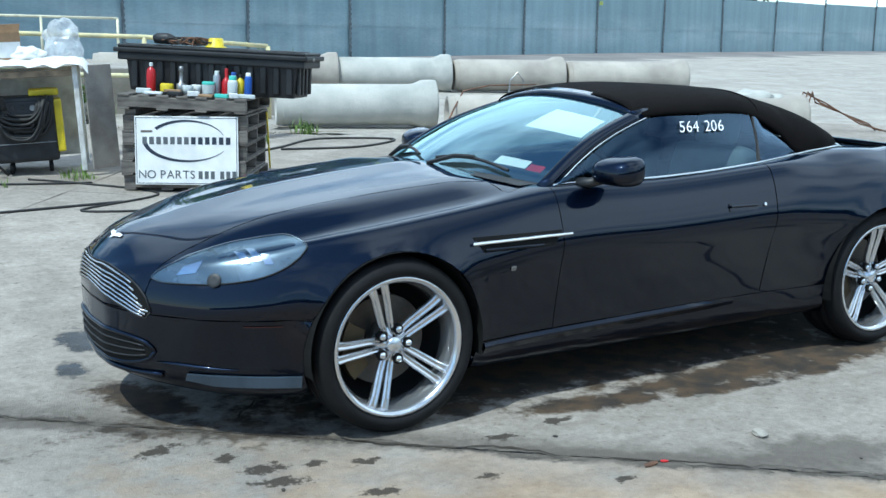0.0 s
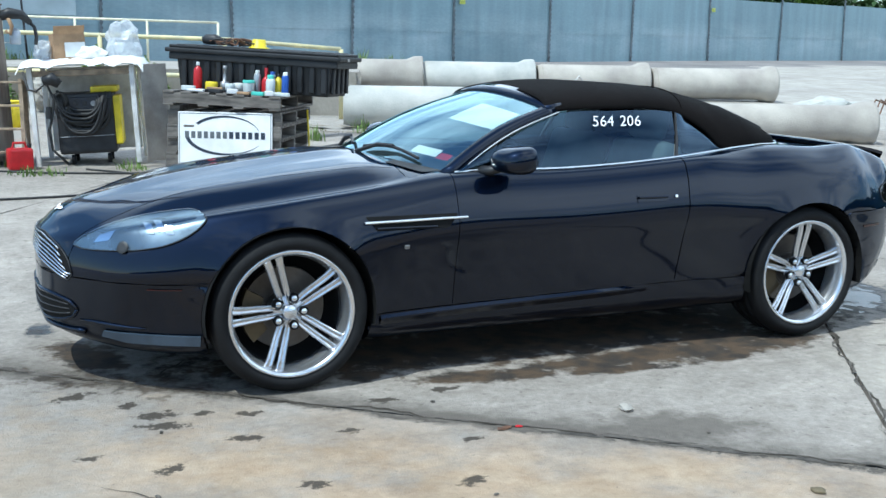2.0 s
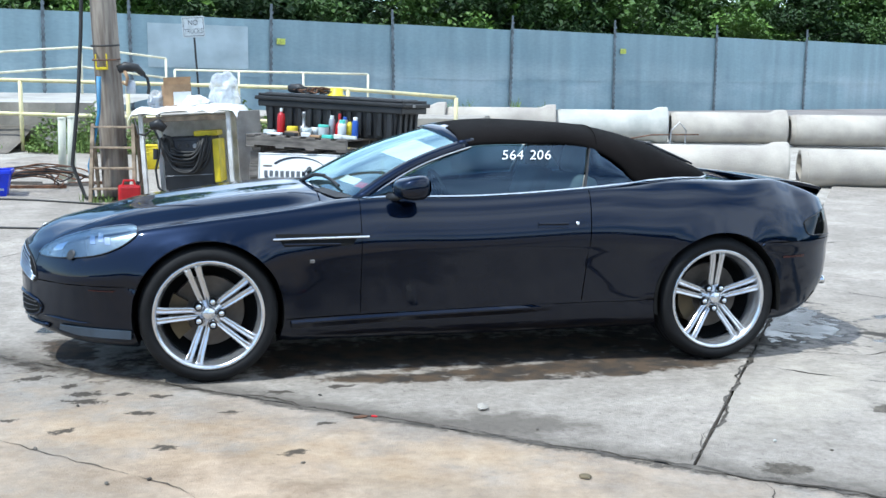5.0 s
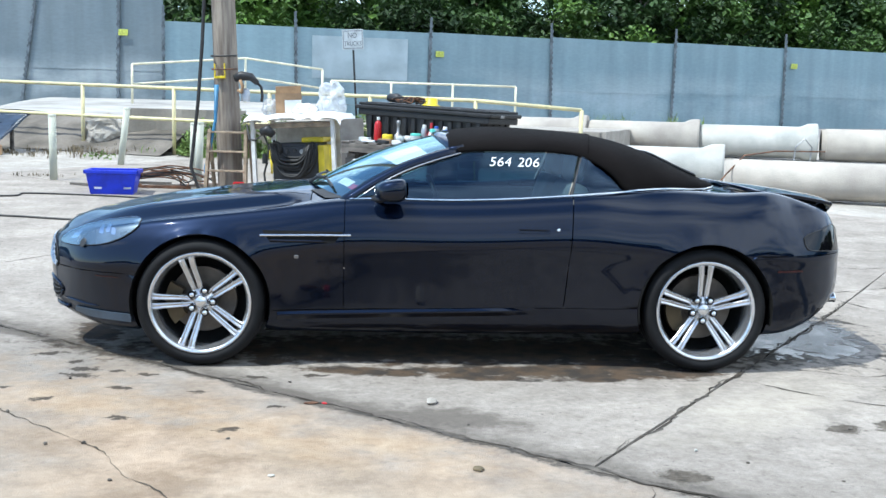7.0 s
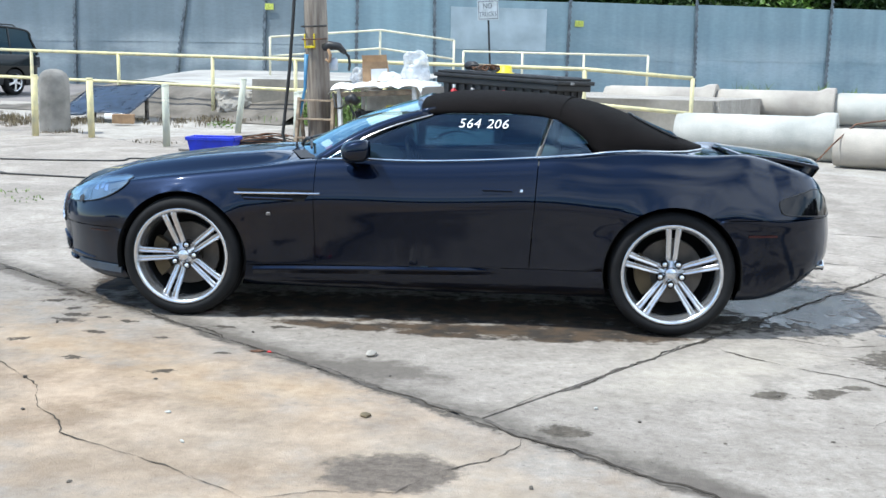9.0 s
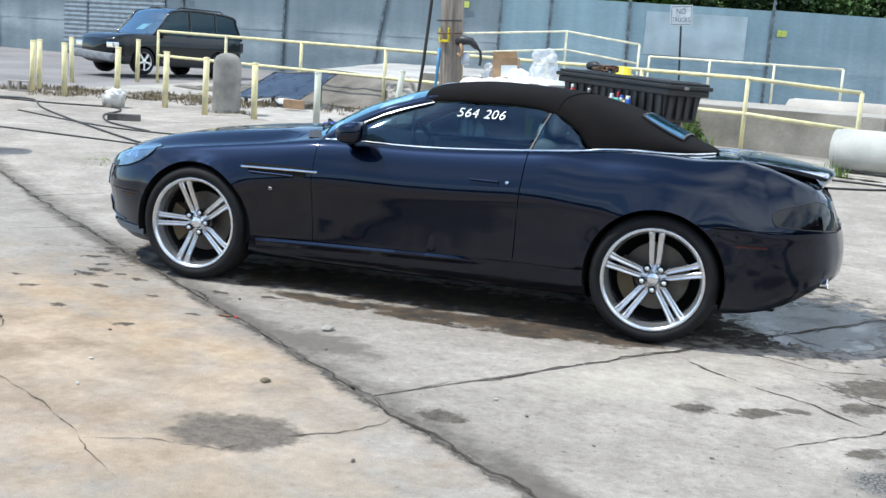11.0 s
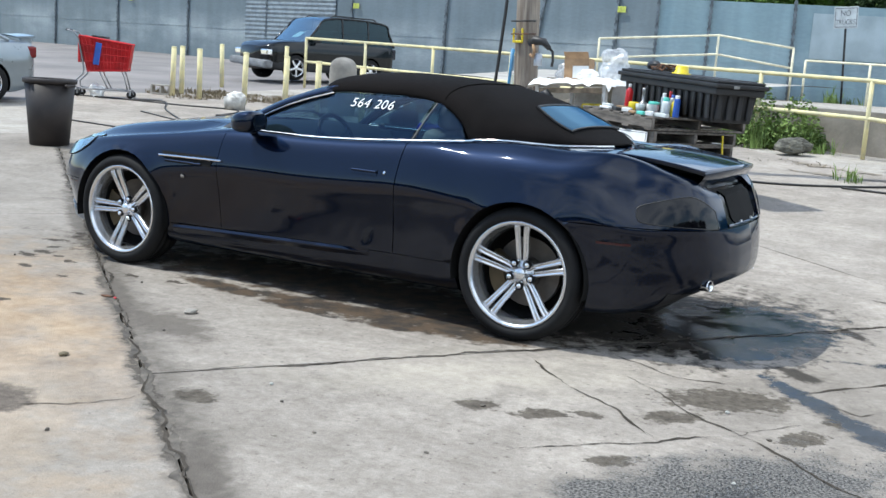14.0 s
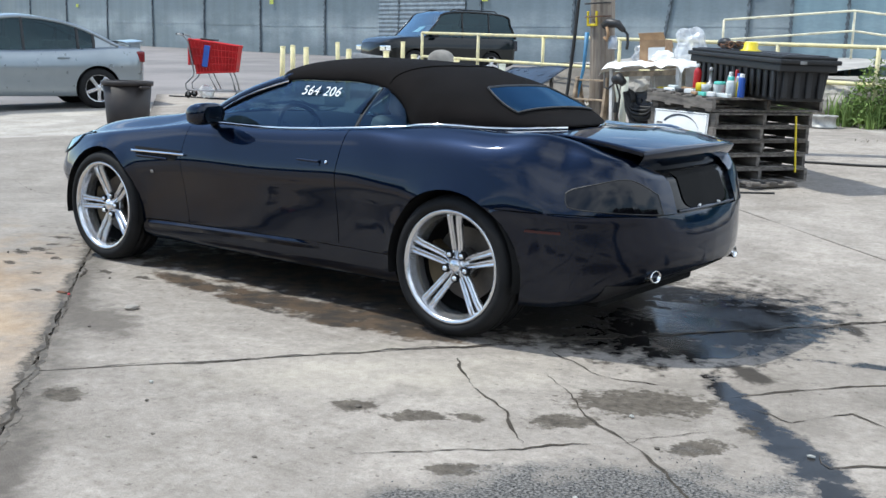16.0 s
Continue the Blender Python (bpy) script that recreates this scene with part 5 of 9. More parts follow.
sign = thing("notice_board", stack_at @ pose(0.12, -0.045, 0.055, -3.5, 0, 0), "white metal yard notice leaning on the pallet stack", "sign")
SW, SH = 0.93, 0.615
bm = bmesh.new()
box(bm, 0, SW, 0, 0.012, 0, SH, 0.004)
part("panel", bm, WHITE, sign)
bm = bmesh.new()
for x0, x1, z0, z1 in ((0.012, SW - 0.012, 0.012, 0.017), (0.012, SW - 0.012, SH - 0.017, SH - 0.012), (0.012, 0.017, 0.012, SH - 0.012), (SW - 0.017, SW - 0.012, 0.012, SH - 0.012)):
    box(bm, x0, x1, -0.002, 0.001, z0, z1)
part("border", bm, INK, sign)


def arc_band(cx, cz, rx, rz, a0, a1, w0, w1, name, mt, parent):
    bm = bmesh.new()
    rows = []
    for t in np.linspace(0, 1, 40):
        a = radians(lerp(a0, a1, t))
        w = lerp(w0, w1, t)
        rows.append([(cx + (rx + k * w) * math.cos(a), -0.0025, cz + (rz + k * w) * math.sin(a)) for k in (-0.5, 0.5)])
    sheet(bm, rows)
    return part(name, bm, mt, parent)


arc_band(0.47, 0.40, 0.34, 0.175, 145, 15, 0.030, 0.003, "swoosh", INK, sign)
arc_band(0.47, 0.40, 0.38, 0.185, 188, 330, 0.040, 0.003, "swoosh", INK, sign)
# the firm's word mark, kept as bars
for k in range(13):
    bm = bmesh.new()
    x = 0.07 + k * 0.0625
    box(bm, x, x + 0.040, -0.003, 0.001, 0.365, 0.43)
    part("word_bar", bm, GREYINK if k < 7 else INK, sign)
letters("NO PARTS", 0.105, GREYINK, sign, pose(0.29, -0.003, 0.09, 90, 0, 0))
for k in range(6):
    bm = bmesh.new()
    x = 0.57 + k * 0.055 + (0.03 if k > 2 else 0)
    box(bm, x, x + 0.035, -0.003, 0.001, 0.055, 0.125)
    part("word_bar", bm, GREYINK, sign)

chest = thing("tool_chest", deck @ pose(-0.225, 0.612, 0.002, 0, 0, -8), "long black plastic truck tool chest standing on pallets", "tool chest")
CL, CD, CH = 1.88, 0.64, 0.425
bm = bmesh.new()
box(bm, 0.11, CL - 0.11, 0.05, CD - 0.05, 0, CH - 0.12)
for v in bm.verts:
    if v.co.z < 0.1:
        v.co.x = CL / 2 + (v.co.x - CL / 2) * 0.965
        v.co.y = CD / 2 + (v.co.y - CD / 2) * 0.90
soften(bm, bm.edges[:], 0.015, 2)
chest_body = part("body", bm, BOXPL, chest)
for k in range(13):
    x = 0.17 + k * 0.125
    bm = bmesh.new()
    box(bm, x, x + 0.060, 0.034, 0.06, 0.03, CH - 0.13, 0.008)
    part("rib", bm, BOXPL, chest_body)
for k in range(4):
    y = 0.10 + k * 0.125
    bm = bmesh.new()
    box(bm, CL - 0.125, CL - 0.095, y, y + 0.060, 0.03, CH - 0.13, 0.008)
    part("rib", bm, BOXPL, chest_body)
bm = bmesh.new()
box(bm, 0, CL, 0, CD, CH - 0.075, CH - 0.03, 0.014, seg=2)
box(bm, 0.035, CL - 0.035, 0.02, CD - 0.02, CH - 0.145, CH - 0.074, 0.014, seg=2)
box(bm, 0.03, CL - 0.03, 0.03, CD - 0.03, CH - 0.03, CH, 0.012, seg=2)
for k in range(4):
    box(bm, 0.1 + k * 0.45, 0.4 + k * 0.45, 0.06, CD - 0.06, CH - 0.002, CH + 0.008, 0.005)
part("lid", bm, BOXPL, chest)
bm = bmesh.new()
box(bm, CL - 0.001, CL + 0.004, 0.20, 0.27, CH - 0.075, CH - 0.045, 0.002)
part("badge", bm, STEEL, chest, "small metal badge")
# odds on the lid
top = deck @ pose(-0.225, 0.612, CH + 0.008, 0, 0, -8)
cap = thing("helmet_liner", top @ pose(0.93, 0.22, 0, 0, 0, 10), "yellow plastic cap upside down on the tool chest", "cap")
bm = bmesh.new()
lathe(bm, [(0.0001, 0.09), (0.055, 0.09), (0.068, 0.08), (0.075, 0.02), (0.105, 0.006), (0.105, 0.0), (0.07, 0.0), (0.0001, 0.004)], 20)
part("shell", bm, YELLOW, cap, smooth=True)
glove = thing("black_bundle", top @ pose(0.42, 0.2, 0.05), "black rolled fabric bundle on the tool chest", "bundle")
bm = bmesh.new()
tube(bm, [(-0.10, 0, 0), (-0.06, 0.01, 0.01), (0.04, 0, 0.012), (0.10, -0.01, 0)], [0.035, 0.052, 0.055, 0.04], 12)
part("roll", bm, BLACK, glove, smooth=True)
cords = thing("cable_tangle", top @ pose(0.68, 0.2, 0.0), "tangle of brown and black cords on the tool chest", "cables")
for k in range(9):
    bm = bmesh.new()
    ph = k * 1.7
    tube(bm, [(0.20 * math.cos(t + ph) * (0.6 + 0.4 * math.sin(3 * t + k)) + 0.02 * k - 0.08, 0.10 * math.sin(t * 1.3 + ph), 0.012 + 0.09 * abs(math.sin(t * 1.5 + k)) * math.exp(-abs(math.cos(t + ph)) * 0.9)) for t in np.linspace(0, 4.2, 26)], 0.0075, 6)
    part("cord", bm, HOSE if k % 2 else RUST, cords, smooth=True)


def bottle(name, u, d, prof, mt, label, cat, capmt=None, cap_z=None, seg=18):
    t = thing(name, deck @ pose(u, d, 0.001), label, cat, "bottles and cans on the pallets")
    bm = bmesh.new()
    lathe(bm, [(0.0001, 0.0)] + prof + ([(0.0001, prof[-1][1])]), seg)
    part("body", bm, mt, t, smooth=True)
    if capmt:
        r, z0, z1 = cap_z
        bm = bmesh.new()
        lathe(bm, [(r, z0), (r, z1 - 0.006), (r * 0.85, z1), (0.0001, z1)], 14)
        part("cap", bm, capmt, t, smooth=True)
    return t


CAN = [(0.033, 0.0), (0.034, 0.006), (0.034, 0.17), (0.030, 0.185), (0.024, 0.192)]
TUB = [(0.05, 0.0), (0.055, 0.01), (0.058, 0.10), (0.058, 0.105)]
FLASK = [(0.04, 0.0), (0.043, 0.01), (0.043, 0.12), (0.030, 0.15), (0.016, 0.165), (0.015, 0.18)]
GREYCAN = plain("grey can paint", (0.42, 0.44, 0.47), 0.35, vary=0.1, metal=0.4)
BLUECAN = plain("blue can paint", (0.03, 0.10, 0.42), 0.35, vary=0.1)
PALECUP = plain("pale plastic", (0.66, 0.70, 0.68), 0.4, vary=0.08)
bottle("fire_extinguisher", 0.17, 0.49, [(0.040, 0.0), (0.042, 0.01), (0.042, 0.18), (0.034, 0.21), (0.016, 0.225), (0.014, 0.24)], RED, "small red spray cylinder with pale cap", "spray can", PALECUP, (0.018, 0.235, 0.27))
bottle("yellow_tub", 0.33, 0.44, [(0.055, 0.0), (0.062, 0.01), (0.062, 0.075), (0.055, 0.085)], YELLOW, "squat yellow plastic tub on the pallets", "tub")
bottle("spray_gun_cup", 0.46, 0.45, [(0.03, 0.0), (0.045, 0.02), (0.045, 0.09), (0.02, 0.10), (0.018, 0.2), (0.026, 0.21), (0.022, 0.25)], STEEL, "metal spray gun with cup", "spray gun")
bottle("white_cup", 0.55, 0.34, [(0.045, 0.0), (0.052, 0.08), (0.05, 0.082)], PALECUP, "pale plastic mixing cup", "cup")
bottle("white_cup", 0.61, 0.44, [(0.045, 0.0), (0.052, 0.085), (0.05, 0.087)], WHITE, "white plastic mixing cup", "cup")
bottle("teal_tub", 0.73, 0.37, TUB, PALECUP, "white tub with teal lid", "tub", GREEN_PL, (0.060, 0.098, 0.125))
bottle("grey_spray_can", 0.79, 0.45, CAN, GREYCAN, "grey aerosol can on the pallets", "spray can", PALECUP, (0.022, 0.19, 0.225))
bottle("red_bottle", 0.88, 0.45, FLASK + [(0.015, 0.2)], RED, "red plastic bottle with pointed cap", "bottle", RED, (0.017, 0.195, 0.25))
bottle("teal_bottle", 0.96, 0.33, [(0.042, 0.0), (0.046, 0.01), (0.046, 0.13), (0.038, 0.15), (0.018, 0.158)], PALECUP, "pale bottle with teal cap", "bottle", GREEN_PL, (0.034, 0.15, 0.19))
bottle("yellow_bottle", 1.02, 0.40, FLASK, YELLOW, "yellow plastic bottle with cap", "bottle", BLACK, (0.017, 0.175, 0.20))
bottle("silver_can", 0.95, 0.43, CAN, GREYCAN, "silver aerosol can on the pallets", "spray can", BLUECAN, (0.024, 0.19, 0.22))
bottle("blue_spray_can", 1.10, 0.35, CAN, BLUECAN, "blue aerosol can on the pallets", "spray can", WHITE, (0.024, 0.19, 0.225))
for k, (u, d, w, mt) in enumerate([(0.30, 0.08, 0.16, WHITE), (0.50, 0.06, 0.14, BLACK), (0.66, 0.07, 0.10, WHITE), (0.78, 0.06, 0.13, CARD), (0.92, 0.05, 0.12, GREEN_PL), (1.02, 0.07, 0.08, WHITE), (0.35, 0.14, 0.12, BLACK), (1.12, 0.14, 0.16, PALECUP), (0.44, 0.20, 0.15, CARD), (0.84, 0.19, 0.14, BLACK), (1.06, 0.17, 0.10, WHITE), (0.18, 0.20, 0.13, PALECUP)]):
    t = thing("hand_tool", deck @ pose(u, d, 0.001, 0, 0, 25 * math.sin(k * 4)), "small sanding block or hand tool lying on the pallet", "tool", "odds on the pallets")
    bm = bmesh.new()
    box(bm, -w / 2, w / 2, -0.03, 0.03, 0, 0.025 + 0.01 * (k % 3), 0.008, seg=2)
    part("block", bm, mt, t)

# ---- work bench with welding set ----
bench_at = pose(-1.96, 6.72, gz(-1.6, 7.0) - 0.02, 0, -3.2, -14)
bench = thing("work_bench", bench_at, "tall white-painted bench of chipped boards", "bench")
BW, BD, BH = 1.06, 0.78, 1.05
for x in (0.0, BW - 0.05):
    for y in (0.0, BD - 0.05):
        bm = bmesh.new()
        box(bm, x, x + 0.05, y, y + 0.05, 0, BH - 0.03, 0.004)
        part("leg", bm, PALEBOARD, bench)
bm = bmesh.new()
box(bm, -0.04, BW + 0.04, -0.04, BD + 0.04, BH - 0.03, BH, 0.004)
part("top", bm, PALEBOARD, bench)
bm = bmesh.new()
box(bm, 0.05, BW - 0.05, 0.008, 0.03, BH - 0.13, BH - 0.07, 0.003)
part("apron", bm, WOOD_LADDER, bench)
bm = bmesh.new()
box(bm, 0.06, BW - 0.06, BD - 0.02, BD, 0.1, BH - 0.05, 0.003)
part("back_panel", bm, PALEBOARD, bench, "pale back board")
side = thing("leaning_board", bench_at @ pose(BW + 0.06, -0.06, 0, 0, 0, 0), "grey stained board standing against the bench end", "board")
bm = bmesh.new()
box(bm, 0, 0.30, 0.0, 0.015, 0, BH - 0.04, 0.003, pose(0, 0.1, 0, 0, 0, 34))
part("sheet", bm, plain("stained grey board", (0.36, 0.33, 0.29), 0.85, vary=0.2, scale=4, second=(0.25, 0.22, 0.19)), side)
film = thing("plastic_sheet", bench_at @ pose(0, 0, BH + 0.001), "crumpled white plastic sheet draped over the bench", "plastic sheet")
bm = bmesh.new()
rows = []
for j in range(15):
    row = []
    for i in range(27):
        x, y = lerp(-0.10, BW + 0.10, i / 26), lerp(-0.08, BD * 0.8, j / 14)
        over = max(0, -0.045 - y) + max(0, -0.045 - x) + max(0, x - BW - 0.045)
        z = 0.03 + 0.035 * noise.noise(Vector((x * 7, y * 7, 0))) + 0.02 * noise.noise(Vector((x * 19, y * 19, 2))) - over * 1.6
        row.append((x, y, max(z, 0.004) if over == 0 else z))
    rows.append(row)
sheet(bm, rows)
part("sheet", bm, WHITE, film, smooth=True)
carton = thing("cardboard_box", bench_at @ pose(0.36, 0.42, BH + 0.04, 0, 0, 20), "open brown cardboard box on the bench", "box")
bm = bmesh.new()
for b6 in ((-0.16, 0.16, -0.12, -0.115, 0, 0.26), (-0.16, 0.16, 0.115, 0.12, 0, 0.26), (-0.16, -0.155, -0.115, 0.115, 0, 0.26), (0.155, 0.16, -0.115, 0.115, 0, 0.26), (-0.155, 0.155, -0.115, 0.115, 0, 0.005)):
    box(bm, *b6)
part("body", bm, CARD, carton)
bm = bmesh.new()
box(bm, -0.05, 0.155, -0.1235, -0.1205, 0.02, 0.17)
part("paper_label", bm, WHITE, carton, "torn white paper label")
for m in (pose(0, -0.12, 0.26, -50, 0, 0), pose(0, 0.12, 0.26, 60, 0, 180)):
    bm = bmesh.new()
    box(bm, -0.155, 0.155, -0.10, 0.0, 0, 0.004, 0, m)
    part("flap", bm, CARD, carton)


def crumpled(name, at, size, mt, label, cat, seed):
    t = thing(name, at, label, cat)
    bm = bmesh.new()
    bmesh.ops.create_icosphere(bm, subdivisions=4, radius=1.0)
    for v in bm.verts:
        n = v.co.normalized()
        k = 1 + 0.45 * noise.noise(n * 1.6 + Vector((seed, 0, 0))) + 0.10 * abs(noise.noise(n * 4.0 + Vector((0, seed, 0))))
        v.co = Vector((n.x * size[0], n.y * size[1], n.z * size[2])) * k
        v.co.z = max(v.co.z + size[2] * 0.8, 0)
    part("film", bm, mt, t)
    return t


crumpled("plastic_bag", bench_at @ pose(0.93, 0.35, BH + 0.03), (0.19, 0.17, 0.20), POLY, "crumpled clear plastic bag on the bench", "plastic bag", 3)
crumpled("white_rag", bench_at @ pose(0.62, 0.25, BH + 0.03), (0.14, 0.10, 0.07), WHITE, "white rag heaped on the bench", "rag", 8)
crumpled("plastic_bag", bench_at @ pose(0.12, 0.45, BH + 0.03), (0.10, 0.14, 0.12), POLY, "crumpled pale plastic film on the bench", "plastic bag", 14)

weld = thing("welding_machine", bench_at @ pose(0.55, 0.30, 0.0, 0, 0, 4), "black and yellow wheeled welding machine under the bench", "welder")
bm = bmesh.new()
box(bm, -0.33, 0.25, -0.20, 0.32, 0.11, 0.74, 0.035, seg=3)
case = part("case", bm, BLACK, weld)
bm = bmesh.new()
box(bm, -0.31, 0.23, -0.207, -0.199, 0.29, 0.297, 0.002)
part("seam", bm, GREYCAN, case, "pale bumper strip")
bm = bmesh.new()
box(bm, 0.235, 0.315, -0.19, 0.30, 0.19, 0.70, 0.02, seg=2)
part("side_panel", bm, YELLOW, weld, "yellow side panel")
bm = bmesh.new()
box(bm, 0.02, 0.30, -0.12, 0.30, 0.735, 0.80, 0.02, seg=2)
part("top_cover", bm, YELLOW, weld, "yellow top cover")
bm = bmesh.new()
box(bm, -0.20, 0.10, -0.212, -0.199, 0.50, 0.70, 0.006)
panel = part("control_panel", bm, plain("dark glossy panel", (0.028, 0.034, 0.045), 0.18, vary=0.1), weld, "dark glossy control panel")
for x, z, r in ((-0.13, 0.64, 0.022), (-0.04, 0.64, 0.022), (0.05, 0.63, 0.030)):
    bm = bmesh.new()
    lathe(bm, [(r, 0.0), (r * 0.9, 0.022), (0.0001, 0.022)], 14, pose(x, -0.212, z, 90, 0, 0))
    part("knob", bm, STEEL if r > 0.025 else BLACK, panel)
rnd = random.Random(71)
for k in range(14):
    bm = bmesh.new()
    x0, x1, sag, top_z = -0.30 + rnd.uniform(-0.02, 0.05), 0.17 + rnd.uniform(-0.06, 0.05), rnd.uniform(0.20, 0.40), rnd.uniform(0.68, 0.78)
    tube(bm, [(lerp(x0, x1, t) + 0.02 * math.sin(9 * t + k), -0.225 - 0.010 * (k % 6) - 0.02 * math.sin(math.pi * t), top_z - sag * (1 - (2 * t - 1) ** 4) - 0.03 * t) for t in np.linspace(0, 1, 20)], 0.0145, 8)
    part("cable_loop", bm, HOSE, weld, smooth=True)
for k in range(3):
    bm = bmesh.new()
    tube(bm, [(-0.25 + 0.05 * math.cos(t) - 0.01 * k, -0.235 - 0.012 * k, 0.62 + 0.13 * math.sin(t)) for t in np.linspace(0, 6.28, 20)], 0.016, 8)
    part("cable_loop", bm, HOSE, weld, smooth=True)
for x in (-0.20, 0.16):
    for y in (-0.14, 0.24):
        bm = bmesh.new()
        lathe(bm, [(0.0001, -0.02), (0.05, -0.02), (0.052, 0), (0.05, 0.02), (0.0001, 0.02)], 16, pose(x, y, 0.052, 0, 90, 0))
        part("castor", bm, RUBBER, weld, smooth=True)
torch = thing("welding_cable", bench_at @ pose(0, 0, 0), "black welding cable hung from the bench edge", "cable")
bm = bmesh.new()
tube(bm, [(-0.02, -0.06, 0.98), (0.02, -0.10, 0.80), (0.10, -0.12, 0.78), (0.20, -0.10, 0.86), (0.26, -0.09, 0.70), (0.22, -0.08, 0.5), (0.18, -0.08, 0.38), (0.20, -0.09, 0.18), (0.35, -0.10, 0.02)], 0.013, 8)
part("cable", bm, HOSE, torch, smooth=True)
bm = bmesh.new()
tube(bm, [(0.18, -0.10, 0.88), (0.26, -0.11, 0.90), (0.33, -0.10, 0.84)], [0.05, 0.065, 0.045], 10)
part("connector", bm, BLACK, torch, smooth=True)
bm = bmesh.new()
tube(bm, [(0.20, -0.085, 0.62), (0.19, -0.085, 0.50)], 0.028, 8)
part("clamp", bm, BLACK, torch)

can = thing("fuel_can", stand(-2.12, 6.55, 10), "red plastic fuel can on the ground", "fuel can")
bm = bmesh.new()
box(bm, -0.12, 0.12, -0.08, 0.08, 0, 0.22, 0.03, seg=2)
part("body", bm, RED, can)
bm = bmesh.new()
tube(bm, [(-0.07, 0, 0.21), (-0.06, 0, 0.27), (0.05, 0, 0.27), (0.07, 0, 0.21)], 0.014, 8)
part("handle", bm, RED, can)
bm = bmesh.new()
tube(bm, [(0.09, 0, 0.21), (0.10, 0, 0.26)], 0.022, 10)
part("spout", bm, BLACK, can)

bucket = thing("bucket", stand(-2.02, 10.6), "bright yellow plastic bucket standing behind the pole", "bucket")
bm = bmesh.new()
lathe(bm, [(0.0001, 0.012), (0.115, 0.012), (0.148, 0.36), (0.154, 0.36), (0.124, 0.0), (0.0001, 0.0)], 24)
part("body", bm, YELLOW, bucket, smooth=True)
for z in (0.25, 0.30, 0.35):
    bm = bmesh.new()
    r0 = 0.124 + 0.030 * z / 0.36
    lathe(bm, [(r0 + 0.002, z - 0.007), (r0 + 0.012, z - 0.005), (r0 + 0.012, z + 0.005), (r0 + 0.002, z + 0.007)], 24, closed=True)
    part("collar", bm, YELLOW, bucket, smooth=True)
old_rim = thing("steel_wheel_rim", stand(-1.05, 11.7), "pale bare steel wheel rim lying flat", "wheel rim")
bm = bmesh.new()
lathe(bm, [(0.215, 0.0), (0.225, 0.012), (0.205, 0.03), (0.185, 0.06), (0.185, 0.13), (0.205, 0.16), (0.225, 0.178), (0.218, 0.19), (0.17, 0.15), (0.17, 0.05)], 32, closed=True)
part("barrel", bm, GREY_STEEL, old_rim, smooth=True)
bm = bmesh.new()
lathe(bm, [(0.172, 0.09), (0.12, 0.12), (0.05, 0.11), (0.045, 0.10), (0.172, 0.08)], 32, closed=True)
part("disc", bm, GREY_STEEL, old_rim, smooth=True)
level = thing("yellow_bar", stack_at @ pose(1.17, 0.98, 0.10, 3, -2, 0), "thin yellow bar leaning on the pallet stack", "bar")
bm = bmesh.new()
box(bm, -0.008, 0.008, -0.010, 0.010, 0, 0.56, 0.003)
part("bar", bm, YELLOW, level)

# ---- pole, ladder, crate ----
pole = thing("utility_pole", stand(-2.29, 7.12) @ pose(0, 0, 0, 0, -2.4, 0), "weathered round wooden utility pole", "pole")
bm = bmesh.new()
rings = []
for k in range(40):
    z = k * 0.24 - 0.05
    rings.append([bm.verts.new(((0.156 - 0.004 * z) * (1 + 0.035 * noise.noise(Vector((math.cos(a) * 2, math.sin(a) * 2, z * 0.5)))) * math.cos(a), (0.156 - 0.004 * z) * (1 + 0.035 * noise.noise(Vector((math.cos(a) * 2, math.sin(a) * 2, z * 0.5)))) * math.sin(a), z)) for a in np.linspace(0, 2 * math.pi, 25)[:-1]])
skin(bm, rings)
part("shaft", bm, WOOD_POLE, pole, smooth=True)
for z, mt, r in ((1.78, HOSE, 0.012), (1.62, RUST, 0.01), (0.62, HOSE, 0.01)):
    bm = bmesh.new()
    lathe(bm, [(0.153 + r * math.cos(t), z + r * math.sin(t)) for t in np.linspace(0, 2 * math.pi, 7)[:-1]], 24, Matrix.Rotation(radians(4), 4, "X"), closed=True)
    part("rope_band", bm, mt, pole, smooth=True)
bm = bmesh.new()
for x0, x1, z0, z1 in ((-0.12, -0.105, 1.50, 1.68), (0.0, 0.015, 1.50, 1.68), (-0.105, 0.0, 1.50, 1.53)):
    box(bm, x0, x1, -0.185, -0.145, z0, z1, 0.004)
part("bracket", bm, YELLOW, pole, "yellow bracket")
reel = thing("grinder", pose(-2.12, 6.92, gz(-2.4, 7.2) + 1.22), "power tool with hose hung on the pole", "power tool")
bm = bmesh.new()
tube(bm, [(-0.10, 0, 0.28), (-0.02, -0.02, 0.31), (0.10, -0.02, 0.30), (0.18, -0.01, 0.22)], [0.05, 0.06, 0.05, 0.03], 10)
part("body", bm, BLACK, reel, smooth=True)
bm = bmesh.new()
lathe(bm, [(0.0001, 0), (0.05, 0), (0.055, 0.02), (0.055, 0.13), (0.03, 0.16), (0.0001, 0.16)], 16, pose(0.03, 0, 0.0))
part("cup", bm, GREYCAN, reel, smooth=True)
bm = bmesh.new()
tube(bm, [(0.16, 0, 0.24), (0.22, 0.01, 0.18), (0.235, 0.0, 0.08), (0.225, 0.0, 0.0)], 0.018, 8)
part("hose", bm, HOSE, reel, smooth=True)
bm = bmesh.new()
tube(bm, [(-0.03, -0.05, 0.26), (0.0, -0.06, 0.18), (-0.02, -0.06, 0.10), (-0.06, -0.06, 0.14)], 0.02, 8)
part("handle", bm, CARD, reel, smooth=True)
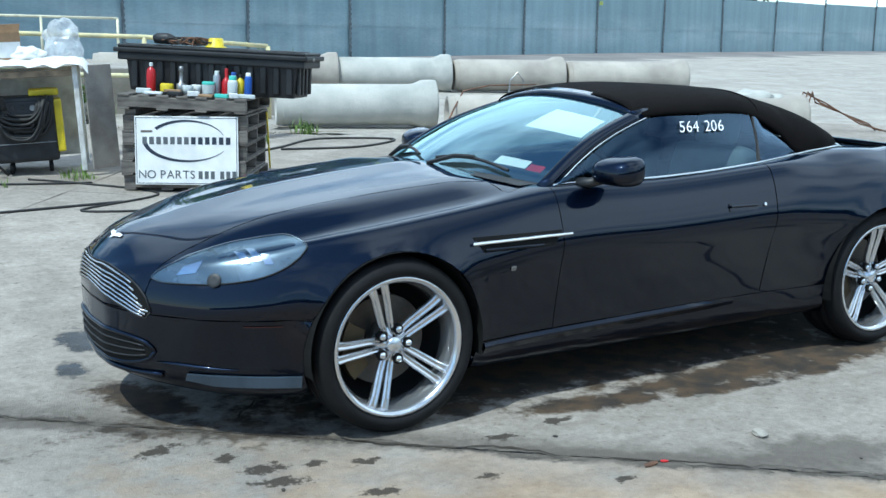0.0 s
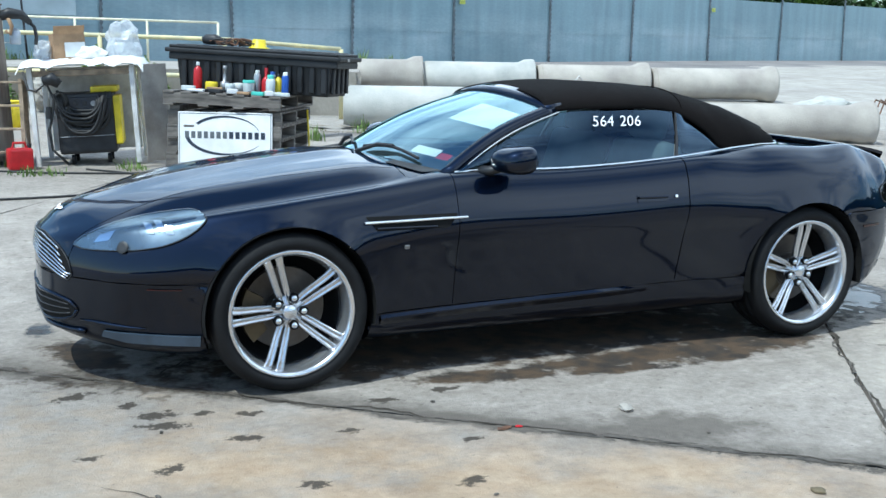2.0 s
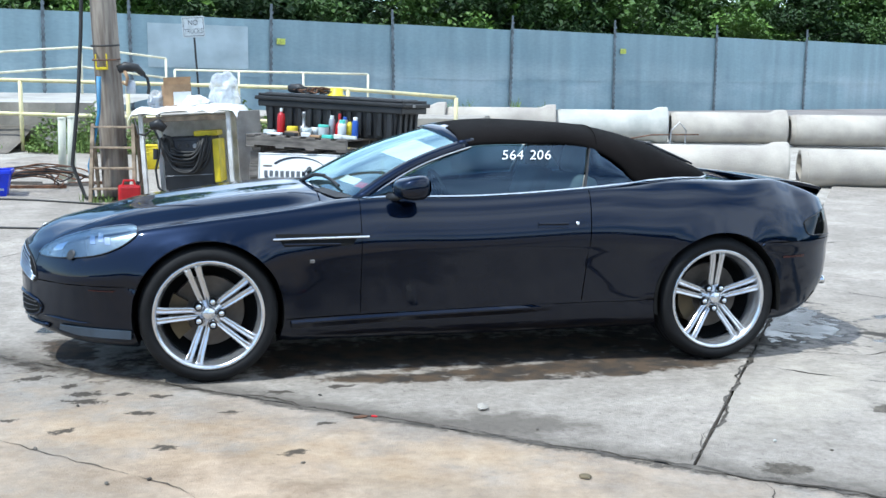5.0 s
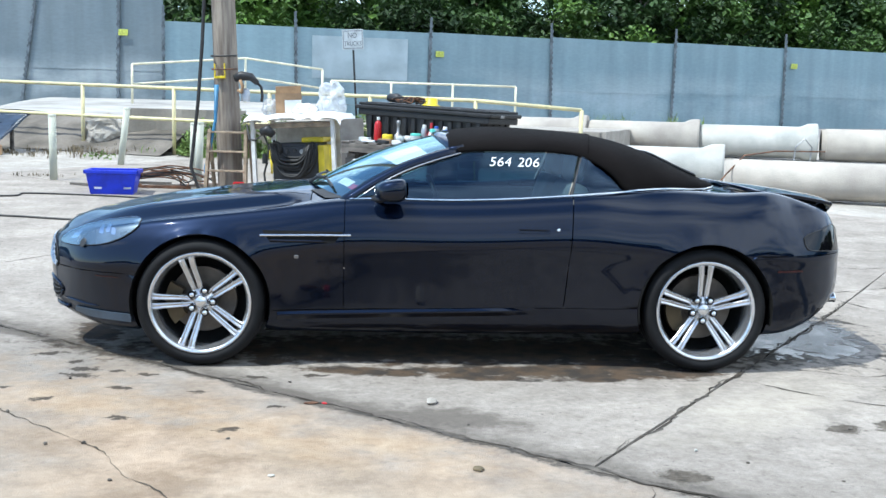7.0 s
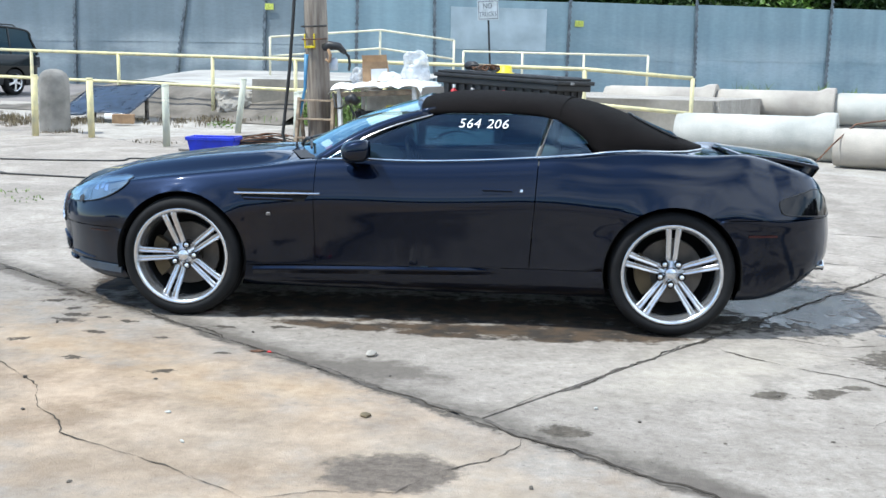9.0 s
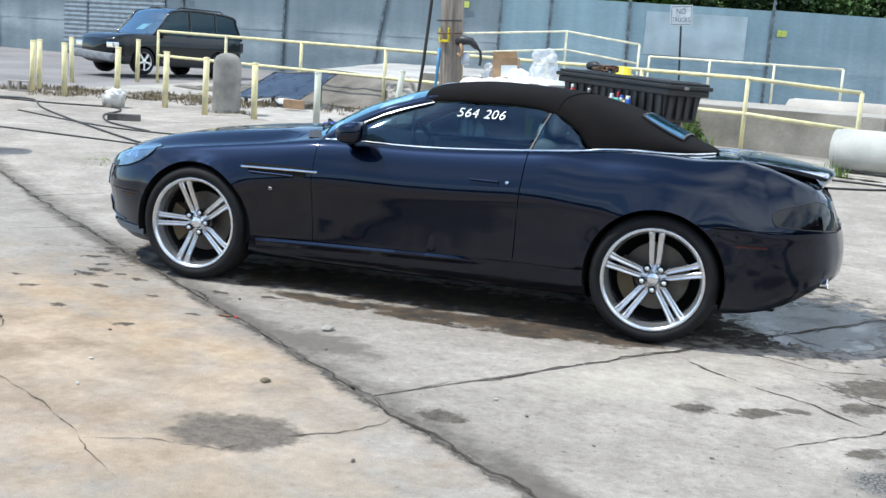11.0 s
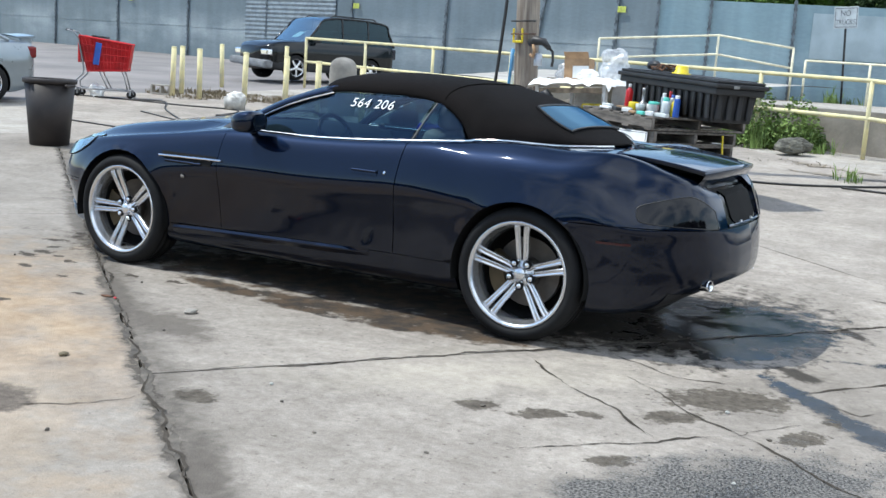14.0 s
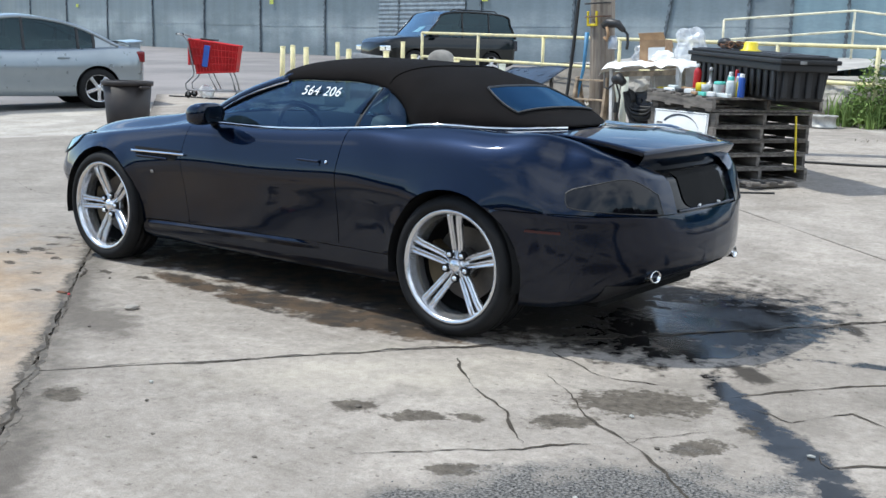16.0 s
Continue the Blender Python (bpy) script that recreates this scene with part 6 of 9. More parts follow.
wire = thing("hanging_cable", pose(-2.68, 7.0, gz(-2.8, 7.05)), "black cable hanging down beside the pole", "cable")
bm = bmesh.new()
tube(bm, [(0.42, 0.1, 9.0), (0.22, 0.05, 5.0), (0.08, 0.02, 2.6), (0.05, 0, 1.9), (0.0, -0.01, 1.2), (-0.09, 0, 0.4), (0.05, -0.05, 0.02), (0.4, -0.2, 0.02)], 0.022, 8)
part("cable", bm, HOSE, wire, smooth=True)
airline = thing("air_hose", pose(-2.47, 6.9, gz(-2.66, 7.0)), "blue air hose hanging beside the pole", "hose")
bm = bmesh.new()
tube(bm, [(0.03, 0.0, 1.42), (0.02, -0.02, 1.0), (-0.05, -0.03, 0.62), (-0.10, -0.04, 0.4), (-0.06, -0.04, 0.02)], [0.028, 0.02, 0.016, 0.022, 0.012], 8)
part("hose", bm, plain("blue hose", (0.05, 0.20, 0.36), 0.5, vary=0.15), airline, smooth=True)

lad = thing("step_ladder", stand(-2.56, 6.74, -8), "old bare wooden step ladder beside the pole", "ladder")
for x, lean in ((0.0, 0.03), (0.50, -0.03)):
    bm = bmesh.new()
    secs = [(x, 0.0, 0.0), (x + lean, 0.16, 0.88)]
    box(bm, -0.02, 0.02, -0.035, 0.035, 0, 0.90, 0.003, pose(x, 0, 0, -9, math.degrees(lean) * 0.9, 0))
    part("stile", bm, WOOD_LADDER, lad)
    bm = bmesh.new()
    box(bm, -0.018, 0.018, -0.025, 0.025, 0, 0.90, 0.003, pose(x + 0.01, 0.42, 0, 16, 0, 0))
    part("rear_leg", bm, WOOD_LADDER, lad)
for k in range(4):
    bm = bmesh.new()
    z = 0.14 + 0.235 * k
    box(bm, 0.01, 0.49, -0.04 + z * 0.16, 0.05 + z * 0.16, z, z + 0.022, 0.003)
    part("tread", bm, WOOD_LADDER, lad)

crate = thing("storage_crate", stand(-4.12, 7.22, 4), "bright blue plastic storage crate on the ground", "crate")
bm = bmesh.new()
n = 0
for sx0, sx1, sy0, sy1, z0, z1 in ((0, 0.62, 0, 0.42, 0, 0.31),):
    o = [bm.verts.new((lerp(0.31, x, k), lerp(0.21, y, k), z)) for z, k in ((0, 0.84), (0.27, 1.0)) for x, y in ((0, 0), (0.62, 0), (0.62, 0.42), (0, 0.42))]
    i8 = [bm.verts.new((lerp(0.31, x, k), lerp(0.21, y, k), z)) for z, k in ((0.012, 0.80), (0.27, 0.96)) for x, y in ((0, 0), (0.62, 0), (0.62, 0.42), (0, 0.42))]
    for k in range(4):
        j = (k + 1) % 4
        bm.faces.new((o[k], o[j], o[4 + j], o[4 + k]))
        bm.faces.new((i8[j], i8[k], i8[4 + k], i8[4 + j]))
        bm.faces.new((o[4 + k], o[4 + j], i8[4 + j], i8[4 + k]))
    bm.faces.new(o[3::-1])
    bm.faces.new(i8[:4])
part("body", bm, BLUE, crate)
bm = bmesh.new()
for a, b in (((-0.012, -0.012), (0.632, -0.012)), ((-0.012, 0.432), (0.632, 0.432)), ((-0.012, -0.012), (-0.012, 0.432)), ((0.632, -0.012), (0.632, 0.432))):
    box(bm, min(a[0], b[0]) - 0.012, max(a[0], b[0]) + 0.012, min(a[1], b[1]) - 0.012, max(a[1], b[1]) + 0.012, 0.26, 0.31, 0.006)
part("rim", bm, BLUE, crate)
for x, mt in ((0.14, WHITE), (0.50, GREYCAN)):
    bm = bmesh.new()
    box(bm, x - 0.04, x + 0.05, 0.016, 0.02, 0.07, 0.17, 0, pose(0, 0, 0, -3.6, 0, 0))
    part("sticker", bm, mt, crate, "small pale sticker")


# ---- rails, posts, bollard ----
def rail_run(name, pts, heights, r, mt, label, spacing=2.1, base=None, drop_ends=(True, True)):
    """Pipe railing over plan points (x, y, z of the top rail); heights of the rails below the top."""
    t = thing(name, pose(0, 0, 0), label, "railing")
    pts = [Vector(p) for p in pts]
    for h in heights:
        bm = bmesh.new()
        tube(bm, [p - Vector((0, 0, h)) for p in pts], r, 10)
        part("rail", bm, mt, t, smooth=True)
    for i, (a, b) in enumerate(zip(pts, pts[1:])):
        n = max(1, round((b - a).xy.length / spacing))
        for k in range(n + (1 if i == len(pts) - 2 else 0)):
            p = a.lerp(b, k / n)
            zb = base if base is not None else gz(p.x, p.y) - 0.03
            bm = bmesh.new()
            tube(bm, [(p.x, p.y, zb), (p.x, p.y, p.z)], r * 1.05, 10)
            part("post", bm, mt, t, smooth=True)
    return t


def gtop(x, y, h):
    return (x, y, gz(x, y) + h)


rail_run("yard_railing", [gtop(-12.8, 16.6, 1.2), gtop(-6.1, 14.5, 1.2), gtop(1.2, 12.15, 1.18), gtop(2.95, 11.6, 1.08)], (0, 0.58), 0.034, YELLOW_RAIL, "faded yellow pipe railing with two rails")
PLAT = 1.09
rail_run("ramp_railing", [(-6.5, 20.4, 2.32), (-4.0, 22.3, 2.62), (-1.95, 21.6, 2.36)], (0, 0.48), 0.028, CREAM_RAIL, "bleached cream pipe railing on the platform", 2.6, PLAT)
rail_run("platform_railing", [(-1.75, 22.2, 2.10), (2.97, 20.9, 2.04)], (0,), 0.028, CREAM_RAIL, "bleached cream pipe railing on the platform", 1.6, PLAT)


def pipe_post(x, y, h, lean, mt, label="faded yellow steel pipe post set in concrete"):
    t = thing("pipe_post", stand(x, y) @ pose(0, 0, -0.03, lean[0], lean[1], 0), label, "post", "pipe posts")
    bm = bmesh.new()
    tube(bm, [(0, 0, 0), (0, 0, h)], 0.052, 12)
    part("pipe", bm, mt, t, smooth=True)
    bm = bmesh.new()
    lathe(bm, [(0.056, h - 0.02), (0.056, h + 0.006), (0.03, h + 0.012), (0.0001, h + 0.012)], 12)
    part("cap", bm, mt, t, smooth=True)


PALEPOST = plain("chalky pipe paint", (0.46, 0.46, 0.37), 0.7, vary=0.15, scale=5, second=(0.42, 0.44, 0.38))
for k, (x, y) in enumerate([(-11.85, 10.85), (-12.2, 11.5), (-11.0, 10.7), (-13.6, 14.4), (-9.8, 10.6), (-13.1, 16.2), (-8.6, 10.3)]):
    pipe_post(x, y, 1.0, (1.5 * math.sin(k * 3), 1.5 * math.cos(k * 5)), YELLOW_RAIL)
pipe_post(-7.45, 9.7, 0.98, (0, 0.5), YELLOW_RAIL)
pipe_post(-6.55, 9.75, 0.95, (0.5, -0.5), YELLOW_RAIL)
pipe_post(-4.98, 8.8, 0.93, (0, -0.5), PALEPOST, "chalky pale steel pipe post")
pipe_post(-4.65, 11.3, 0.95, (0, 7), PALEPOST, "leaning chalky pale steel pipe post")
pipe_post(-3.12, 9.2, 0.85, (0, 1), PALEPOST, "chalky pale steel pipe post")
pipe_post(-2.95, 8.6, 0.9, (0, 2), PALEPOST, "chalky pale steel pipe post")

boll = thing("bollard", stand(-7.55, 10.60), "thick grey concrete bollard with rounded top", "bollard")
bm = bmesh.new()
lathe(bm, [(0.245, -0.05), (0.245, 0.80), (0.235, 0.88), (0.20, 0.95), (0.13, 1.0), (0.05, 1.02), (0.0001, 1.022)], 28)
part("column", bm, plain("dark weathered concrete", (0.25, 0.235, 0.21), 0.9, vary=0.2, scale=3, bump=0.4), boll, smooth=True)

# ---- raised platform behind the railing ----
def along(s, back):
    """A plan point s metres along the railing line from its right end, back metres behind it."""
    d = Vector((-0.952, 0.306))
    nrm = Vector((0.306, 0.952))
    return Vector((2.95, 11.6)) + d * s + nrm * back


plat = thing("loading_platform", pose(0, 0, 0), "raised old concrete loading platform with a broken front edge", "platform", kind="structure")


def slab_block(name, outline, z0, z1, mt, parent, rough=0.02):
    bm = bmesh.new()
    n = len(outline)
    pts = []
    for i, p in enumerate(outline):
        q = outline[(i + 1) % n]
        m = max(1, int((Vector(q) - Vector(p)).length / 0.5))
        pts += [Vector(p).lerp(Vector(q), k / m) for k in range(m)]
    jit = [Vector((noise.noise(Vector((p.x, p.y, 1)) * 1.7), noise.noise(Vector((p.x, p.y, 5)) * 1.7))) * rough for p in pts]
    top_v = [bm.verts.new((*(p + j), z1)) for p, j in zip(pts, jit)]
    bot_v = [bm.verts.new((*(p + j), z0)) for p, j in zip(pts, jit)]
    bm.faces.new(top_v)
    for i in range(len(pts)):
        j = (i + 1) % len(pts)
        bm.faces.new((bot_v[i], bot_v[j], top_v[j], top_v[i]))
    bmesh.ops.recalc_face_normals(bm, faces=bm.faces)
    return part(name, bm, mt, parent)


OLDWALL = plain("stained retaining wall", (0.25, 0.228, 0.195), 0.92, vary=0.25, scale=1.1, bump=0.5, bump_scale=20, second=(0.13, 0.118, 0.098))
slab_block("wall", [along(-0.25, 0.55), along(7.0, 0.75), along(7.8, 4.2), along(-0.25, 11.0)], 0.2, PLAT, OLDWALL, plat)
slab_block("deck", [along(-0.3, 0.7), along(7.3, 0.9), along(8.6, 1.6), along(8.6, 9.6), along(4.0, 11.5), along(-0.3, 11.2)], 0.4, PLAT + 0.006, GROUND, plat, 0.15)
slab_block("kerb", [along(7.15, 0.55), along(8.85, 0.45), along(9.1, 2.4), along(7.3, 2.6)], 0.3, 1.29, OLDWALL, plat, 0.12)


BLEACHED = plain("bleached concrete", (0.37, 0.355, 0.325), 0.9, vary=0.16, scale=1.1, bump=0.4, bump_scale=24, second=(0.27, 0.255, 0.23), local=False)
BANK = plain("grey dirt bank", (0.150, 0.132, 0.110), 0.95, vary=0.3, scale=1.6, bump=0.8, bump_scale=14, second=(0.085, 0.075, 0.060), local=False)


def mound_z(q, back):
    """The bleached apron rises to the fence and runs out to the side."""
    edge = lerp(1.03, 1.20, smoothstep(8.8, 12.0, q))
    full_z = edge + (1.49 - edge) * smoothstep(1.0, 9.0, back) + 0.02 * noise.noise(Vector((q, back, 0)))
    x, y = along(q, back)
    return lerp(full_z, gz(x, y) - 0.04, smoothstep(12.0 + 0.45 * back, 14.4 + 0.55 * back, q))


bm = bmesh.new()
sheet(bm, [[(*along(q, b), mound_z(q, b)) for b in np.linspace(1.15 + 0.10 * math.sin(3 * q), 11.6, 16)] for q in np.linspace(7.6, 20.0, 40)])
part("apron", bm, BLEACHED, plat, "bleached pale concrete apron", smooth=True)
bm = bmesh.new()
rows = []
for q in np.linspace(7.6, 15.5, 48):
    row = []
    for k in range(9):
        b = lerp(-0.55 + 0.25 * noise.noise(Vector((q * 0.8, 3, 0))), 1.20 + 0.10 * math.sin(3 * q), k / 8)
        x, y = along(q, b)
        lo, hi = gz(x, y) - 0.02, mound_z(q, 1.2) - 0.012
        row.append((x, y, lerp(lo, hi, smoothstep(0, 1, k / 8) ** 0.8) + (0.05 * noise.noise(Vector((q * 3, k * 0.9, 1))) if 0 < k < 8 else 0)))
    rows.append(row)
sheet(bm, rows)
part("bank", bm, BANK, plat, "grey dirt bank below the apron", smooth=True)


def rubble(name, x, y, size, seed, mt, label, cat="rubble", sink=0.15):
    t = thing(name, stand(x, y, seed * 37), label, cat, "broken concrete lumps")
    bm = bmesh.new()
    bmesh.ops.create_icosphere(bm, subdivisions=4 if size[0] > 0.2 else 2, radius=1.0)
    for v in bm.verts:
        k = 1 + 0.05 * noise.noise(v.co * 11) + 0.30 * noise.noise(v.co * 1.4 + Vector((seed, 0, 0))) + 0.12 * noise.noise(v.co * 4 + Vector((0, seed, 0)))
        v.co = Vector((v.co.x * size[0], v.co.y * size[1], v.co.z * size[2])) * k
        v.co.z += size[2] * (1 - sink)
        v.co.z = max(v.co.z, -0.03)
    part("lump", bm, mt, t)


rubble("concrete_lump", -5.74, 14.75, (0.46, 0.36, 0.33), 1, WALLCON, "large broken concrete lump below the railing")
rubble("concrete_lump", -3.6, 14.0, (0.45, 0.3, 0.2), 2, WALLCON, "broken concrete lump below the railing")
rubble("concrete_lump", -8.2, 15.6, (0.3, 0.25, 0.15), 3, WALLCON, "broken concrete lump below the railing")
rubble("concrete_lump", 10.7, 9.1, (0.55, 0.42, 0.27), 4, PIPE_PALE, "pale broken concrete lump by the pipes")
rubble("concrete_lump", 11.7, 9.6, (0.40, 0.34, 0.22), 5, PIPE_PALE, "pale broken concrete lump by the pipes")
rubble("concrete_lump", 0.22, 11.75, (0.30, 0.22, 0.13), 6, plain("dark mossy stone", (0.13, 0.125, 0.10), 0.95, vary=0.3, bump=0.5, bump_scale=30), "dark weathered stone by the weeds")
rubble("concrete_lump", -1.35, 13.2, (0.36, 0.28, 0.34), 16, WALLCON, "broken concrete lump among the weeds")
rubble("pebble", -0.155, -1.523, (0.040, 0.028, 0.015), 7, WALLCON, "grey stone chip on the concrete", "stone")
rubble("pebble", -0.015, -2.484, (0.028, 0.022, 0.008), 8, DRYWEED, "small dry leaf curl on the concrete", "debris")
rubble("pebble", -0.668, -1.549, (0.016, 0.008, 0.005), 9, RED, "scrap of red plastic in the joint", "debris")
rubble("pebble", -0.73, -1.55, (0.035, 0.014, 0.007), 10, RUST, "brown dead leaf in the joint", "debris")
for k in range(26):
    x, y = random.uniform(-2.6, 3.6), random.uniform(-3.4, -1.1)
    rubble("pebble", x, y, (random.uniform(0.006, 0.016), random.uniform(0.005, 0.012), random.uniform(0.003, 0.007)), 20 + k, DIRT if k % 3 else PIPE_PALE, "tiny stone chip on the concrete", "stone")


# ---- concrete pipes ----
def pipe(x, y, length, turn, r, mt, label, bell=True):
    """A spigot-and-bell pipe lying on the ground, its bell end at x, y and its body running back along -x."""
    t = thing("concrete_pipe", pose(x, y, gz(x, y) + r * 1.12 - 0.03, 0, 0, turn), label, "pipe", "concrete pipes")
    bm = bmesh.new()
    inner = r * 0.76
    prof = [(inner, 0.0), (r * 1.20, 0.0), (r * 1.22, -0.04), (r * 1.20, -0.20), (r * 1.02, -0.34), (r, -0.42), (r, -length + 0.10), (r * 0.95, -length + 0.09), (r * 0.94, -length), (inner, -length)] if bell else \
           [(inner, 0.0), (r * 0.98, 0.0), (r, -0.02), (r, -length + 0.02), (r * 0.98, -length), (inner, -length)]
    lathe(bm, prof, 40, pose(0, 0, 0, 0, 90, 0), closed=True)
    bmesh.ops.recalc_face_normals(bm, faces=bm.faces)
    ob = part("barrel", bm, mt, t)
    for p in ob.data.polygons:
        p.use_smooth = abs(p.normal.x) < 0.8
    return t


pipe(4.85, 9.75, 2.35, -18, 0.305, PIPE_PALE, "pale concrete drain pipe with an open bell end")
BTURN = -21.5
for k, (x, y) in enumerate([(7.10, 8.10), (9.70, 7.07)]):
    pipe(x, y, 2.62, BTURN, 0.275, PIPE, "grey concrete drain pipe laid in a row")
pos_c = [(4.25, 17.75), (6.60, 17.0), (8.95, 16.25), (11.4, 15.45), (14.2, 14.55)]
for k, (x, y) in enumerate(pos_c):
    pipe(x, y, 2.50 if k < 4 else 2.85, -17.8, 0.345, PIPE_PALE if k == 2 else PIPE, "chalk-marked concrete drain pipe laid in a row" if k == 2 else "grey concrete drain pipe laid in a row")
rebar = thing("bent_rebar", stand(9.9, 7.3), "bent rusty reinforcing bars by the pipe end", "rebar")
for k in range(3):
    bm = bmesh.new()
    tube(bm, [(0.1 * k, 0, 0.4), (0.2 + 0.1 * k, 0.1, 0.62), (0.6, 0.1 * k, 0.45), (1.2 + 0.1 * k, -0.2, 0.12), (1.7, -0.3 + 0.1 * k, 0.0)], 0.012, 6)
    part("bar", bm, RUST, rebar)
loops = thing("wire_loop", stand(5.7, 8.95), "wire lifting loop on the pipe", "wire")
bm = bmesh.new()
tube(bm, [(-0.12, -0.1, 0.42), (-0.10, -0.1, 0.72), (0.03, -0.1, 0.84), (0.14, -0.1, 0.72), (0.12, -0.1, 0.42)], 0.012, 6)
part("wire", bm, STEEL, loops)
strand = thing("loose_cable", pose(0, 0, 0), "thin brown cable trailing from the pipes", "cable")
bm = bmesh.new()
tube(bm, [(4.2, 8.4, gz(4.2, 8.4) + 0.02), (4.55, 8.7, 0.6), (4.9, 9.0, 0.86), (5.4, 9.1, 0.93), (6.0, 8.75, 0.95)], 0.012, 6)
part("cable", bm, RUST, strand, smooth=True)


# ---- hoses on the ground ----
def ground_hose(name, pts, r, label):
    t = thing(name, pose(0, 0, 0), label, "hose")
    bm = bmesh.new()
    sp = spline([(*p, 0) for p in pts], 10)
    tube(bm, [(x, y, gz(x, y) + r) for x, y, _ in sp], r, 8)
    part("hose", bm, HOSE, t, smooth=True)


ground_hose("ground_hose", [(-9.5, 7.6), (-7.0, 6.6), (-5.0, 6.75), (-4.76, 7.1), (-3.36, 6.92), (-2.0, 6.25), (-1.0, 6.0)], 0.011, "black rubber hose lying across the yard")
ground_hose("ground_hose", [(-9.0, 5.6), (-6.0, 5.25), (-4.4, 5.08), (-3.8, 4.95), (-2.6, 4.7), (-1.0, 4.9)], 0.011, "black rubber hose lying across the yard")
ground_hose("ground_hose", [(-0.3, 7.2), (0.3, 7.35), (1.0, 7.5), (1.65, 7.93), (2.45, 8.6), (3.4, 8.3), (2.6, 7.7), (1.6, 7.75)], 0.014, "black rubber hose looped on the concrete")
ground_hose("ground_hose", [(-13.0, 8.9), (-11.24, 9.13), (-10.05, 9.15), (-9.04, 9.35), (-8.55, 8.89), (-8.28, 8.07), (-7.52, 7.16), (-6.5, 6.6)], 0.014, "black rubber hose straggling by the posts")
ground_hose("ground_hose", [(-11.3, 9.25), (-10.69, 9.41), (-9.57, 8.25), (-8.05, 7.0), (-6.61, 5.91), (-5.6, 5.2)], 0.014, "black rubber hose straggling by the posts")
ground_hose("ground_hose", [(-1.5, 6.4), (-1.1, 6.0), (-0.6, 5.2), (-1.4, 4.6), (-0.2, 4.4), (0.8, 4.9)], 0.010, "black cable lying before the pallets")
for k in range(7):
    t = thing("cable_coil", stand(-3.5 + 0.05 * k, 8.0), "heap of tangled wire by the post", "cables", "tangled wires")
    bm = bmesh.new()
    tube(bm, [(0.45 * math.cos(a + k) * (1 + 0.3 * math.sin(2 * a + k)), 0.30 * math.sin(a + k), 0.02 + 0.16 * abs(math.sin(a * 0.9 + k)) + 0.02 * k) for a in np.linspace(0, 6.0, 40)], 0.010, 6)
    part("wire", bm, HOSE if k % 2 else RUST, t, smooth=True)
for k in range(6):
    t = thing("scrap_bar", stand(-4.3 + 0.33 * k, 8.1 + 0.22 * (k % 3), 10 * k - 30), "rusty scrap bar lying on the ground", "scrap", "scrap metal")
    bm = bmesh.new()
    box(bm, -0.35, 0.35, -0.02, 0.02, 0.0, 0.04, 0.004)
    part("bar", bm, RUST if k % 2 else WOOD_GREY, t)

# ---- details of the convertible ----
def lamp_outline():
    """Lower and upper lines of the headlight on the flank."""
    lo = spline([(-2.197, 0.622), (-2.180, 0.613), (-2.134, 0.612), (-2.031, 0.620), (-1.943, 0.632), (-1.872, 0.648), (-1.795, 0.679), (-1.740, 0.714), (-1.708, 0.745)], 3)
    hi = spline([(-2.197, 0.628), (-2.160, 0.660), (-2.068, 0.704), (-1.942, 0.744), (-1.850, 0.762), (-1.785, 0.771), (-1.745, 0.774), (-1.718, 0.768), (-1.706, 0.752)], 3)
    return lo, hi


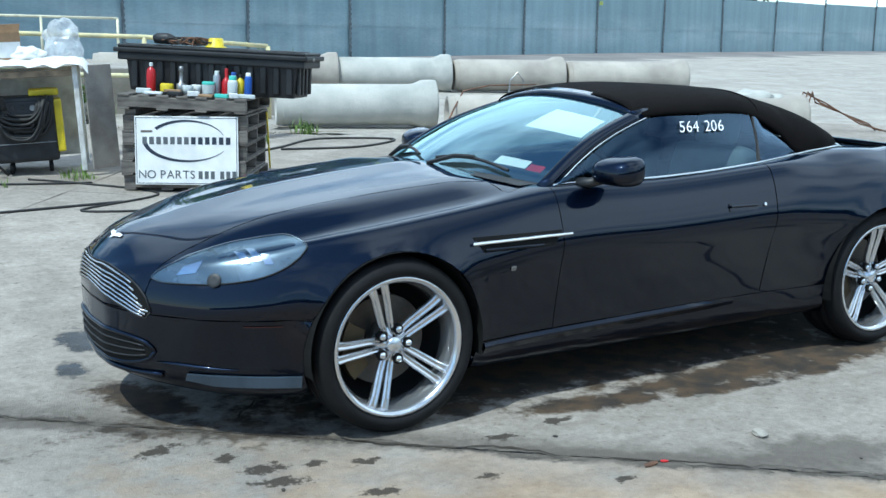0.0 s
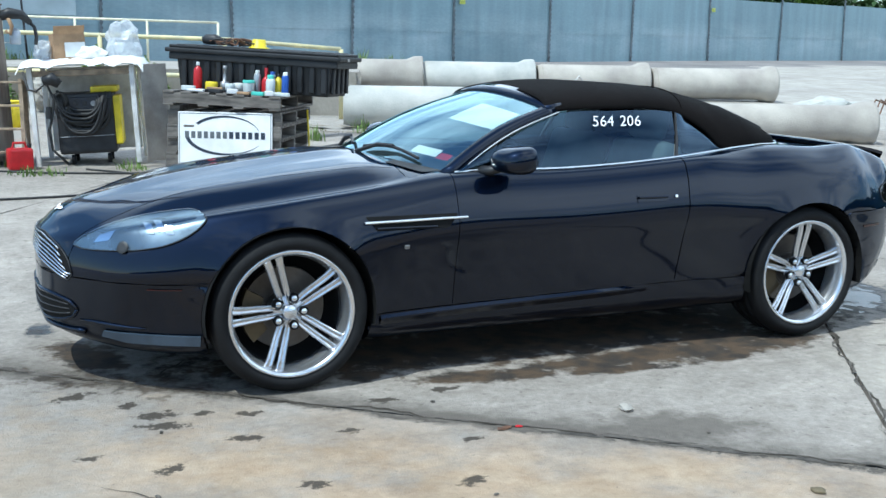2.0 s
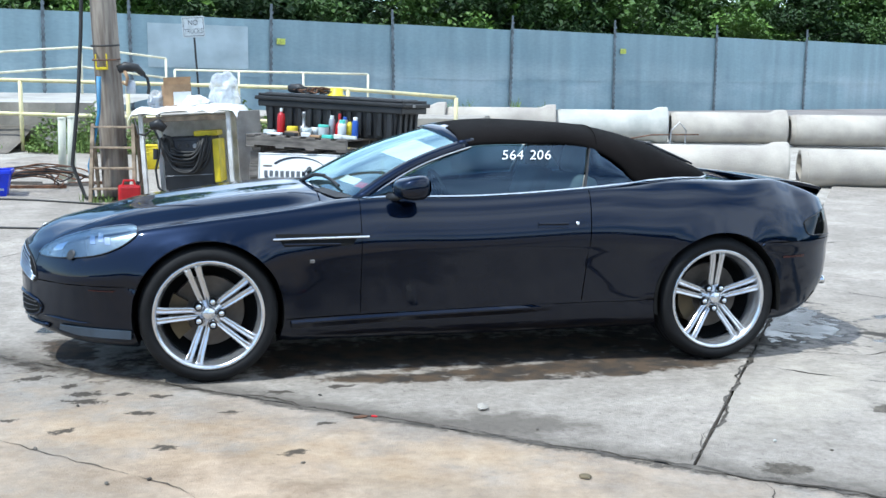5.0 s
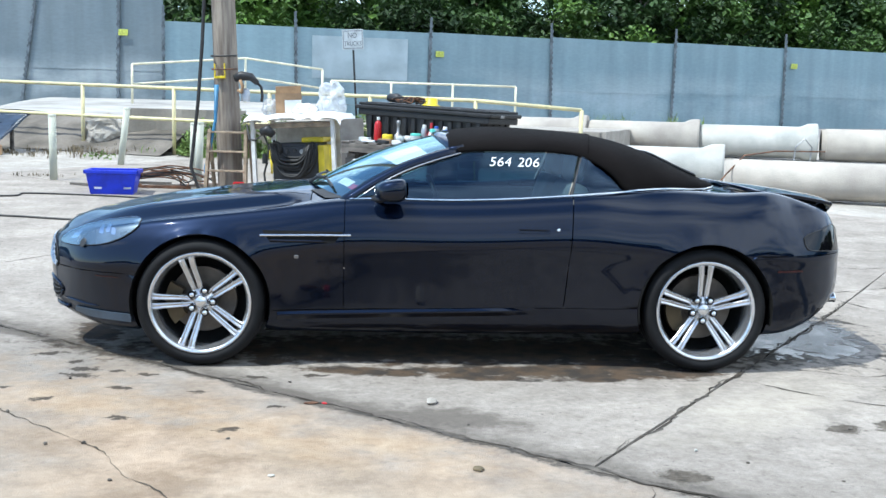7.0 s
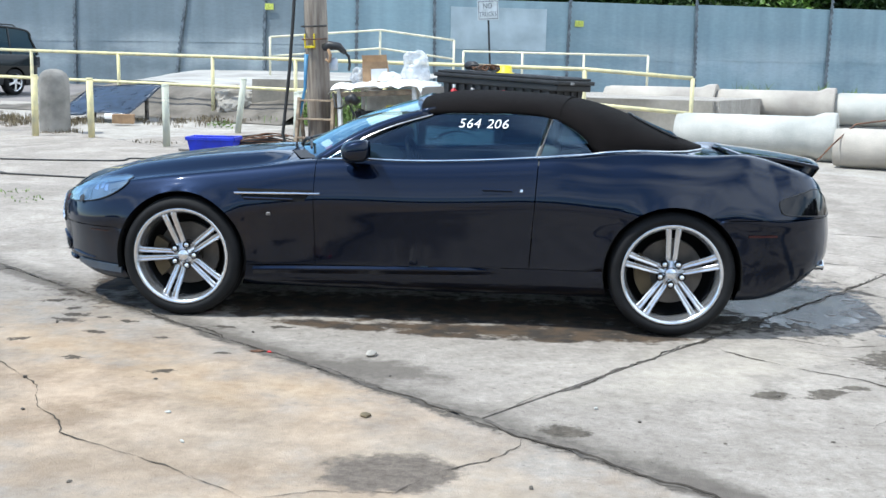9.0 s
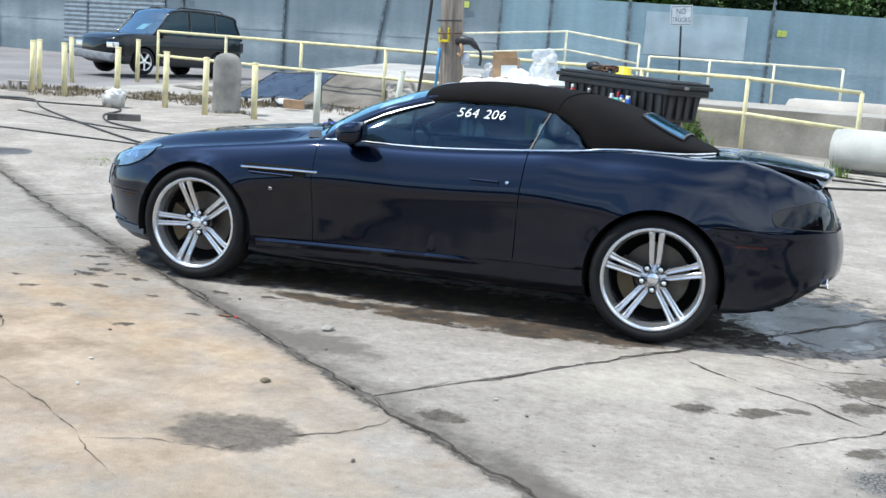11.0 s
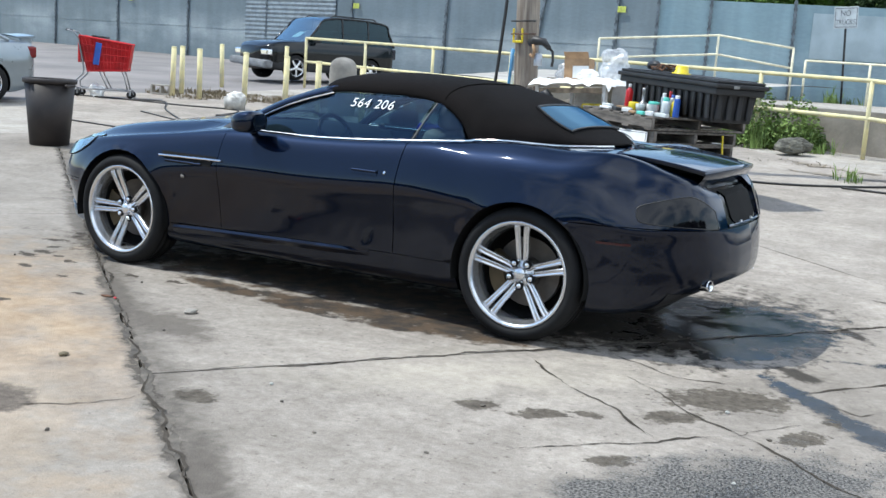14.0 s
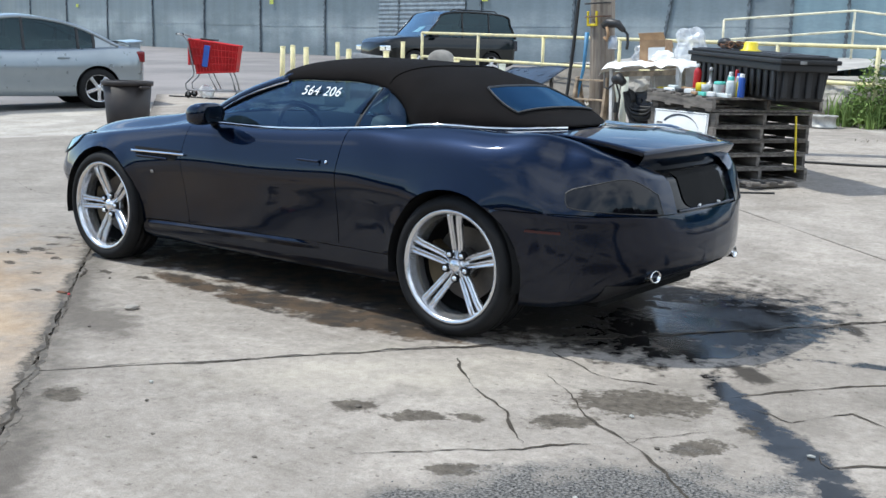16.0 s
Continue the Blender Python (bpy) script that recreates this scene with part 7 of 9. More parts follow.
GLOSS_DARK = plain("dark mirror glass", (0.10, 0.105, 0.115), 0.05, metal=1.0, vary=0.02)
MARKER = plain("dark red lens", (0.036, 0.005, 0.006), 0.15, vary=0.1)
TAILLENS = plain("smoked tail lens", (0.0034, 0.0030, 0.0048), 0.05, vary=0.1, spec=0.36, rough_vary=0.02)
LAMP = plain("lamp housing", (0.19, 0.235, 0.27), 0.28, metal=0.65, vary=0.1, scale=6, second=(0.10, 0.125, 0.145))
for s in (-1, 1):
    lo, hi = lamp_outline()
    lamp = flank_patch("headlight", (lo, hi), LAMP, 0.002, side=s, label="clear almond-shaped headlight")
    # black washer jet dome on the lens, under the reflector name
    for cx, cz, r, mt in ((-2.026, 0.632, 0.026, BLACK),):
        c, nrm = on_shell(cx, cz, s, 0.0112)
        bm = bmesh.new()
        q = nrm.to_track_quat("Z", "Y").to_matrix().to_4x4()
        lathe(bm, [(r, -0.001), (r * 0.85, 0.0012), (r * 0.4, 0.0006), (0.0001, 0.0008)], 20, Matrix.Translation(c) @ q)
        part("reflector", bm, mt, lamp, smooth=True)
    # bright reflector patches behind the lens
    for x0, z0 in ((-1.935, 0.690), (-1.895, 0.700), (-1.862, 0.690)):
        flank_patch("reflector", ([(x, z0) for x in np.linspace(x0, x0 + 0.028, 4)], [(x, z0 + 0.034) for x in np.linspace(x0 - 0.004, x0 + 0.022, 4)]), SILVERCUP, 0.0045, lamp, s, rows_n=3)
    flank_patch("reflector", ([(x, 0.640 + 0.25 * (x + 2.13)) for x in np.linspace(-2.13, -2.075, 5)], [(x, 0.668 + 0.40 * (x + 2.11)) for x in np.linspace(-2.105, -2.045, 5)]), SILVERCUP, 0.0045, lamp, s, rows_n=3)
    lens = flank_patch("lens", (lo, hi), LENS, 0.010, lamp, s, "clear lens")
    lens.visible_shadow = False
    bm = bmesh.new()
    pts = [on_shell(x, z, s, 0.005)[0] for x, z in lo + hi[::-1]]
    tube(bm, pts + [pts[0]], 0.003, 5)
    part("seal", bm, BLACK, lamp)
    # side strake: dark vent with a bright bar
    vent = flank_patch("wing_vent", ([(x, 0.682) for x in np.linspace(-1.00, -0.66, 10)], [(x, 0.742) for x in np.linspace(-1.045, -0.615, 10)]), DARK, 0.003, side=s, label="dark wing vent", rows_n=3)
    bm = bmesh.new()
    tube(bm, [on_shell(x, lerp(0.715, 0.724, (x + 1.055) / 0.48), s, 0.010)[0] for x in np.linspace(-1.055, -0.572, 14)], 0.0065, 8)
    part("strake", bm, CHROME, vent, "bright strake")
    bm = bmesh.new()
    tube(bm, [on_shell(x, 0.690, s, 0.008)[0] for x in np.linspace(-1.0, -0.72, 8)], 0.006, 6)
    part("vent_lip", bm, PAINT, vent)
    # side repeater and small badge
    c, nrm = on_shell(-0.862, 0.607, s, 0.004)
    bm = bmesh.new()
    box(bm, -0.012, 0.012, -0.009, 0.009, -0.002, 0.004, 0.002, Matrix.Translation(c) @ nrm.to_track_quat("Z", "Y").to_matrix().to_4x4())
    part("side_repeater", bm, STEEL, car)
    flank_patch("side_marker", ([(x, 0.465) for x in np.linspace(-1.95, -1.82, 6)], [(x, 0.470) for x in np.linspace(-1.95, -1.82, 6)]), MARKER, 0.003, side=s, rows_n=2)
    flank_patch("side_marker", ([(x, 0.560) for x in np.linspace(1.77, 1.93, 6)], [(x, 0.572) for x in np.linspace(1.77, 1.93, 6)]), MARKER, 0.003, side=s, rows_n=2, label="dark red side marker")
    # door handle
    flank_patch("handle_recess", ([(x, 0.752) for x in np.linspace(0.33, 0.50, 8)], [(x, 0.785) for x in np.linspace(0.33, 0.50, 8)]), PAINT, 0.004, side=s, rows_n=3)
    bm = bmesh.new()
    tube(bm, [on_shell(x, 0.772, s, 0.009)[0] for x in np.linspace(0.335, 0.495, 8)], 0.006, 6)
    part("door_handle", bm, PAINT, car)
    c, nrm = on_shell(0.546, 0.774, s, 0.003)
    bm = bmesh.new()
    lathe(bm, [(0.009, -0.004), (0.009, 0.003), (0.006, 0.005), (0.0001, 0.005)], 12, Matrix.Translation(c) @ nrm.to_track_quat("Z", "Y").to_matrix().to_4x4())
    part("key_lock", bm, CHROME, car)
    # sill strake with a bright upper face
    bm = bmesh.new()
    rr = []
    for x in np.linspace(-0.965, 0.44, 24):
        z = lerp(0.284, 0.322, (x + 0.965) / 1.4)
        k = 0.012 * (1 - smoothstep(0.1, 0.44, x) * 0.85)
        rr.append([on_shell(x, z + 0.014, s, 0.001)[0], on_shell(x, z, s)[0] + Vector((0, s * k, 0)), on_shell(x, z - 0.008, s)[0] + Vector((0, s * k, 0)), on_shell(x, z - 0.035, s, -0.002)[0]])
    skin(bm, [[bm.verts.new(q) for q in r] for r in rr], closed=False, caps=False)
    part("sill_strake", bm, PAINT, car, smooth=False)
    # mirror
    mir = place_empty("door_mirror", pose(-0.335, s * 0.845, 0.975, 0, 0, -s * 12))
    mir.parent = car
    bm = bmesh.new()
    bmesh.ops.create_uvsphere(bm, u_segments=24, v_segments=14, radius=1.0)
    for v in bm.verts:
        n = v.co
        v.co = Vector((0.115 * math.copysign(abs(n.x) ** 0.9, n.x) * (1.0 if n.x < 0 else 0.42), 0.112 * math.copysign(abs(n.y) ** 0.6, n.y), (0.060 + 0.010 * s * n.y) * math.copysign(abs(n.z) ** 0.65, n.z) + 0.010 * n.x))
    part("shell", bm, PAINT, mir, smooth=True)
    bm = bmesh.new()
    tube(bm, [(-0.035, -s * 0.07, -0.045), (-0.06, -s * 0.12, -0.058), (-0.08, -s * 0.175, -0.068)], [0.018, 0.022, 0.030], 10)
    part("arm", bm, BLACK, mir, smooth=True)
    bm = bmesh.new()
    rows = [[(0.0445, 0.088 * a * math.sqrt(max(0, 1 - b * b * 0.45)), 0.042 * b) for a in np.linspace(-1, 1, 9)] for b in np.linspace(-1, 1, 7)]
    sheet(bm, rows)
    part("mirror_glass", bm, GLOSS_DARK, mir)
    # wiper
    bm = bmesh.new()
    u0 = -0.80 if s == -1 else 0.05
    tube(bm, [screen_point(u0 + 0.62 * t, 0.035 + 0.05 * math.sin(math.pi * t)) + Vector((-0.012, 0, 0.016)) for t in np.linspace(0, 1, 10)], 0.008, 6)
    tube(bm, [screen_point(u0 + 0.66, -0.03) + Vector((0, 0, 0.012)), screen_point(u0 + 0.45, 0.05) + Vector((-0.012, 0, 0.03)), screen_point(u0 + 0.30, 0.085) + Vector((-0.012, 0, 0.022))], 0.010, 6)
    part("wiper", bm, BLACK, car, "black wiper")
    # lower bumper winglet and fog recess
    bm = bmesh.new()
    rr = []
    for x in np.linspace(-2.10, -1.745, 14):
        p, nn = on_shell(x, 0.268, s)
        q, _ = on_shell(x, lerp(0.245, 0.228, smoothstep(-2.10, -2.0, x)), s)
        rr.append([p + nn * 0.004, p + nn * 0.014, q + nn * 0.020, q + nn * 0.004])
    skin(bm, [[bm.verts.new(v) for v in r] for r in rr])
    bmesh.ops.recalc_face_normals(bm, faces=bm.faces)
    part("bumper_splitter", bm, plain("blue-grey bumper lip", (0.035, 0.05, 0.07), 0.3, vary=0.2) if s == -1 else BLACK, car)
    # tail lamps wrap the corner
    lo = spline([(1.935, 0.738), (1.945, 0.700), (1.975, 0.680), (2.084, 0.672), (2.183, 0.665), (2.245, 0.657), (2.262, 0.656)], 3)
    hi = spline([(1.935, 0.744), (1.945, 0.756), (1.975, 0.770), (2.056, 0.793), (2.145, 0.814), (2.200, 0.785), (2.235, 0.745)], 3)
    tail = flank_patch("tail_light", (lo, hi), TAILLENS, 0.003, side=s, label="smoked dark tail light", rows_n=8)
    bm = bmesh.new()
    pts = [on_shell(x, z, s, 0.003)[0] for x, z in lo + hi[::-1]]
    tube(bm, pts + [pts[0]], 0.0028, 5)
    part("seal", bm, BLACK, tail)
    bm = bmesh.new()
    lathe(bm, [(0.036, -0.12), (0.038, 0.02), (0.043, 0.028), (0.043, 0.034), (0.036, 0.034), (0.033, 0.01), (0.033, -0.11)], 24, pose(2.222, s * 0.445, 0.366, 0, 84, s * 6) @ Matrix.Diagonal((0.66, 0.98, 1, 1)))
    part("exhaust_tip", bm, CHROME, car, "bright exhaust tip", smooth=True)

# grille and intakes on the nose
bm = bmesh.new()
GR_TOP = curve([(0.0, 0.640), (0.2, 0.638), (0.287, 0.626), (0.36, 0.602), (0.41, 0.570), (0.44, 0.535), (0.452, 0.505)])
GR_LOW = curve([(0.0, 0.548), (0.204, 0.528), (0.329, 0.502), (0.40, 0.480), (0.43, 0.474), (0.452, 0.500)])


def grille_at(u, k):
    """Place on the nose at u across (-1..1) and k up the grille."""
    y = 0.452 * u
    return y, lerp(GR_LOW(abs(y)), GR_TOP(abs(y)), k)


rows = []
for k in range(9):
    rows.append([on_front(*grille_at(u, k / 8), 0.002)[0] for u in np.linspace(-1, 1, 41)])
sheet(bm, rows)
grille = part("grille", bm, DARK, car, "dark grille with bright horizontal bars", smooth=True)
for k in range(7):
    bm = bmesh.new()
    reach = 0.985 - 0.05 * abs(k - 2) * (0.5 if k < 2 else 1)
    tube(bm, [on_front(*grille_at(u, 0.08 + 0.84 * k / 6), 0.005)[0] for u in np.linspace(-reach, reach, 36)], 0.0042, 6)
    part("grille_bar", bm, CHROME, grille, smooth=True)
bm = bmesh.new()
full_loop = [grille_at(u, 0) for u in np.linspace(-1, 1, 41)] + [grille_at(u, 1) for u in np.linspace(1, -1, 41)[1:]]
tube(bm, [on_front(y, z, 0.003)[0] for y, z in full_loop], 0.0028, 6)
part("grille_surround", bm, BLACK, grille, smooth=True)
# wide lower intake: a dark mouth with a rolled painted lip
def mouth(u, k):
    """u -1..1 across, k 0..1 up, rounded at the ends."""
    y = 0.43 * u
    e = math.sqrt(max(0.0, 1 - abs(u) ** 5))
    return y, 0.332 + 0.012 * u * u + (k - 0.5) * 0.125 * max(e, 0.02)


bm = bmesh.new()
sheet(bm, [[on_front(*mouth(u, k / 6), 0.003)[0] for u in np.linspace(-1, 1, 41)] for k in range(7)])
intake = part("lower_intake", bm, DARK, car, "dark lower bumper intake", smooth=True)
bm = bmesh.new()
rim_line = [mouth(u, 0) for u in np.linspace(-1, 1, 41)] + [mouth(u, 1) for u in np.linspace(1, -1, 41)[1:]]
tube(bm, [on_front(y, z, 0.002)[0] for y, z in rim_line], 0.0085, 8)
part("intake_lip", bm, PAINT, intake, smooth=True)
for k in range(3):
    bm = bmesh.new()
    tube(bm, [on_front(*mouth(u, 0.25 + 0.25 * k), 0.004)[0] for u in np.linspace(-0.92, 0.92, 31)], 0.0035, 6)
    part("intake_bar", bm, BLACK, intake, smooth=True)
bm = bmesh.new()
tube(bm, [on_front(y, 0.246, 0.004)[0] for y in np.linspace(-0.42, 0.42, 25)], 0.012, 8)
part("chin_lip", bm, PAINT, car, smooth=True)
for s in (-1, 1):
    bm = bmesh.new()
    tube(bm, [on_shell(x, lerp(0.300, 0.290, smoothstep(-2.17, -2.0, x)), s, 0.002)[0] for x in np.linspace(-2.19, -1.95, 10)], [0.004, 0.006, 0.008, 0.009, 0.009, 0.009, 0.008, 0.006, 0.005, 0.003], 8)
    part("bumper_crease", bm, PAINT, car, smooth=True)
bm = bmesh.new()
for s in (-1, 1):
    wing = [on_top(x, s * y, 0.005)[0] for x, y in ((-2.245, 0.0), (-2.232, 0.018), (-2.222, 0.075), (-2.210, 0.072), (-2.212, 0.02), (-2.222, 0.0))]
    bm.faces.new([bm.verts.new(p) for p in (wing if s > 0 else wing[::-1])])
part("nose_badge", bm, WHITE, car, "small bright nose badge")

# boot lid, standing ajar, with its empty plate recess
lid = place_empty("boot_lid", pose(1.70, 0, 0.992, 0, 0, 0))
lid.parent = car


def lid_point(t, s):
    """Top skin: t from hinge to lip, s across."""
    w = lerp(0.560, 0.498, t ** 1.3)
    x = lerp(0.04 - 0.04 * (1 - s * s), 0.480 + 0.055 * (1 - s * s), t)
    z = -0.004 + 0.014 * (1 - s * s) - 0.018 * t - 0.040 * t * t
    return Vector((x, w * s, z))


bm = bmesh.new()
sheet(bm, [[lid_point(t, s) for s in np.linspace(-1, 1, 25)] for t in np.linspace(0, 1, 16)])
bmesh.ops.recalc_face_normals(bm, faces=bm.faces)
if sum(f.normal.z for f in bm.faces) < 0:
    bmesh.ops.reverse_faces(bm, faces=bm.faces)
bmesh.ops.solidify(bm, geom=list(bm.faces), thickness=0.016)
skin_ob = part("skin", bm, PAINT, lid)
for p in skin_ob.data.polygons:
    p.use_smooth = abs(p.normal.z) > 0.6
bm = bmesh.new()
sheet(bm, [[lid_point(1.0, s) + Vector((dx, -dy * s, dz)) for s in np.linspace(-1, 1, 25)] for dx, dy, dz in ((0.0, 0.0, -0.001), (0.006, 0.0, -0.010), (-0.008, 0.003, -0.035), (-0.036, 0.008, -0.072), (-0.070, 0.016, -0.108))])
part("rear_lip", bm, PAINT, lid, smooth=True)
HINGE = Vector((1.70, 0, 0.992))


def tail_sheet(half, z0, z1, lift):
    """A sheet that follows the tail inside the boot opening, in the lid's own frame."""
    bm = bmesh.new()
    sheet(bm, [[on_front(y, z, lift, -1)[0] - HINGE for y in np.linspace(-half(z), half(z), 21)] for z in np.linspace(z0, z1, 12)])
    return bm


GLOSS_BLACK = plain("gloss black panel", (0.003, 0.003, 0.0035), 0.14, vary=0.15, spec=0.22)
part("rear_panel", tail_sheet(lambda z: 0.375, 0.640, 0.872, -0.016), GLOSS_BLACK, lid, "gloss black lower boot panel", smooth=True)
part("plate_recess", tail_sheet(lambda z: 0.235 * math.sqrt(max(0.2, 1 - ((0.74 - z) / 0.085) ** 4 if z < 0.74 else 1.0)), 0.668, 0.84, -0.011), DARK, lid, "black empty plate holder")
bm = bmesh.new()
tube(bm, [on_front(y, 0.664, -0.006, -1)[0] - HINGE for y in np.linspace(-0.31, 0.31, 21)], 0.007, 8)
part("panel_edge", bm, PAINT, lid)
for s in (-1, 1):
    bm = bmesh.new()
    tube(bm, [on_front(s * 0.12, 0.672, -0.004, -1)[0] - HINGE, on_front(s * 0.10, 0.676, -0.004, -1)[0] - HINGE], 0.006, 6)
    part("plate_lamp", bm, WHITE, lid)
bm = bmesh.new()
box(bm, 0.08, 0.42, -0.44, 0.44, -0.050, -0.026, 0.004, pose(0, 0, 0.0, 0, 4, 0))
part("inner_liner", bm, DARK, lid)
for s in (-1, 1):
    bm = bmesh.new()
    tube(bm, [(0.02, s * 0.53, -0.02), (0.10, s * 0.52, -0.05), (0.20, s * 0.50, -0.06)], 0.008, 6)
    part("hinge_arm", bm, STEEL, lid)
# boot well: solid dark blocks added to stop light under the lid
bm = bmesh.new()
box(bm, 1.5, 2.05, -0.55, 0.55, 0.45, 0.80, 0.02)
box(bm, 1.78, 2.04, -0.44, 0.44, 0.79, 0.925, 0.02)
part("boot_filler", bm, DARK, car, "solid dark filler in the boot opening")
bm = bmesh.new()
sheet(bm, [[on_front(y, z, 0.004, -1)[0] for y in np.linspace(-0.62, 0.62, 21)] for z in np.linspace(0.24, 0.33, 4)])
part("rear_diffuser", bm, BLACK, car, "dark rear bumper grille", smooth=True)

# marked lot figures, papers behind the screen
top, ty = side_top(0.3)
lo = Vector((0.33, -BELT_Y(0.3), belt_z(0.3)))
hi = Vector((0.33, -ty, top.z))
ang = math.degrees(math.atan2(hi.z - lo.z, hi.y - lo.y))
mid = lo.lerp(hi, 0.77)
letters("564 206", 0.080, CHALK, car, pose(mid.x - 0.01, mid.y - 0.020, mid.z + 0.004, ang - 1, 0, 0.6), "lot_figure", 0.0004, 0.22, thin=0.0004, gap=0.9)


def screen_paper(name, u0, u1, v0, v1, mt, label, skew=0.0):
    bm = bmesh.new()
    rows = [[screen_point(lerp(u0, u1, a) + skew * b, lerp(v0, v1, b) - 0.15 * skew * a) + Vector((0.010, 0, -0.012)) for a in np.linspace(0, 1, 6)] for b in np.linspace(0, 1, 5)]
    sheet(bm, rows)
    part(name, bm, mt, car, label)


screen_paper("paper_notice", -0.93, -0.42, 0.56, 0.84, PAPER, "white paper notice behind the windscreen", 0.03)
screen_paper("paper_label", -0.82, -0.58, 0.13, 0.21, PAPER, "white paper label behind the windscreen")
screen_paper("red_label", -0.93, -0.83, 0.12, 0.185, RED, "red label behind the windscreen")

# ---- shopping trolley, bin, odds by the posts ----
cart = thing("shopping_trolley", pose(-12.0, 9.25, gz(-12, 9.25), 0, 0, 38), "red plastic shopping trolley on steel frame", "trolley")
bm = bmesh.new()
bx = [(-0.42, 0.27, 0.98), (0.42, 0.20, 0.88), (0.36, 0.17, 0.46), (-0.30, 0.22, 0.42)]
lo = [bm.verts.new((x, s * y, z)) for s in (-1, 1) for x, y, z in bx]
for q in ((0, 1, 2, 3), (7, 6, 5, 4), (3, 2, 6, 7), (1, 5, 6, 2), (4, 0, 3, 7)):
    bm.faces.new([lo[i] for i in q])
bmesh.ops.solidify(bm, geom=list(bm.faces), thickness=0.012)
part("basket", bm, RED, cart)
def basket_side(s, u, v):
    """Place on a long side: u from handle to front, v up."""
    x0, x1 = lerp(-0.30, -0.42, v), lerp(0.36, 0.42, v)
    return Vector((lerp(x0, x1, u), s * (lerp(lerp(0.22, 0.17, u), lerp(0.27, 0.20, u), v) + 0.008), lerp(lerp(0.42, 0.46, u), lerp(0.98, 0.88, u), v)))


for s in (-1, 1):
    for k in range(13):
        bm = bmesh.new()
        tube(bm, [basket_side(s, (k + 0.5) / 13, v) for v in (0.02, 0.98)], 0.008, 5)
        part("basket_rib", bm, RED, cart)
    for v in (0.0, 0.28, 0.52, 0.76, 1.0):
        bm = bmesh.new()
        tube(bm, [basket_side(s, u, v) for u in (0, 0.5, 1)], 0.016 if v in (0.0, 1.0) else 0.009, 6)
        part("basket_rail", bm, RED, cart)
    bm = bmesh.new()
    tube(bm, [(-0.62, s * 0.24, 1.06), (-0.50, s * 0.25, 1.03), (-0.43, s * 0.25, 0.93), (-0.34, s * 0.23, 0.44), (-0.36, s * 0.235, 0.36), (-0.48, s * 0.245, 0.24), (-0.47, s * 0.245, 0.15), (-0.40, s * 0.24, 0.13), (0.42, s * 0.18, 0.13)], 0.013, 8)
    part("frame", bm, STEEL, cart, smooth=True)
    bm = bmesh.new()
    tube(bm, [(0.26, s * 0.18, 0.45), (0.30, s * 0.185, 0.36), (0.36, s * 0.185, 0.14)], 0.012, 8)
    part("front_leg", bm, STEEL, cart, smooth=True)
    bm = bmesh.new()
    tube(bm, [(-0.10, s * 0.21, 0.43), (-0.06, s * 0.21, 0.34), (0.04, s * 0.20, 0.15)], 0.011, 8)
    part("brace", bm, STEEL, cart, smooth=True)
    for x, y in ((-0.44, 0.245), (0.40, 0.19)):
        bm = bmesh.new()
        lathe(bm, [(0.0001, -0.016), (0.05, -0.016), (0.058, 0), (0.05, 0.016), (0.0001, 0.016)], 16, pose(x, s * y, 0.058, 90, 0, 0))
        part("castor", bm, RUBBER, cart, smooth=True)
        bm = bmesh.new()
        for o in (-0.022, 0.022):
            box(bm, x - 0.015, x + 0.02, s * y + o - 0.003, s * y + o + 0.003, 0.05, 0.13, 0.002)
        part("fork", bm, STEEL, cart)
bm = bmesh.new()
for y in (-0.12, -0.04, 0.04, 0.12):
    tube(bm, [(-0.40, y, 0.135), (0.40, y * 0.8, 0.135)], 0.006, 5)
part("lower_rack", bm, STEEL, cart)
bm = bmesh.new()
tube(bm, [(-0.62, -0.25, 1.06), (-0.62, 0.25, 1.06)], 0.018, 8)
part("handle", bm, BLACK, cart, smooth=True)
bm = bmesh.new()
box(bm, -0.30, -0.06, -0.20, 0.20, 0.955, 0.985, 0.008, pose(0, 0, 0.0, 0, 4, 0))
part("seat_shelf", bm, BLACK, cart, "dark folding child seat")
bm = bmesh.new()
box(bm, -0.44, -0.40, -0.24, 0.24, 0.55, 0.97, 0.01)
part("seat_flap", bm, RED, cart)
bm = bmesh.new()
box(bm, -0.27, -0.17, -0.285, -0.262, 0.50, 0.86, 0.008, pose(0, 0, 0, 0, 8, 0))
part("blue_cloth", bm, BLUECAN, cart, "blue cloth hung over the basket")
cart.scale = (1.12, 1.12, 1.14)
crumpled("white_bag", stand(-12.1, 9.1), (0.16, 0.12, 0.13), WHITE, "white plastic bag under the trolley", "plastic bag", 21)

tub = thing("rubbish_bin", stand(-6.85, 3.40), "tall dark brown plastic rubbish bin", "bin")
bm = bmesh.new()
lathe(bm, [(0.0001, 0.012), (0.22, 0.012), (0.285, 0.76), (0.292, 0.76), (0.228, 0.0), (0.0001, 0.0)], 32)
part("body", bm, BIN, tub, smooth=True)
bm = bmesh.new()
lathe(bm, [(0.288, 0.735), (0.312, 0.735), (0.315, 0.785), (0.300, 0.79), (0.285, 0.785)], 32, closed=True)
part("rim", bm, BIN, tub, smooth=True)
for s in (-1, 1):
    bm = bmesh.new()
    box(bm, s * 0.335 - 0.03, s * 0.335 + 0.03, -0.07, 0.07, 0.70, 0.735, 0.012)
    part("handle", bm, BIN, tub)

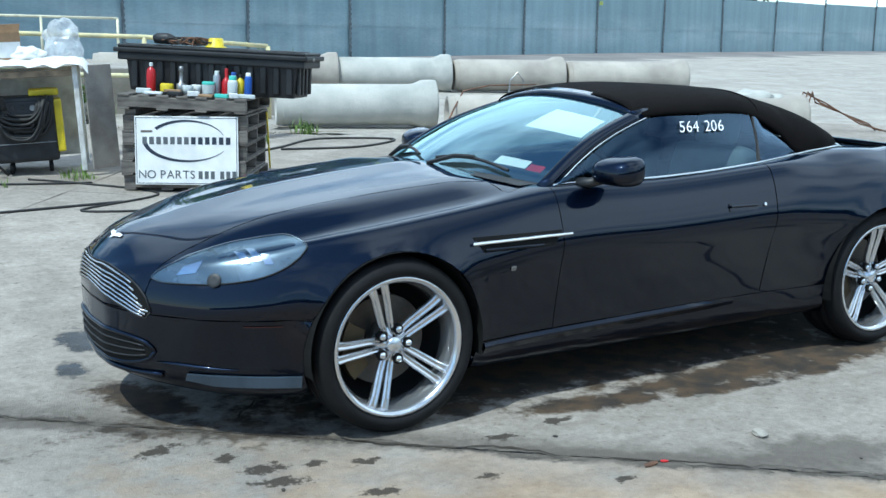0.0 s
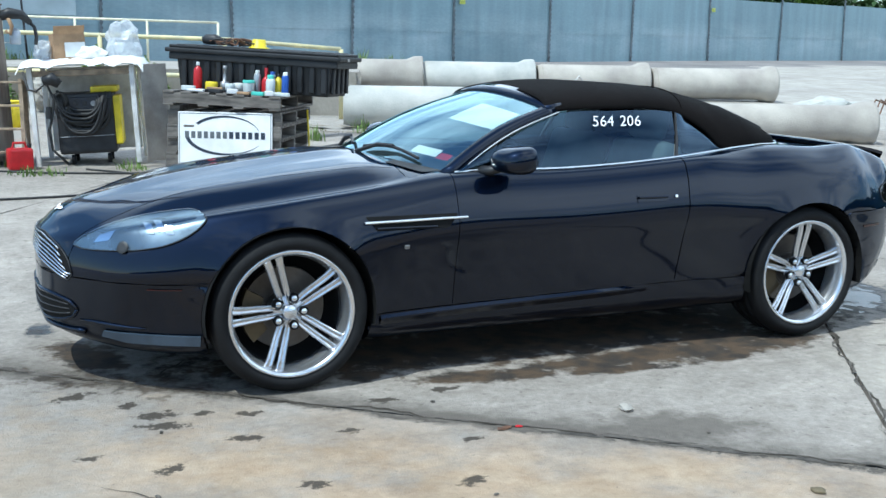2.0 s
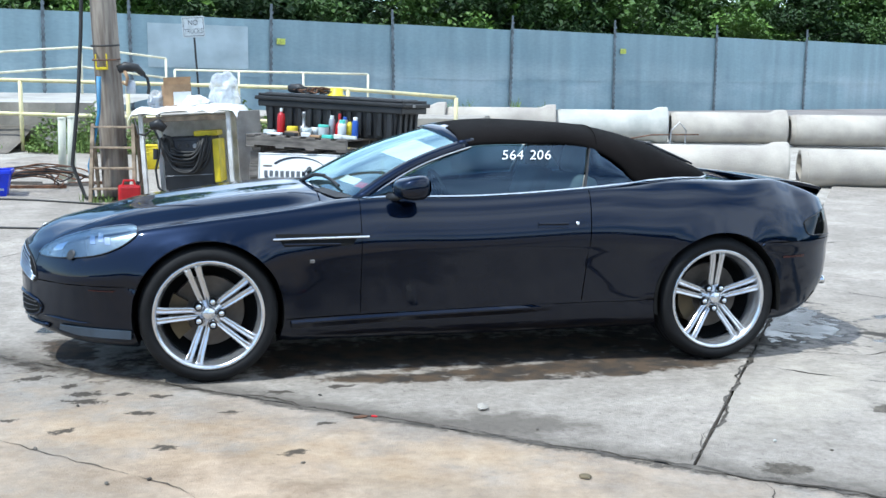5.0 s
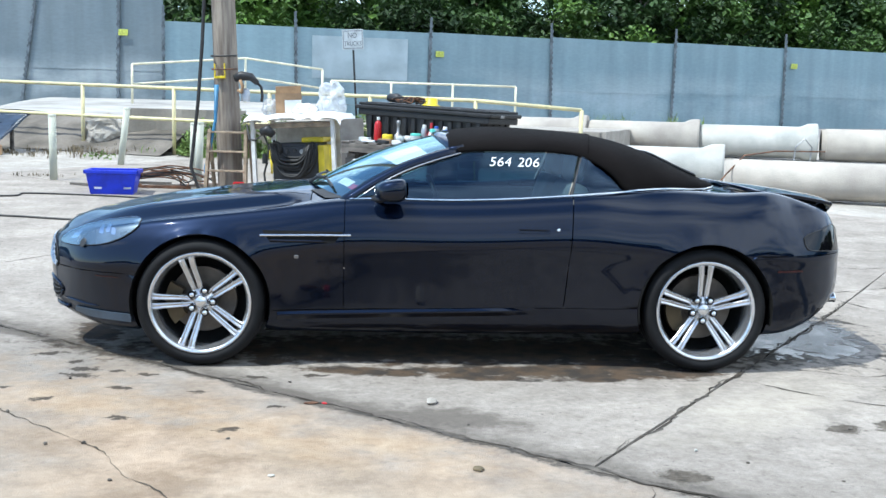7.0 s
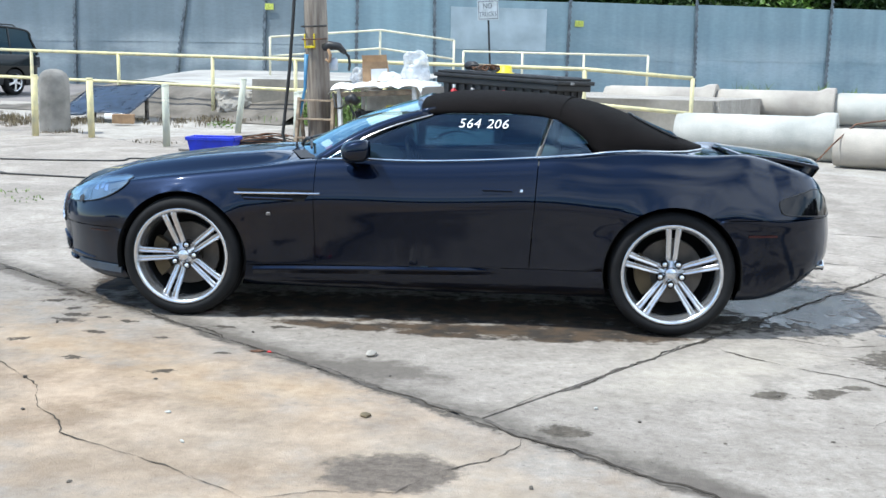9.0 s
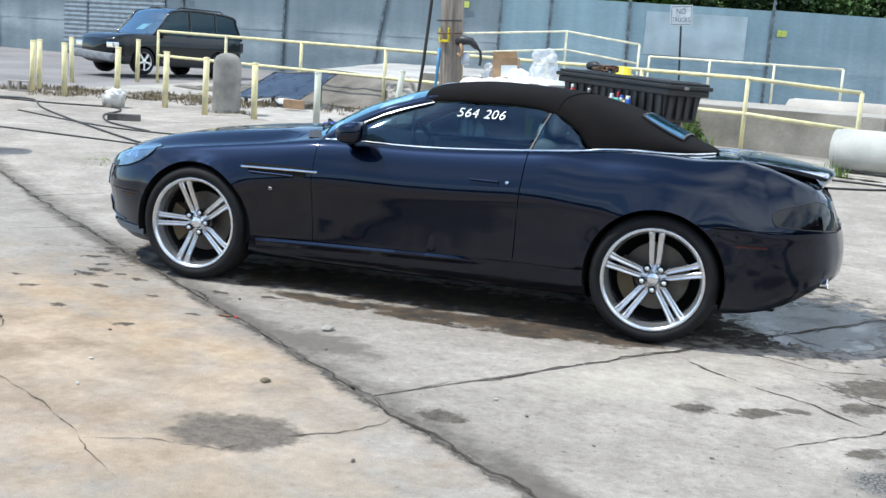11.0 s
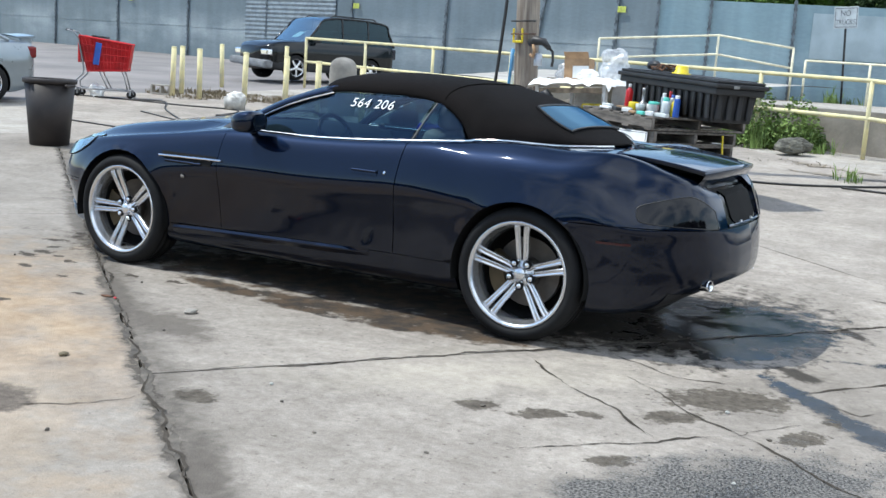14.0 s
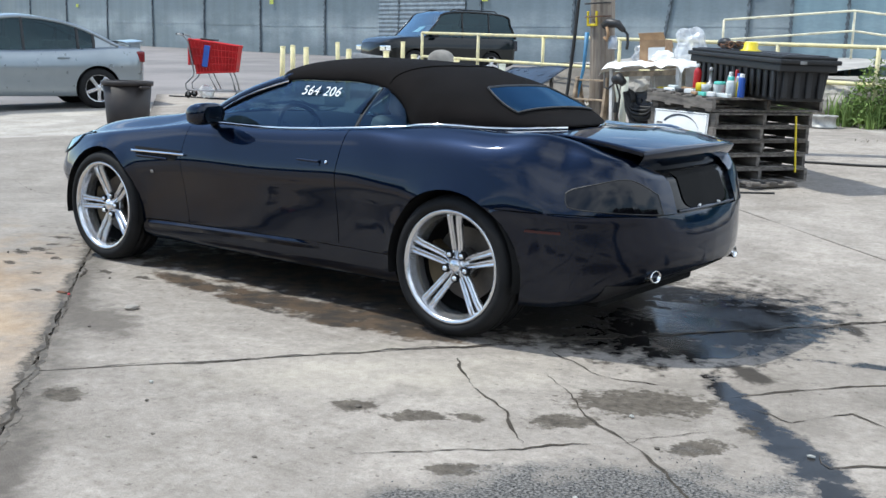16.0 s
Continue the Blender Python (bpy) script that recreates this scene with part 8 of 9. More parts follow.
blk = thing("hollow_block", stand(-12.35, 10.85, 25), "grey hollow concrete block on the ground", "block")
bm = bmesh.new()
for b6 in ((0, 0.40, 0, 0.03, 0, 0.2), (0, 0.40, 0.17, 0.2, 0, 0.2), (0, 0.03, 0.03, 0.17, 0, 0.2), (0.185, 0.215, 0.03, 0.17, 0, 0.2), (0.37, 0.40, 0.03, 0.17, 0, 0.2)):
    box(bm, *b6, 0.003)
bmesh.ops.transform(bm, matrix=pose(0, 0, 0.2, 90, 0, 0) @ pose(0, 0, -0.0), verts=bm.verts)
for v in bm.verts:
    v.co.z -= 0.2
lowest = min(v.co.z for v in bm.verts)
for v in bm.verts:
    v.co.z -= lowest
part("block", bm, WALLCON, blk)
jugw = thing("white_jug", stand(-9.1, 9.5), "grey tub full of white rags by the posts", "tub")
bm = bmesh.new()
lathe(bm, [(0.0001, 0.01), (0.17, 0.01), (0.195, 0.22), (0.203, 0.22), (0.18, 0.0), (0.0001, 0.0)], 18)
part("tub", bm, GREY_STEEL, jugw, smooth=True)
bm = bmesh.new()
bmesh.ops.create_icosphere(bm, subdivisions=3, radius=1.0)
for v in bm.verts:
    k = 1 + 0.35 * noise.noise(v.co * 1.9)
    v.co = Vector((v.co.x * 0.18 * k + 0.03, v.co.y * 0.13 * k, max(v.co.z * 0.10 * k, -0.05) + 0.22))
part("rags", bm, PALEBOARD, jugw, "white rags spilling over the rim")
slabby = thing("kerb_stone", stand(-7.66, 7.7, 28), "dark grey kerb stone lying on the yard", "stone")
bm = bmesh.new()
box(bm, -0.24, 0.24, -0.07, 0.07, 0, 0.10, 0.012, seg=2)
part("stone", bm, plain("dark cast stone", (0.11, 0.10, 0.09), 0.9, vary=0.25, bump=0.5, bump_scale=40), slabby)
brick = thing("wooden_block", stand(-7.13, 12.45, 12), "brown timber block lying on the yard", "block")
bm = bmesh.new()
box(bm, -0.19, 0.19, -0.09, 0.09, 0, 0.17, 0.008)
part("block", bm, CARD, brick)

# loose blue bonnet leaning by the railing
loose = thing("loose_bonnet", stand(-8.0, 12.9, -12), "dented dark blue car bonnet leaning on trestles", "car bonnet")
bm = bmesh.new()
sheet(bm, [[(x, y, 0.10 + 0.42 * y + 0.03 * math.sin(1.8 * x + 0.5) + 0.04 * noise.noise(Vector((x * 2, y * 2, 0)))) for x in np.linspace(-0.8, 0.85, 16)] for y in np.linspace(0.0, 1.3, 12)])
bmesh.ops.solidify(bm, geom=list(bm.faces), thickness=0.02)
part("skin", bm, plain("dusty blue panel paint", (0.085, 0.115, 0.165), 0.30, vary=0.2, coat=0.6), loose, smooth=True)
# The glint on the lower edge is painted as a white block.
bm = bmesh.new()
box(bm, 0.35, 0.62, -0.02, 0.02, 0.03, 0.14, 0.02)
part("glint_patch", bm, WHITE, loose, "white block standing in for a glint on the edge")
for x in (-0.6, 0.6):
    for y0, y1, h in ((1.0, 1.06, 0.50), (0.15, 0.2, 0.10)):
        bm = bmesh.new()
        box(bm, x - 0.03, x + 0.03, y0, y1, 0, h, 0.004)
        part("prop", bm, WOOD_GREY, loose)

# ---- far vehicles ----
CLEAR_DARK = glass("dim car glass", (0.40, 0.68, 0.72), 0.20, base=0.07, sheen=(0.36, 0.50, 0.56))


PALE_SCREEN = glass("sunlit car screen", (0.62, 0.92, 0.95), 0.75, base=0.30)


def vehicle(name, at, label, paint, lower, dims, roof_pts, belt, wheel_x, wheel_r, extras):
    """A plain car: lofted lower body, tapered cabin with panes and pillars, wheels. Nose towards -x."""
    L, W, clear = dims
    t = thing(name, at, label, "car")
    top = curve(belt)
    plan = curve([(-L / 2, 0.55), (-L / 2 + 0.12, 0.80), (-L / 2 + 0.5, 0.95), (-L / 4, 1.0), (L / 4, 1.0), (L / 2 - 0.35, 0.95), (L / 2 - 0.08, 0.85), (L / 2, 0.68)])
    bm = bmesh.new()
    rings = []
    for x in np.linspace(-L / 2, L / 2, 150):
        x = float(x)
        w, z1 = plan(x) * W / 2, top(x)
        z0 = clear + 0.10 * smoothstep(L / 2 - 0.5, L / 2, abs(x))
        half = spline([(0, z0), (0.8 * w, z0), (0.95 * w, z0 + 0.06), (0.985 * w, lerp(z0, z1, 0.45)), (1.0 * w, lerp(z0, z1, 0.65)), (0.96 * w, lerp(z0, z1, 0.90)), (0.86 * w, z1), (0.45 * w, z1 + 0.025), (0, z1 + 0.03)], 7)
        rings.append([bm.verts.new((x, -y, z)) for y, z in half] + [bm.verts.new((x, y, z)) for y, z in half[-2:0:-1]])
    skin(bm, rings)
    dead = [f for f in bm.faces if any(math.hypot(f.calc_center_median().x - wx, f.calc_center_median().z - wheel_r) < wheel_r * 1.13 and abs(f.calc_center_median().y) > W * 0.3 for wx in wheel_x)]
    bmesh.ops.delete(bm, geom=dead, context="FACES")
    for v in {v for e in bm.edges if e.is_boundary for v in e.verts}:
        for wx in wheel_x:
            r = math.hypot(v.co.x - wx, v.co.z - wheel_r)
            if 1e-3 < r < wheel_r * 1.3 and abs(v.co.y) > W * 0.3:
                v.co.x, v.co.z = wx + (v.co.x - wx) * wheel_r * 1.13 / r, wheel_r + (v.co.z - wheel_r) * wheel_r * 1.13 / r
    bmesh.ops.recalc_face_normals(bm, faces=bm.faces)
    body = part("body", bm, [paint, lower], t, smooth=True)
    for p in body.data.polygons:
        p.material_index = 1 if p.center.z < clear + 0.20 else 0
    bm = bmesh.new()
    box(bm, -L / 2 + 0.3, L / 2 - 0.3, -W * 0.33, W * 0.33, clear + 0.02, 0.7, 0.05)
    part("underbody", bm, DARK, t)
    for wx in wheel_x:
        for s in (-1, 1):
            bm = bmesh.new()
            rr = wheel_r * 1.12
            arc = np.linspace(radians(-10), radians(190), 18)
            sheet(bm, [[(wx + rr * math.cos(a), s * y, wheel_r + rr * math.sin(a)) for a in arc] for y in (W * 0.47, W * 0.28)])
            part("wheel_arch", bm, DARK, t)
    # cabin: one smooth roofline, panes below it
    (bx0, rx0), (bx1, rx1), rz, inset = roof_pts
    line = spline([(bx0 - 0.02, top(bx0) + 0.01), (lerp(bx0, rx0, 0.55), lerp(top(bx0), rz, 0.58)), (rx0, rz - 0.03), (lerp(rx0, rx1, 0.45), rz + 0.035), (rx1, rz - 0.03), (lerp(rx1, bx1, 0.5), lerp(rz, top(bx1), 0.42)), (bx1 + 0.02, top(bx1) + 0.01)], 6)

    def flare(x, z):
        zb = lerp(top(bx0), top(bx1), (x - bx0) / (bx1 - bx0))
        h = min(max((z - zb) / (rz - zb), 0), 1.1)
        return W / 2 * lerp(0.90, inset, h), h

    grid = []
    for i, (x, z) in enumerate(line):
        w, h = flare(x, z)
        bow = (-0.10 if i < 12 else 0.08 if i > 24 else 0) * (1 - 0.7 * h)
        grid.append([(x + bow * (1 - q * q), q * w, z + 0.05 * h * (1 - q * q)) for q in np.linspace(-1, 1, 13)])
    for nm, rows, mt in (("windscreen", grid[:13], PALE_SCREEN), ("roof", grid[12:25], paint), ("rear_window", grid[24:], CLEAR_DARK)):
        bm = bmesh.new()
        sheet(bm, rows)
        bmesh.ops.recalc_face_normals(bm, faces=bm.faces)
        part(nm, bm, mt, t, smooth=True)
    lx, lz = [p[0] for p in line], [p[1] for p in line]
    stops = [0.0] + extras.get("pillars", [0.47, 0.84]) + [extras.get("glass_end", 1.0), 1.0]
    stops = stops if stops[-2] < 1.0 else stops[:-1]
    for s in (-1, 1):
        bm = bmesh.new()
        tube(bm, [(x, s * (flare(x, z)[0] - 0.004), z - 0.008) for x, z in line], 0.030, 8)
        part("roof_edge", bm, paint, t, smooth=True)
        for a, b in zip(stops, stops[1:]):
            bm = bmesh.new()
            cols = []
            for x in np.linspace(lerp(bx0, bx1, a) + 0.02, lerp(bx0, bx1, b) - 0.02, 14):
                zlo, zhi = top(float(x)) - 0.03, float(np.interp(x, lx, lz)) - 0.02
                cols.append([(float(x), s * (flare(x, z)[0] - 0.008), z) for z in np.linspace(zlo, max(zhi, zlo + 0.002), 5)])
            sheet(bm, cols)
            solid = a >= extras.get("glass_end", 1.0)
            part("rear_pillar" if solid else "side_window", bm, paint if solid else CLEAR_DARK, t, smooth=True)
        for a in stops[1:-1]:
            x = lerp(bx0, bx1, a)
            bm = bmesh.new()
            tube(bm, [(x, s * (flare(x, z)[0] - 0.012), z) for z in np.linspace(top(x) - 0.02, float(np.interp(x, lx, lz)) - 0.01, 4)], 0.028, 6)
            part("pillar", bm, BLACK, t)
    bm = bmesh.new()
    box(bm, lerp(bx0, bx1, 0.30), lerp(bx0, bx1, 0.38), -W * 0.38, W * 0.38, 0.5, rz - 0.32, 0.06, seg=2)
    box(bm, lerp(bx0, bx1, 0.66), lerp(bx0, bx1, 0.74), -W * 0.38, W * 0.38, 0.5, rz - 0.34, 0.06, seg=2)
    part("seats", bm, LEATHER, t)
    for wx in wheel_x:
        for s in (-1, 1):
            w = place_empty("wheel", pose(wx, s * (W / 2 - 0.11), wheel_r, 0, 0, 0 if s < 0 else 180))
            w.parent = t
            lay = Matrix.Rotation(radians(90), 4, "X")
            bm = bmesh.new()
            lathe(bm, [(wheel_r * 0.68, 0.10), (wheel_r * 0.9, 0.105), (wheel_r, 0.07), (wheel_r, -0.09), (wheel_r * 0.68, -0.1)], 36, lay)
            part("tyre", bm, RUBBER, w, smooth=True)
            bm = bmesh.new()
            lathe(bm, [(wheel_r * 0.70, 0.098), (wheel_r * 0.65, 0.095), (wheel_r * 0.63, 0.05), (wheel_r * 0.62, 0.0)], 36, lay)
            part("rim", bm, ALLOY, w, smooth=True)
            bm = bmesh.new()
            lathe(bm, [(wheel_r * 0.62, 0.0), (0.0001, 0.0)], 24, lay)
            part("brake_drum", bm, DARK, w)
            for k in range(extras.get("spokes", 5)):
                bm = bmesh.new()
                box(bm, 0.02, wheel_r * 0.67, -0.098, -0.06, -0.030, 0.030, 0.006, Matrix.Rotation(2 * math.pi * k / extras.get("spokes", 5) + 0.3, 4, "Y"))
                part("spoke", bm, ALLOY, w)
            bm = bmesh.new()
            lathe(bm, [(0.05, 0.05), (0.05, 0.1), (0.0001, 0.104)], 16, lay)
            part("hub", bm, ALLOY, w)
    return t, top


def heading(f):
    """Degrees that turn a nose from -x to the plan direction f."""
    return math.degrees(math.atan2(-f[1], -f[0]))


SILVER = plain("silver car paint", (0.25, 0.285, 0.31), 0.28, metal=0.6, vary=0.02, coat=0.7, rough_vary=0.02)
SUVGREEN = plain("near-black green car paint", (0.0045, 0.0065, 0.0075), 0.16, vary=0.1, coat=0.25, spec=0.3, rough_vary=0.04)
CLADDING = plain("dark bumper plastic", (0.020, 0.021, 0.022), 0.6, vary=0.12)
DULLGREY = plain("scuffed grey bumper plastic", (0.20, 0.205, 0.21), 0.6, vary=0.15)
suv, stop = vehicle("estate_car", stand(-14.3, 19.2, heading((-0.31, -0.95))), "dark green four-wheel-drive estate with damaged front bumper", SUVGREEN, CLADDING, (4.4, 1.73, 0.24),
                    ((-0.92, -0.28), (2.08, 1.78), 1.70, 0.78), [(-2.2, 0.82), (-1.95, 0.94), (-1.0, 1.03), (0.5, 1.05), (1.9, 1.06), (2.2, 1.02)], (-1.30, 1.22), 0.335, {"pillars": [0.40, 0.70]})
for s in (-1, 1):
    bm = bmesh.new()
    tube(bm, [(-0.05, s * 0.58, 1.73), (0.05, s * 0.58, 1.785), (1.45, s * 0.58, 1.785), (1.55, s * 0.58, 1.73)], 0.018, 8)
    part("roof_rail", bm, BLACK, suv)
    bm = bmesh.new()
    box(bm, -2.20, -2.02, s * 0.62 - 0.16, s * 0.62 + 0.14, 0.62, 0.77, 0.03, seg=2)
    part("headlight", bm, SILVERCUP, suv, "clear headlight")
    bm = bmesh.new()
    box(bm, -0.78, -0.62, s * 0.90 - 0.09, s * 0.90 + 0.09, 1.02, 1.16, 0.03)
    part("door_mirror", bm, BLACK, suv)
    bm = bmesh.new()
    box(bm, 2.06, 2.2, s * 0.66 - 0.10, s * 0.66 + 0.10, 0.72, 1.0, 0.02)
    part("tail_light", bm, REDLENS, suv)
bm = bmesh.new()
box(bm, -2.17, -2.10, -0.42, 0.42, 0.62, 0.78, 0.02)
part("grille", bm, BLACK, suv)
bm = bmesh.new()
box(bm, -2.36, -2.08, -0.78, 0.84, 0.32, 0.52, 0.06, pose(0, 0, 0, 3, 0, 2), seg=2)
part("front_bumper", bm, DULLGREY, suv, "grey bumper hanging loose")
bm = bmesh.new()
sheet(bm, [[(-0.66 + 0.26 * k, y, 1.16 + 0.16 * k) for y in (0.05, 0.35)] for k in (0, 1)])
part("screen_paper", bm, PAPER, suv, "white paper behind the windscreen")

sedan, stop2 = vehicle("saloon_car", stand(-13.20, 5.45, heading((-0.31, -0.95))), "silver four-door saloon with a boot spoiler", SILVER, SILVER, (4.66, 1.73, 0.20),
                       ((-1.02, -0.26), (1.80, 0.86), 1.50, 0.72), [(-2.33, 0.64), (-2.1, 0.76), (-1.0, 0.94), (0.4, 0.99), (1.2, 1.03), (1.7, 1.065), (2.1, 1.07), (2.26, 1.03), (2.33, 0.92)], (-1.20, 1.44), 0.345, {"pillars": [0.44, 0.76], "glass_end": 0.855})
bm = bmesh.new()
rr = []
for y in np.linspace(-0.68, 0.68, 15):
    z = 1.185 - 0.03 * (y / 0.68) ** 2
    rr.append([bm.verts.new((1.98, y, z - 0.01)), bm.verts.new((2.30, y, z + 0.02)), bm.verts.new((2.31, y, z - 0.015)), bm.verts.new((2.02, y, z - 0.035))])
skin(bm, rr)
for s in (-1, 1):
    box(bm, 2.06, 2.26, s * 0.62 - 0.04, s * 0.62 + 0.04, 1.03, 1.16, 0.02, seg=2)
part("boot_spoiler", bm, SILVER, sedan)
for s in (-1, 1):
    bm = bmesh.new()
    box(bm, 2.10, 2.30, s * 0.62 - 0.16, s * 0.62 + 0.15, 0.80, 1.0, 0.04, seg=2)
    part("tail_light", bm, plain("deep red lens", (0.16, 0.012, 0.014), 0.2, vary=0.1), sedan, "deep red tail light")
    for x in (-0.35, 0.75):
        bm = bmesh.new()
        box(bm, x, x + 0.2, s * 0.872 - 0.012, s * 0.872 + 0.012, 0.84, 0.87, 0.006)
        part("door_handle", bm, SILVER, sedan)
    bm = bmesh.new()
    box(bm, -0.80, -0.64, s * 0.92 - 0.09, s * 0.92 + 0.09, 0.93, 1.06, 0.03)
    part("door_mirror", bm, SILVER, sedan)

# ---- notice post, fence tags, fence reflection and ribbed sheet ----
post = thing("road_sign", pose(-1.12, 24.2, PLAT, 0, -3.5, 0), "white NO TRUCKS sign on a dark post", "sign")
post.scale = (0.9, 0.9, 1.075)
bm = bmesh.new()
box(bm, -0.03, 0.03, -0.02, 0.02, 0, 2.0, 0.004)
part("post", bm, BLACK, post)
bm = bmesh.new()
box(bm, -0.33, 0.33, -0.035, -0.022, 1.80, 2.32, 0.012)
part("panel", bm, plain("dulled white sign face", (0.46, 0.50, 0.52), 0.5, vary=0.1), post)
bm = bmesh.new()
for x0, x1, z0, z1 in ((-0.30, 0.30, 1.83, 1.845), (-0.30, 0.30, 2.275, 2.29), (-0.30, -0.285, 1.83, 2.29), (0.285, 0.30, 1.83, 2.29)):
    box(bm, x0, x1, -0.038, -0.034, z0, z1)
part("border", bm, GREYINK, post)
letters("NO", 0.19, GREYINK, post, pose(0, -0.038, 2.16, 90, 0, 0))
letters("TRUCKS", 0.17, GREYINK, post, pose(0, -0.038, 1.95, 90, 0, 0), width=0.86)


TAGY = plain("faded yellow-green tag", (0.50, 0.55, 0.10), 0.6, vary=0.2, scale=20)
for x, h in ((-49.3, 2.1), (-31.0, 2.25), (-18.4, 2.34), (-7.95, 2.58), (1.34, 2.28), (14.3, 2.28), (29.6, 2.4)):
    y, turn = on_fence(x)
    tg = thing("warning_tag", pose(x, y, gz(x, y) - 0.1 + h, 0, 0, turn), "small yellow warning tag on the fence", "tag", "fence warning tags")
    bm = bmesh.new()
    box(bm, -0.14, 0.14, -0.095, -0.085, -0.09, 0.09, 0.003)
    part("plate", bm, TAGY, tg)


def fence_sheet(name, x0, x1, z0, z1, mt, label, ribs=0):
    y0, turn = on_fence(x0)
    y1, _ = on_fence(x1)
    w = math.hypot(x1 - x0, y1 - y0)
    t = thing(name, pose(x0, y0, gz(x0, y0) - 0.1, 0, 0, turn), label, "metal sheet")
    bm = bmesh.new()
    if ribs:
        rows = [[(0, -0.045 - (0.02 if k % 2 else 0.0), lerp(z0, z1, k / (2 * ribs))), (w, -0.045 - (0.02 if k % 2 else 0.0), lerp(z0, z1, k / (2 * ribs)))] for k in range(2 * ribs + 1)]
        sheet(bm, rows)
    else:
        box(bm, 0, w, -0.045, -0.035, z0, z1, 0.002)
    part("sheet", bm, mt, t)


# The bright reflection on the glossy fence is added as a paler sheet.
fence_sheet("reflection_sheet", -2.55, 0.35, 1.45, 2.72, plain("pale reflection sheet", (0.37, 0.435, 0.465), 0.36, metal=0.35, vary=0.15, scale=1.2, second=(0.29, 0.345, 0.375)), "pale sheet standing in for a bright reflection on the fence")
fence_sheet("ribbed_shutter", -24.0, -19.4, 0.1, 3.0, plain("ribbed shutter steel", (0.25, 0.285, 0.305), 0.5, metal=0.4, vary=0.1), "horizontally ribbed metal sheet in the fence", 18)


# ---- weeds and trees ----
def weeds(name, spots, mt, label, seed):
    """Tufts of narrow blades."""
    rnd = random.Random(seed)
    bm = bmesh.new()
    for x, y, r, n, h in spots:
        tufts = []
        for _ in range(max(1, n // 20)):
            a, d = rnd.uniform(0, 6.28), r * math.sqrt(rnd.random())
            tufts.append((x + d * math.cos(a), y + d * math.sin(a), rnd.uniform(0.5, 1.3)))
        for k in range(n):
            cx, cy, big = tufts[k % len(tufts)]
            a, d = rnd.uniform(0, 6.28), 0.17 * big * math.sqrt(rnd.random())
            bx, by = cx + d * math.cos(a), cy + d * math.sin(a)
            z = gz(bx, by) - 0.03
            hh, la, w = h * big * rnd.uniform(0.5, 1.25), rnd.uniform(0, 6.28), rnd.uniform(0.003, 0.009) * (1 + h)
            lean = Vector((math.cos(la), math.sin(la), 0)) * hh * rnd.uniform(0.1, 0.55)
            s = Vector((-math.sin(la), math.cos(la), 0)) * w
            b0 = Vector((bx, by, z))
            m1 = b0 + lean * 0.35 + Vector((0, 0, hh * 0.6))
            tip = b0 + lean + Vector((0, 0, hh * rnd.uniform(0.8, 1.0)))
            v = [bm.verts.new(p) for p in (b0 - s * 0.6, b0 + s * 0.6, m1 + s, m1 - s, tip)]
            bm.faces.new((v[0], v[1], v[2], v[3]))
            bm.faces.new((v[3], v[2], v[4]))
    tagged(part(name, bm, mt), label, "weeds", kind="stuff")


weeds("weeds", [(-0.2, 12.6, 0.5, 260, 0.42), (-0.8, 12.7, 0.5, 240, 0.5), (0.45, 12.2, 0.3, 90, 0.22), (-3.3, 13.4, 0.45, 120, 0.35), (-4.4, 13.9, 0.4, 50, 0.15), (2.6, 9.4, 0.1, 60, 0.25), (1.5, 8.6, 0.12, 60, 0.2), (-4.9, 3.6, 0.5, 260, 0.06), (-1.05, 6.4, 0.12, 70, 0.14), (-2.3, 6.9, 0.25, 160, 0.12), (-2.0, 6.3, 0.2, 100, 0.10), (9, 26.5, 0.6, 160, 0.5), (6.2, 25.5, 0.8, 200, 0.5), (-1.5, 26.6, 0.8, 200, 0.6)], WEED, "green weeds growing in the broken concrete", 5)
weeds("dry_weeds", [(-9.0, 12.4, 1.3, 2200, 0.10), (-10.6, 12.0, 1.2, 2200, 0.09), (-12.0, 11.8, 1.0, 1500, 0.09), (-11.3, 10.8, 0.5, 500, 0.09), (-6.2, 13.4, 1.2, 500, 0.10), (-5.6, 14.2, 0.9, 500, 0.14), (-5.2, 9.2, 0.4, 160, 0.06), (1.9, 9.6, 0.5, 90, 0.04), (0.4, 10.6, 0.8, 160, 0.05), (-7.4, 10.4, 0.3, 300, 0.08)], DRYWEED, "dry brown weeds along the yard edge", 6)

LEAF = [plain("leaf green", (0.060, 0.115, 0.022), 0.55, vary=0.35, scale=0.6, second=(0.022, 0.045, 0.010), spec=0.3, local=False),
        plain("leaf bright green", (0.10, 0.18, 0.03), 0.5, vary=0.3, scale=0.6, second=(0.045, 0.09, 0.016), spec=0.3, local=False),
        plain("leaf dark green", (0.030, 0.060, 0.016), 0.6, vary=0.35, scale=0.6, second=(0.012, 0.026, 0.007), spec=0.25, local=False)]
BARK = plain("grey bark", (0.17, 0.145, 0.12), 0.9, vary=0.25, bump=0.5, bump_scale=20)


